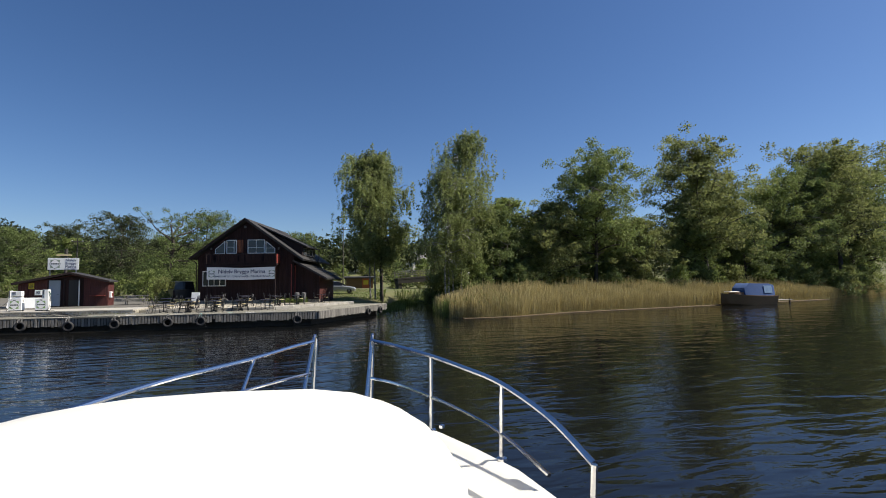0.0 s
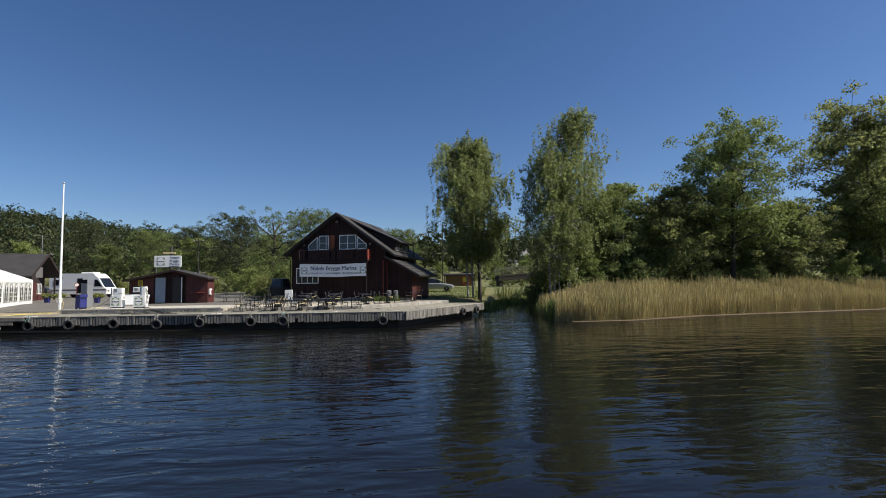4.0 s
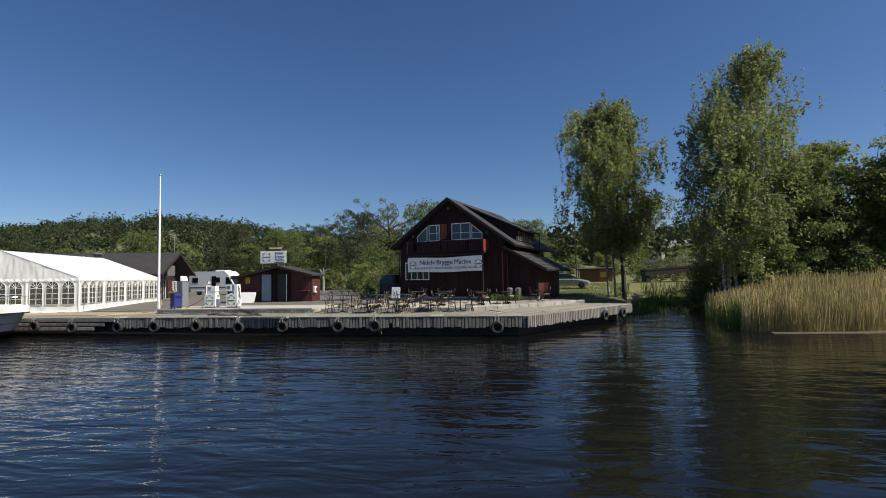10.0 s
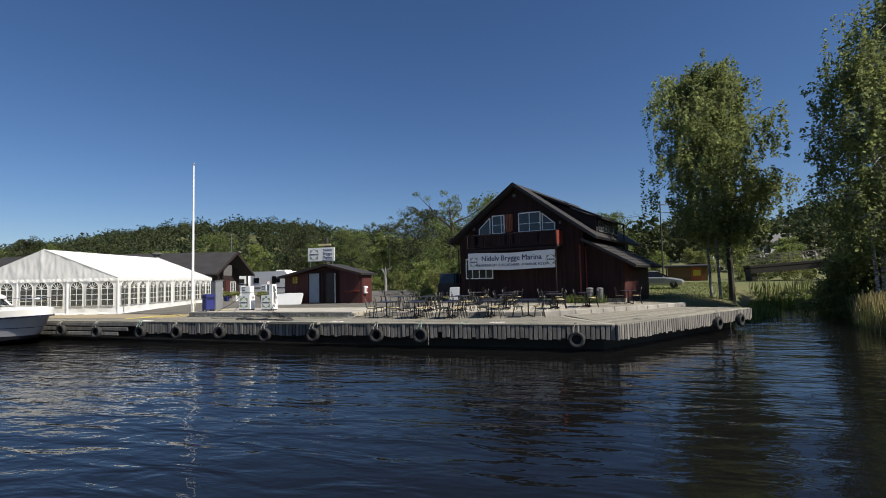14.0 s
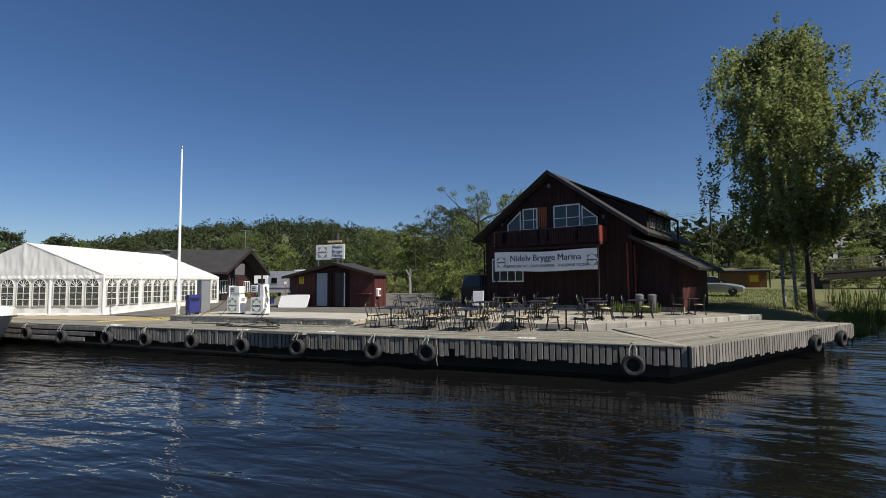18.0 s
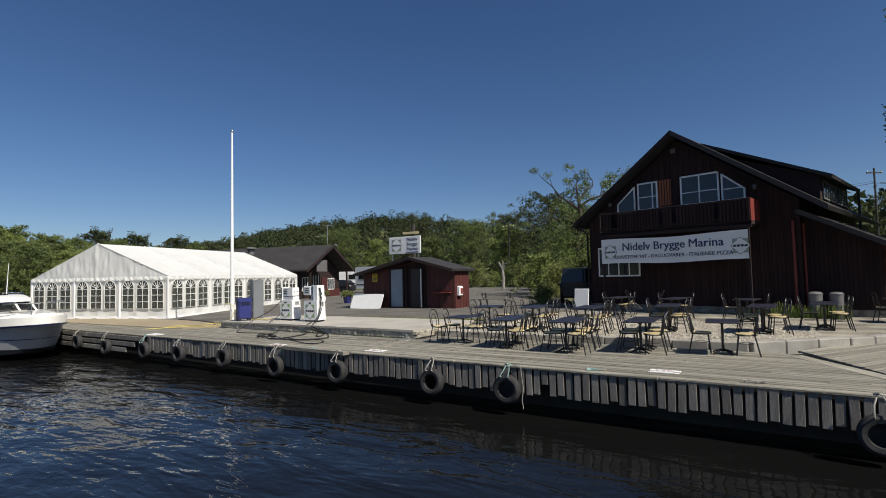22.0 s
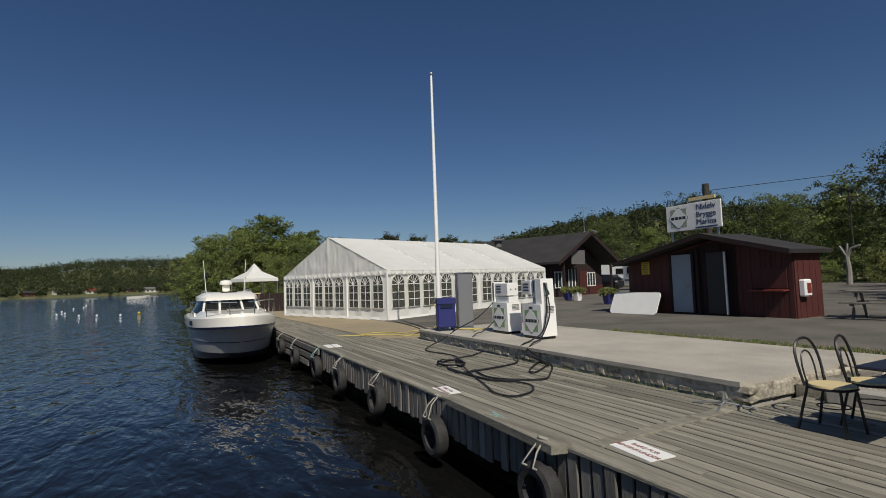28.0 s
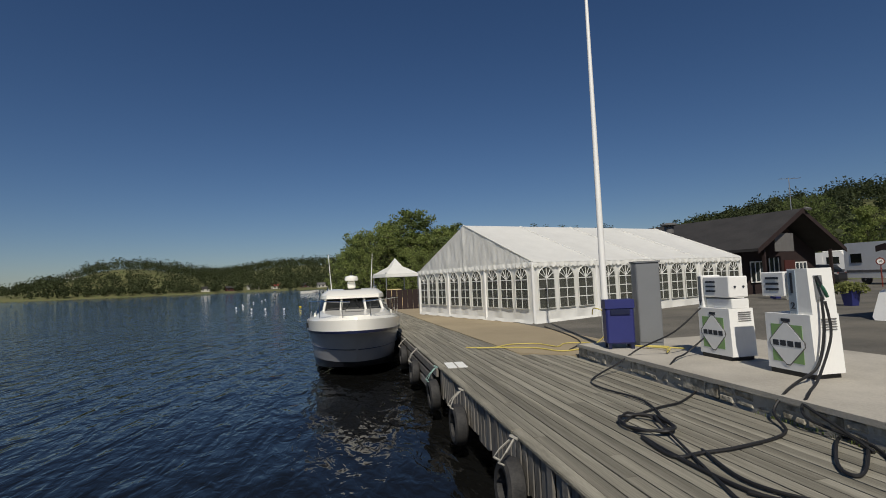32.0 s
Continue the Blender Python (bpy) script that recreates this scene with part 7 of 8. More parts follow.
part("cabin", loft([[(x, -w, 1.0), (x, -w * 0.85, z), (x, w * 0.85, z), (x, w, 1.0)] for x, w, z in ((4.1, 0.85, 1.45), (5.6, 0.7, 1.4), (6.1, 0.45, 1.2))]), "old_wood", ow)
jt = thing("jetty", "small pale timber jetty beside the old boat", "jetty", pose(79.0, 2.0, 0, 0, 0, 10))
for k in range(9):
    part("plank", Geo().box((0, -1.2 + k * 0.3, 0.35), (3.6, 0.27, 0.05)), "facing", jt)
for sx in (-1.6, 1.6):
    for sy in (-1.0, 1.0):
        part("pile", Geo().tube([(sx, sy, -1), (sx, sy, 0.5)], 0.08, 7), "timber_dark", jt)
fb = thing("open_boat", "small white open boat moored far off", "boat", pose(-186.8, -15.8, 0, 0, 0, 100))
S = hull_sections(7, 2.2, 0.8, -0.3, 0.5, 10)
part("hull", loft([[(x, 0, zk), (x, w * 0.8, zc), (x, w, z1), (x, -w, z1), (x, -w * 0.8, zc)] for x, w, z1, zc, zk in S]), "gelcoat", fb, smooth=True)
part("windscreen", Geo().box((3.6, 0, 1.1), (0.1, 1.6, 0.5), Matrix.Rotation(radians(-25), 3, "Y")), "car_glass", fb)
BUOYS = [(-48.7, -9.9), (-57.6, -18.7), (-69.2, -19.6), (-61.1, -18.3), (-83.8, -19.8), (-90.1, -19.0), (-104.3, -19.9), (-49.7, -15.7), (-47.9, -13.9), (-45.7, -11.6)]
for k, (x, y) in enumerate(BUOYS):
    by = thing("buoy", "white round mooring buoy" if k else "yellow round mooring buoy", "buoy", pose(x, y, 0.06) @ Matrix.Scale(0.68 if k else 1.0, 4), group="mooring buoys")
    part("float", Geo().lathe([(0.02, -0.16), (0.12, -0.11), (0.17, 0), (0.12, 0.11), (0.03, 0.16)], n=12), "yellow_sign" if k == 0 else "white", by, smooth=True)
    part("eye", Geo().tube([(0.04, 0, 0.15), (0.02, 0, 0.2), (-0.02, 0, 0.2), (-0.04, 0, 0.15)], 0.012, 4), "galv", by)

# white canopy on the far quay, with screens
cp = thing("canopy_tent", "white peaked canopy tent at the far end of the quay", "canopy", pose(-21.6, -1.75, 0.95, 0, 0, 15))
n = 12
vs, fs = [(0, 0, 3.5)], []
ring = []
for k in range(24):
    a = 2 * math.pi * k / 24
    c = max(abs(math.cos(a)), abs(math.sin(a)))
    for q, (rr, z) in enumerate(((0.42, 2.85), (1.3, 2.3), (1.34, 2.06))):
        vs.append((rr * math.cos(a) / c, rr * math.sin(a) / c, z))
for k in range(24):
    j = (k + 1) % 24
    fs.append((0, 1 + 3 * k, 1 + 3 * j))
    for q in range(2):
        fs.append((1 + 3 * k + q, 2 + 3 * k + q, 2 + 3 * j + q, 1 + 3 * j + q))
part("roof", Geo().add(vs, fs), "tent", cp)
for sx in (-1.26, 1.26):
    for sy in (-1.26, 1.26):
        part("leg", Geo().box((sx, sy, 1.2), (0.06, 0.06, 2.4)), "galv", cp)
sc = thing("screen_fence", "dark brown wooden screen at the far end of the quay", "fence", pose(-14.2, -1.9, 0.95, 0, 0, 80))
for k in range(9):
    part("board", Geo().box((-1.3 + k * 0.32, 0, 0.6), (0.3, 0.03, 1.2)), "brown_plain", sc)
ct = thing("storage_crates", "stack of pale wooden crates under the canopy", "crates", pose(-20.2, -2.2, 0.95, 0, 0, 12))
for x, z in ((0, 0.3), (0.9, 0.3), (0.4, 0.9)):
    part("crate", Geo().box((x, 0, z), (0.85, 0.8, 0.58), ch=0.02), "seat_wood", ct)

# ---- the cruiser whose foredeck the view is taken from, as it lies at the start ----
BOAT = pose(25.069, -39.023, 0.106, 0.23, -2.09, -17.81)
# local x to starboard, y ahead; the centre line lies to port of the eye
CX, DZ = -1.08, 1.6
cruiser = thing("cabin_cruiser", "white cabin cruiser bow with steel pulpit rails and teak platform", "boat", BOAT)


def half_width(y):
    pts = [(-3.6, 1.45), (-2.0, 1.55), (0.5, 1.58), (0.7, 1.55), (1.0, 1.50), (1.6, 1.34), (2.0, 1.14), (2.37, 0.93), (2.6, 0.79), (2.9, 0.57), (3.1, 0.36), (3.22, 0.18), (3.28, 0.03)]
    return float(np.interp(y, [p[0] for p in pts], [p[1] for p in pts]))


ys = [-3.6, -2.0, -0.5, 0.78, 1.2, 1.7, 2.1, 2.45, 2.7, 2.9, 3.05, 3.16, 3.23, 3.28]
secs = []
for y in ys:
    w = half_width(y)
    a = max(0, (y - 1.5) / 1.78)
    secs.append([(CX, y - 0.9 * a, -0.4 + 0.7 * a), (CX + w * 0.8, y - 0.45 * a, 0.35 + 0.3 * a), (CX + w, y, DZ - 0.03), (CX - w, y, DZ - 0.03), (CX - w * 0.8, y - 0.45 * a, 0.35 + 0.3 * a)])
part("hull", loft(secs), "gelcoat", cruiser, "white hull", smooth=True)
secs = []
for y in ys:
    w = half_width(y)
    secs.append([(CX - w - 0.02, y, DZ - 0.07), (CX - w, y, DZ + 0.015), (CX - max(w - 0.07, 0.01), y - 0.02, DZ + 0.02), (CX - max(w - 0.1, 0.005), y - 0.03, DZ), (CX + max(w - 0.1, 0.005), y - 0.03, DZ), (CX + max(w - 0.07, 0.01), y - 0.02, DZ + 0.02), (CX + w, y, DZ + 0.015), (CX + w + 0.02, y, DZ - 0.07)])
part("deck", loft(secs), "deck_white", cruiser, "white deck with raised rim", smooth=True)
# domed coachroof
secs = []
for y, wr, top in ((-3.2, 0.9, 1.66), (-3.1, 1.0, 1.8), (-2.8, 1.1, 1.88), (-1.5, 1.18, 1.95), (0.0, 1.22, 2.08), (0.55, 1.24, 2.19), (0.86, 1.25, 2.23), (1.2, 1.16, 2.22), (1.5, 1.03, 2.18), (1.75, 0.87, 2.12), (1.95, 0.68, 2.02), (2.1, 0.48, 1.92), (2.2, 0.22, 1.78)):
    row = []
    for k in range(13):
        a = math.pi * k / 12
        c, s_ = math.cos(a), math.sin(a)
        row.append((CX - 0.28 - wr * (abs(c) ** 0.6) * (1 if c > 0 else -1), y, DZ + (top - DZ) * (s_ ** 0.5)))
    secs.append(row)
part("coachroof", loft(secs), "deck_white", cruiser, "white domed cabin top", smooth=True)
for y, x in ((1.42, 0.60), (1.05, 0.86)):
    part("stud", Geo().lathe([(0.012, 0), (0.012, 0.012), (0.004, 0.016)], (CX + x, y, 2.06), 8), "steel", cruiser)
# teak bow platform
part("platform_edge", Geo().prism([(CX - 0.22, 3.15), (CX + 0.30, 3.05), (CX + 0.20, 3.80), (CX + 0.10, 3.88), (CX - 0.06, 3.90), (CX - 0.16, 3.82)], DZ - 0.05, DZ - 0.005), "gelcoat", cruiser, "white platform edge")
tp = part("platform", Geo().prism([(CX - 0.20, 3.18), (CX + 0.28, 3.08), (CX + 0.18, 3.78), (CX + 0.09, 3.86), (CX - 0.05, 3.88), (CX - 0.14, 3.80)], DZ - 0.005, DZ + 0.012), "teak", cruiser, "slatted teak platform")
for k in range(5):
    part("seam", Geo().box((CX - 0.115 + k * 0.075, 3.46, DZ + 0.0125), (0.012, 0.62, 0.003)), "black", tp)


def rails(side, top, mid, hoop, posts):
    """One side of the raked pulpit: gate hoop, top rail, middle rail, stanchions."""
    r = part("top_rail", Geo().tube(spline(top, 6), 0.0165, 8), "steel", cruiser, "polished top rail", smooth=True)
    part("middle_rail", Geo().tube(spline(mid, 6), 0.0125, 7), "steel", r, smooth=True)
    part("gate_hoop", Geo().tube(spline(hoop, 5), 0.0175, 8), "steel", cruiser, "polished gate hoop", smooth=True)
    for x, y in (hoop[0][:2], hoop[-1][:2]):
        part("base", Geo().lathe([(0.035, 0), (0.035, 0.012), (0.02, 0.02)], (x, y, DZ + 0.012), 10), "steel", cruiser, smooth=True)
    for a, b in posts:
        st = part("stanchion", Geo().tube([a, b], 0.0145, 7), "steel", cruiser, smooth=True)
        part("foot", Geo().lathe([(0.035, 0), (0.035, 0.012), (0.02, 0.02)], (b[0], b[1], DZ + 0.015), 10), "steel", st, smooth=True)


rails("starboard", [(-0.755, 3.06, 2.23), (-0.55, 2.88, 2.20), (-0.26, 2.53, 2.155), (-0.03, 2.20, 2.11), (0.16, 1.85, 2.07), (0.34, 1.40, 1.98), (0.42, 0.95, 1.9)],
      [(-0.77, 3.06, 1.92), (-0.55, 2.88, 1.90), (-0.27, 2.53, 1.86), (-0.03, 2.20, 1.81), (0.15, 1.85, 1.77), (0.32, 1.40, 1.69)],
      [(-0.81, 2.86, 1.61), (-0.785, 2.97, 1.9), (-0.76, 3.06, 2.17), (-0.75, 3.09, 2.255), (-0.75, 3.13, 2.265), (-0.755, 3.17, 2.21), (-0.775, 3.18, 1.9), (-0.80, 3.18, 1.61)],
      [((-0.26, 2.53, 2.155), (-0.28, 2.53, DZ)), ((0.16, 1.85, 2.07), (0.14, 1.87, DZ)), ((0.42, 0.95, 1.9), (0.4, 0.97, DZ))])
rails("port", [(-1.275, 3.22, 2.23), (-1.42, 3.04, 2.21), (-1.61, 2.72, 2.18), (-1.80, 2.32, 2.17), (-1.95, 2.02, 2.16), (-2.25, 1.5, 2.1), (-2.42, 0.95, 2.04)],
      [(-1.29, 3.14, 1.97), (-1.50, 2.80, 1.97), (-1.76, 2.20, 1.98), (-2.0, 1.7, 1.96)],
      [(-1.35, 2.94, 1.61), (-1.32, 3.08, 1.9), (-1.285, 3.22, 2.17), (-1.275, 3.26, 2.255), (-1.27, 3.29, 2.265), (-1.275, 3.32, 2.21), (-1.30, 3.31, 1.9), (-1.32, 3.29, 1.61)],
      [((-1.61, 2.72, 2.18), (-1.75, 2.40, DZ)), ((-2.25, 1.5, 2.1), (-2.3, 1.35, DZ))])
for sg in (-1, 1):
    cl = part("cleat", Geo().tube([(CX + 0.57 * sg, 2.86, DZ + 0.06), (CX + 0.67 * sg, 2.70, DZ + 0.06)], 0.014, 6), "steel", cruiser, "mooring cleat", smooth=True)
    for q in (0.3, 0.7):
        part("leg", Geo().tube([(CX + (0.57 + 0.1 * q) * sg, 2.86 - 0.16 * q, DZ + 0.06), (CX + (0.57 + 0.1 * q) * sg, 2.86 - 0.16 * q, DZ)], 0.014, 6), "black", cl)
for x, y in ((-0.34, 2.95), (-0.16, 3.10), (0.36, 2.86), (0.28, 3.0)):
    part("chock", Geo().box((CX + x, y, DZ + 0.03), (0.05, 0.04, 0.03), ch=0.008), "black", cruiser, "small black fitting")
part("hatch", Geo().box((CX + 0.02, 2.86, DZ + 0.004), (0.44, 0.3, 0.008), ch=0.003), "deck_white", cruiser, "flush anchor locker lid")

# ---- beyond the house: shed, poles, wires, footbridge, houses ----
sh = thing("garden_shed", "low brown shed with a flat dark roof on the green", "shed", pose(39.1, 43.4, ground_z(39.1, 43.4) - 0.1, 0, 0, -8))
part("wall", Geo().box((0, 0, 0.95), (4.3, 3.0, 1.8)), "old_wood", sh)
part("roof", Geo().box((0, 0, 1.9), (5.0, 3.8, 0.2), Matrix.Rotation(radians(3), 3, "X")), "roof", sh)
dd = part("door", Geo().box((1.0, -1.52, 0.9), (1.2, 0.05, 1.6)), "orange", sh, "orange painted door")
part("notice", Geo().box((1.0, -1.56, 1.05), (0.8, 0.02, 0.7)), "yellow_sign", dd)
for x in (-2.3, 2.4):
    part("post", Geo().box((x, -1.7, 0.95), (0.12, 0.12, 1.9)), "brown_plain", sh)
for x, y, h in ((37.7, 52.2, 10.5), (11.0, 47.0, 9.5), (-3.0, 52.0, 9.0), (61, 75, 11)):
    z = ground_z(x, y)
    po = thing("power_pole", "tall dark wooden power pole with crossarm", "power pole", pose(x, y, z, 0, 0, 30), "power poles")
    part("post", Geo().tube([(0, 0, 0), (0, 0, h)], 0.11, 8, 0.08), "timber_dark", po, smooth=True)
    part("crossarm", Geo().box((0, 0, h - 0.5), (1.6, 0.1, 0.12)), "timber_dark", po)
    for sx in (-0.7, 0, 0.7):
        part("insulator", Geo().lathe([(0.05, 0), (0.06, 0.1), (0.03, 0.18)], (sx, 0, h - 0.44), 8), "white", po)


def wire(a, b, sag, r=0.016):
    a, b = Vector(a), Vector(b)
    w = thing("overhead_wire", "thin dark overhead wire", "wire", group="overhead wires")
    part("cable", Geo().tube([a.lerp(b, k / 12) - Vector((0, 0, sag * 4 * (k / 12) * (1 - k / 12))) for k in range(13)], r, 4), "black", w)


wire((9.15, 8.6, 5.5), (37.7, 52.2, 11.6), 0.5, 0.014)
wire((37.7, 52.2, 11.4), (11.0, 47.0, 10.1), 0.8, 0.025)
wire((37.4, 52.0, 11.4), (61, 75, 14), 0.8, 0.025)
wire((38.2, 52.4, 11.4), (61.5, 75, 14), 0.9, 0.025)
wire((11.0, 47.0, 10.1), (-3.0, 52.0, 9.6), 0.5, 0.025)

br = thing("footbridge", "dark footbridge with pale railings over the creek", "bridge", Matrix.Translation((51.3, 33.4, 3.8)) @ Matrix.Rotation(radians(-4), 4, "Y"))
part("deck", Geo().box((0, 0, 0), (17, 2.2, 0.22)), "timber_dark", br)
part("beam", Geo().box((0, -0.95, -0.36), (17, 0.25, 0.62)), "timber_dark", br)
part("beam", Geo().box((0, 0.95, -0.36), (17, 0.25, 0.62)), "timber_dark", br)
for sy in (-1.05, 1.05):
    for z in (0.5, 0.8, 1.08):
        part("rail", Geo().box((0, sy, z), (17, 0.05, 0.07)), "facing", br)
    for k in range(16):
        part("post", Geo().box((-8.4 + k * 1.12, sy, 0.58), (0.07, 0.07, 1.1)), "facing", br)
for sx in (-8.2, 8.2):
    part("abutment", Geo().box((sx, 0, -2.2), (0.5, 2.0, 4.0)), "timber_dark", br)

def far_house(x, y, turn, w, d, h, wall_mat, roof_mat, label):
    z = ground_z(x, y) - 0.3
    ob = thing("far_house", label, "house", pose(x, y, z, 0, 0, turn), "houses in the distance")
    part("wall", Geo().prism([(-w / 2, 0), (w / 2, 0), (w / 2, h), (0, h + w * 0.28), (-w / 2, h)], -d / 2, d / 2, Matrix.Rotation(radians(90), 4, "Z") @ UPRIGHT), wall_mat, ob)
    for sg in (-1, 1):
        vs = [(-d / 2 - 0.4, 0, h + w * 0.28 + 0.05), (d / 2 + 0.4, 0, h + w * 0.28 + 0.05), (d / 2 + 0.4, sg * (w / 2 + 0.5), h - 0.25), (-d / 2 - 0.4, sg * (w / 2 + 0.5), h - 0.25)]
        vs += [(a, b, c + 0.18) for a, b, c in vs]
        fs = [(3, 2, 1, 0), (4, 5, 6, 7), (0, 1, 5, 4), (1, 2, 6, 5), (2, 3, 7, 6), (3, 0, 4, 7)]
        part("roof", Geo().add(vs, fs if sg > 0 else [f[::-1] for f in fs]), roof_mat, ob)
    for k in range(max(2, int(d / 3))):
        xw = -d / 2 + d * (k + 0.5) / max(2, int(d / 3))
        for sg in (-1, 1):
            wn_ = part("window", Geo().box((xw, sg * (w / 2 + 0.02), h * 0.55), (1.3, 0.06, 1.2)), "glass", ob)
            part("frame", Geo().box((xw, sg * (w / 2 + 0.03), h * 0.55 - 0.62), (1.4, 0.08, 0.1)), "white", wn_)
    return ob


far_house(74, 118, 10, 8, 13, 4.6, "house_far", "fascia", "pale two-storey house on the wooded slope")
far_house(57, 132, -14, 8, 11, 4.4, "white", "roof", "white house among trees on the slope")
far_house(-436, -101, 80, 5, 7, 2.8, "house_far", "roof", "pale house by the far shore")
far_house(-428, -81, 117, 5, 8, 2.8, "red", "roof", "red boathouse on the far shore")
far_house(-452, -67, 114, 5, 9, 2.8, "house_far", "roof", "pale house above the far shore")
far_house(-446, -47, 111, 5, 7, 2.8, "house_far", "red_plain", "pale house with red roof on the far shore")
far_house(-450, -23, 108, 5, 8, 2.8, "red", "roof", "red house on the far shore")
far_house(-420, -8, 105, 5, 9, 2.8, "house_far", "fascia", "pale house near the far water edge")
far_house(-560, -250, 102, 8, 11, 4.4, "white", "fascia", "pale farm building on the far shore")

# tall bare-topped tree beside the house
snag = thing("old_tree", "gnarled tree with bare upper limbs beside the house", "tree", at_ground(14.2, 24.5, 0.0, 0.95))
rng = random.Random(31)
wood = Geo()
trunk = [(0, 0, 0), (0.1, 0, 2.2), (-0.1, 0.1, 4.4), (0.25, 0, 6.4), (0.1, 0.1, 8.0)]
wood.tube(spline(trunk, 4), 0.3, 8, 0.12)
tips = []
for k, (az, el, ln, z) in enumerate(((2.9, 0.75, 4.6, 7.2), (0.3, 0.55, 3.6, 7.4), (2.2, 0.35, 3.0, 6.2), (0.9, 0.9, 2.6, 7.8), (-0.5, 0.3, 3.2, 6.0), (3.4, 0.15, 2.8, 5.2), (4.6, 0.4, 2.6, 5.6), (1.6, 1.1, 2.4, 8.0), (0.0, 0.1, 3.2, 4.6))):
    d = Vector((math.cos(az) * math.cos(el), math.sin(az) * math.cos(el), math.sin(el)))
    pts = [Vector((0.1, 0, z)) + d * ln * q + Vector((rng.uniform(-0.25, 0.25), rng.uniform(-0.25, 0.25), rng.uniform(-0.2, 0.2))) * (q > 0) for q in (0, 0.25, 0.5, 0.75, 1)]
    wood.tube(spline(pts, 3), 0.12, 6, 0.025)
    for q in range(5):
        b = pts[1 + q % 4]
        e = b + Vector((rng.uniform(-1, 1), rng.uniform(-1, 1), rng.uniform(0.0, 1.1)))
        wood.tube([b, b.lerp(e, 0.5) + Vector((0, 0, 0.12)), e], 0.035, 4, 0.01)
        tips.append(tuple(e))
part("trunk", wood, "bark", snag, smooth=True)
rg = np.random.default_rng(5)
low = rg.normal(size=(110, 3)) * np.array([2.4, 2.4, 1.5]) + np.array([0.2, 0, 3.4])
V, Q = leaf_cloud(rg, low, np.full(110, 0.85), 15000, 0.08)
V2, Q2 = leaf_cloud(rg, np.array(tips), np.full(len(tips), 0.5), 4600, 0.075)
V, Q = np.r_[V, V2], np.r_[Q, Q2 + len(V)]
o = new("crown", quick_mesh("crown", V, Q, "leaf_dark"))
o.parent = snag

dt = thing("dead_tree", "pale bare forked trunk standing among shrubs", "tree", pose(1.4, 39.2, ground_z(1.4, 39.2) - 0.1) @ Matrix.Scale(1.0, 4))
part("trunk", Geo().tube([(0, 0, 0), (0.05, 0, 1.4), (-0.05, 0, 2.6)], 0.22, 8, 0.16).tube([(0, 0, 2.4), (-0.5, 0, 3.3)], 0.15, 6, 0.1).tube([(0, 0, 2.4), (0.3, 0, 3.1), (0.9, 0, 3.3)], 0.14, 6, 0.09).tube([(-0.05, 0, 2.5), (0.05, 0, 3.5)], 0.12, 6, 0.08), "rock", dt, smooth=True)

# ---- quay boards and planks ----
FACE_H = (0.47, 0.50, 0.53)
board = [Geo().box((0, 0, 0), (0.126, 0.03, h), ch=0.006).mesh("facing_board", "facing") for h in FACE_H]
rng = random.Random(9)
u = 6.9
while u < 27.75:
    k = rng.randrange(3)
    p = on_quay(u, 0.02 + rng.uniform(-0.012, 0.012))
    short = rng.uniform(0.45, 0.7) if rng.random() < 0.03 else 1.0
    o = part("facing_board", board[k], None, quay)
    o.matrix_basis = Matrix.Translation((p.x, p.y, DECK - 0.02 - short * FACE_H[k] / 2)) @ Matrix.Rotation(QA, 4, "Z") @ Matrix.Rotation(radians(rng.uniform(-1.8, 1.8)), 4, "Y") @ Matrix.Diagonal((1, 1, short, 1))
    u += 0.163
s = 0.1
while s < (QEND - KINK).length:
    k = rng.randrange(3)
    p = KINK + AD * s
    o = part("facing_board", board[k], None, quay)
    o.matrix_basis = Matrix.Translation((p.x, p.y, DECK - 0.02 - FACE_H[k] / 2)) @ Matrix.Rotation(AA, 4, "Z") @ Matrix.Rotation(radians(rng.uniform(-1.8, 1.8)), 4, "Y")
    s += 0.163
for k in range(4):
    a = QA + (AA - QA) * (k + 0.5) / 4
    p = KINK + Vector((math.sin(a), -math.cos(a), 0)) * 0.03
    o = part("facing_board", board[k % 3], None, quay)
    o.matrix_basis = Matrix.Translation((p.x, p.y, DECK - 0.26)) @ Matrix.Rotation(a, 4, "Z")
for k in range(12):
    p = QEND + Vector((-0.7, 0.95, 0)).normalized() * (0.1 + 0.163 * k)
    o = part("facing_board", board[k % 3], None, quay)
    o.matrix_basis = Matrix.Translation((p.x, p.y, DECK - 0.25)) @ Matrix.Rotation(math.atan2(0.95, -0.7), 4, "Z")
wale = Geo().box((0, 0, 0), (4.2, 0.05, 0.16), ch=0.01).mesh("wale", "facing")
for r in range(3):
    for k in range(9):
        p = on_quay(6.7 - 2.1 - k * 4.22 - r * 0.6, -0.02)
        o = part("wale", wale, None, quay)
        o.matrix_basis = Matrix.Translation((p.x, p.y, DECK - 0.13 - r * 0.22)) @ Matrix.Rotation(QA, 4, "Z")
kerb = Geo().box((0, 0, 0), (4.1, 0.14, 0.05), ch=0.012).mesh("edge_plank", "plank")
for k in range(14):
    p = on_quay(27.6 - 2.05 - k * 4.12, 0.06)
    o = part("edge_plank", kerb, None, quay)
    o.matrix_basis = Matrix.Translation((p.x, p.y, DECK - 0.012)) @ Matrix.Rotation(QA, 4, "Z")

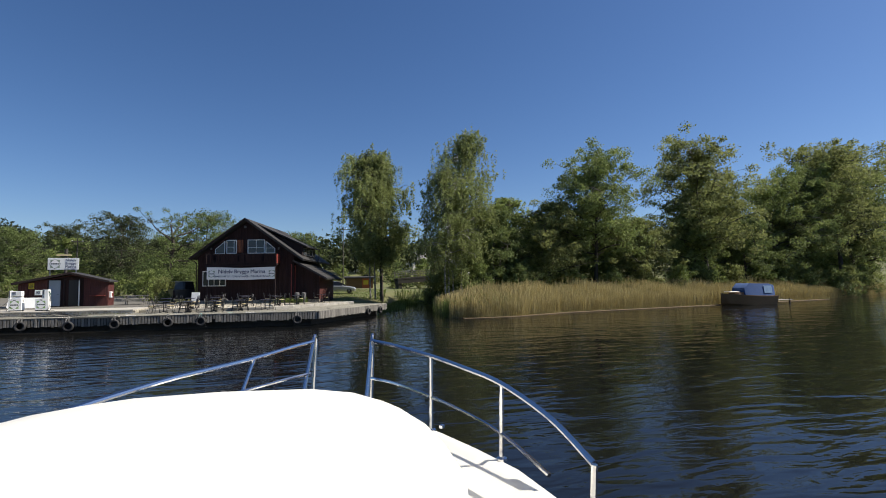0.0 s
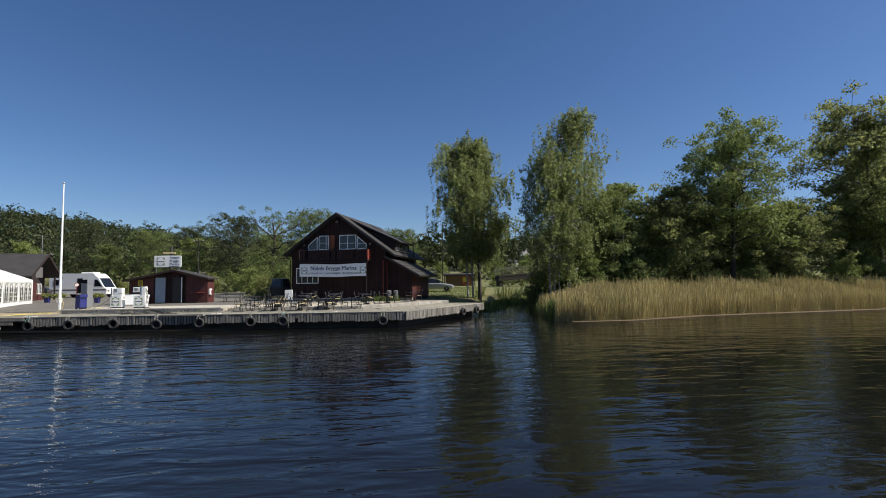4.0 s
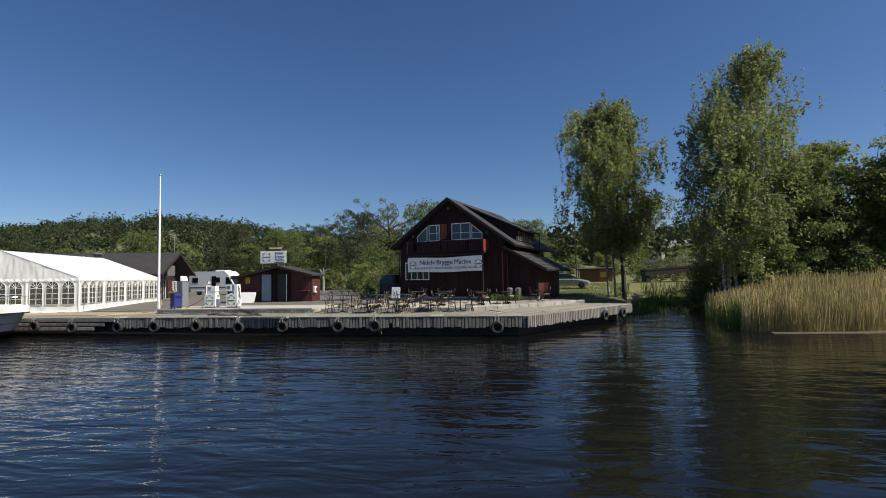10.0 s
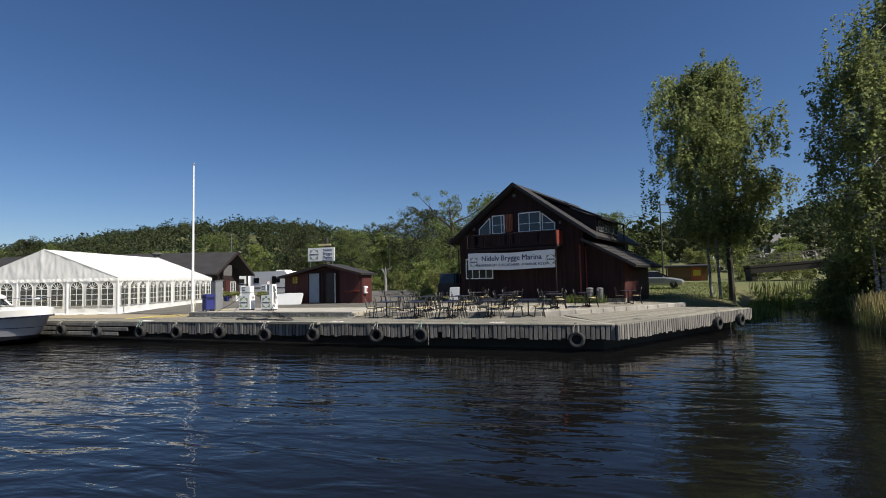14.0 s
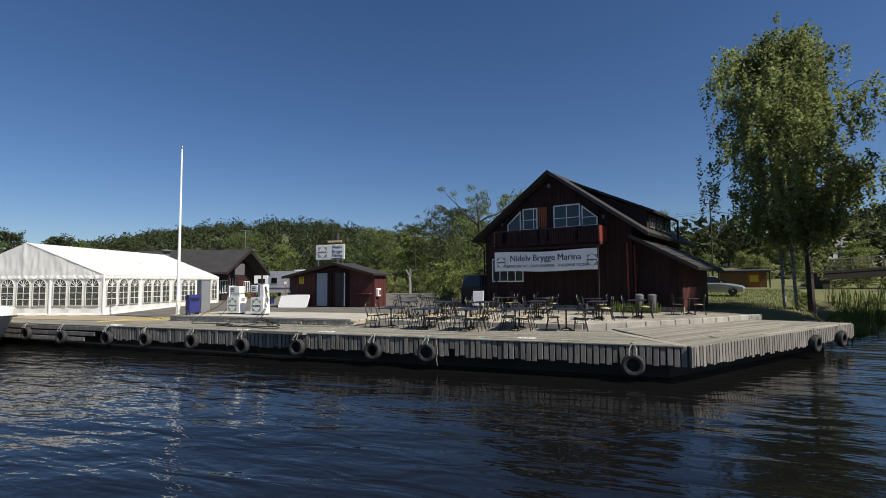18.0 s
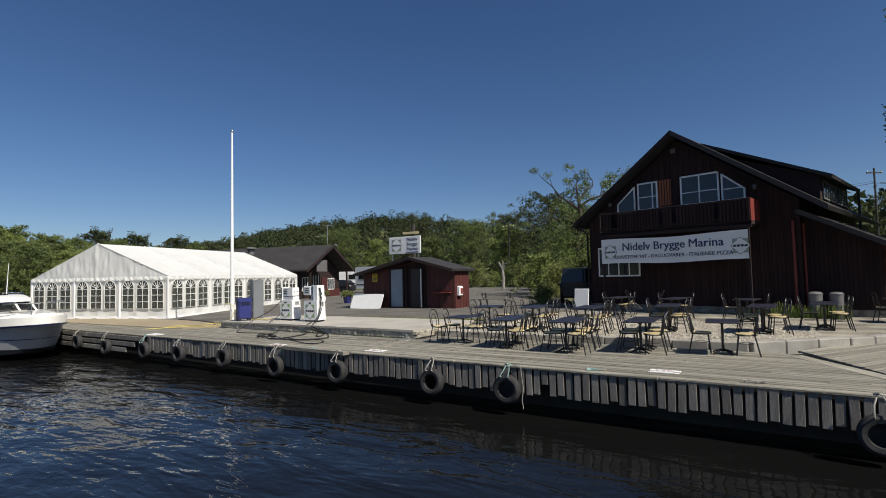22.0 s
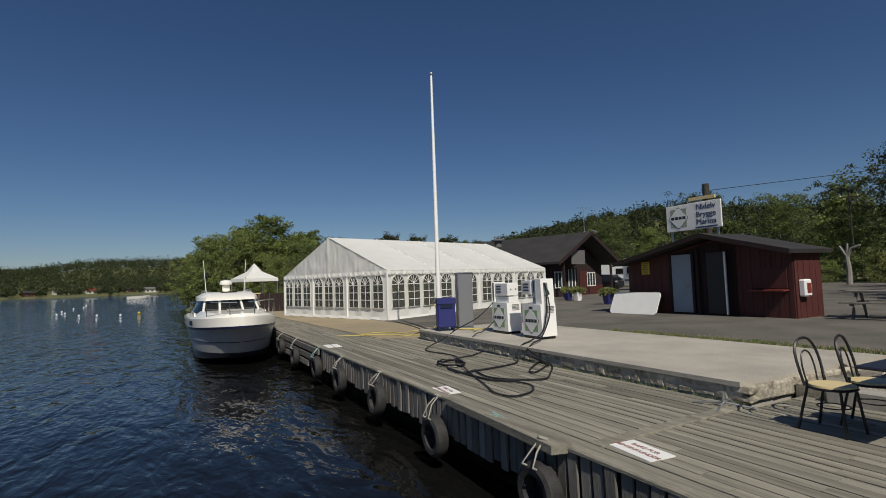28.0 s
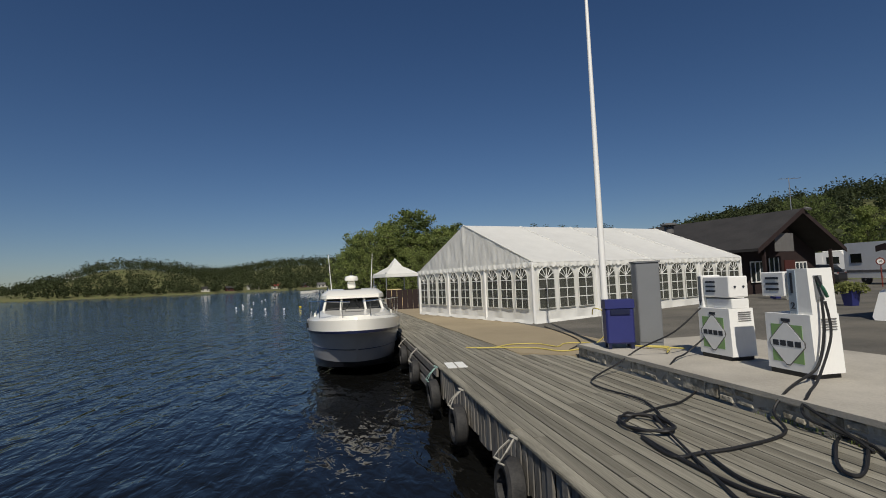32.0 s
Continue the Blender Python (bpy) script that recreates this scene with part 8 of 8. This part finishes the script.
unit = Geo().box((0.5, 0, 0), (1.0, 0.131, 0.04)).mesh("plank", "plank")
rows = []
for r in range(25):
    v = 0.205 + r * 0.1475
    if v > 3.95:
        break
    u0, u1 = (-32.0 if v < 1.85 else 6.1), 27.65 - v * 0.57
    if v > 2.85:
        u0 = 16.45
    u = u0 + rng.uniform(-3, 0)
    while u < u1:
        ln = rng.choice((3.6, 4.2, 4.8))
        a, b = max(u, u0), min(u + ln, u1)
        if b - a > 0.25:
            rows.append((v, a, b))
        u += ln
rows.sort(key=lambda q: -(q[2] > 2))
far_planks = Geo()
count = 0
for v, a, b in rows:
    p = on_quay(a, v, DECK - 0.02 + rng.uniform(-0.003, 0.003))
    if b > 1.0 and count < 225:
        o = part("plank", unit, None, quay)
        o.matrix_basis = Matrix.Translation(p) @ Matrix.Rotation(QA, 4, "Z") @ Matrix.Diagonal((b - a - 0.006, 1, 1, 1))
        count += 1
    else:
        c = on_quay((a + b) / 2, v, DECK - 0.02)
        far_planks.box(c, (b - a - 0.006, 0.138, 0.04), Matrix.Rotation(QA, 3, "Z"))
# a cross board and a worn edge beam where two lengths of the quay meet
part("seam_plank", Geo().box((16.41, -3.86, DECK + 0.002), (0.16, 2.42, 0.03), ch=0.006), "plank", quay, "worn cross board")
part("edge_beam", Geo().prism([(13.9, -5.30), (14.6, -5.36), (15.6, -5.44), (16.25, -5.50), (16.32, -5.30), (15.9, -5.16), (13.9, -5.12)], DECK - 0.05, DECK + 0.035), "plank", quay, "worn split edge beam")
p0, p1 = on_quay(27.62, 0.1), on_quay(27.65 - 3.6 * 0.57, 3.6)
d = p1 - p0
o = part("seam_plank", Geo().box((0, 0, 0), (d.length, 0.30, 0.03)), "plank", quay)
o.matrix_basis = Matrix.Translation(((p0.x + p1.x) / 2, (p0.y + p1.y) / 2, DECK - 0.009)) @ Matrix.Rotation(math.atan2(d.y, d.x), 4, "Z")
# planks of the slanting end run along its edge
for r in range(29):
    v = 0.1 + r * 0.1475
    s0 = v * 0.60 - 0.02
    s1 = (QEND - KINK).length - v * 0.25
    if v > 4.15:
        break
    s = s0
    while s < s1:
        e = min(s + rng.choice((3.6, 4.4)), s1)
        p = KINK + AD * s + AN * v
        if count < 300:
            o = part("plank", unit, None, quay)
            o.matrix_basis = Matrix.Translation((p.x, p.y, DECK - 0.02 + rng.uniform(-0.003, 0.003))) @ Matrix.Rotation(AA, 4, "Z") @ Matrix.Diagonal((e - s - 0.006, 1, 1, 1))
            count += 1
        else:
            c = KINK + AD * ((s + e) / 2) + AN * v
            far_planks.box((c.x, c.y, DECK - 0.02), (e - s - 0.006, 0.138, 0.04), Matrix.Rotation(AA, 3, "Z"))
        s = e
tagged(part("far_planks", far_planks, "plank", quay), kind="stuff")
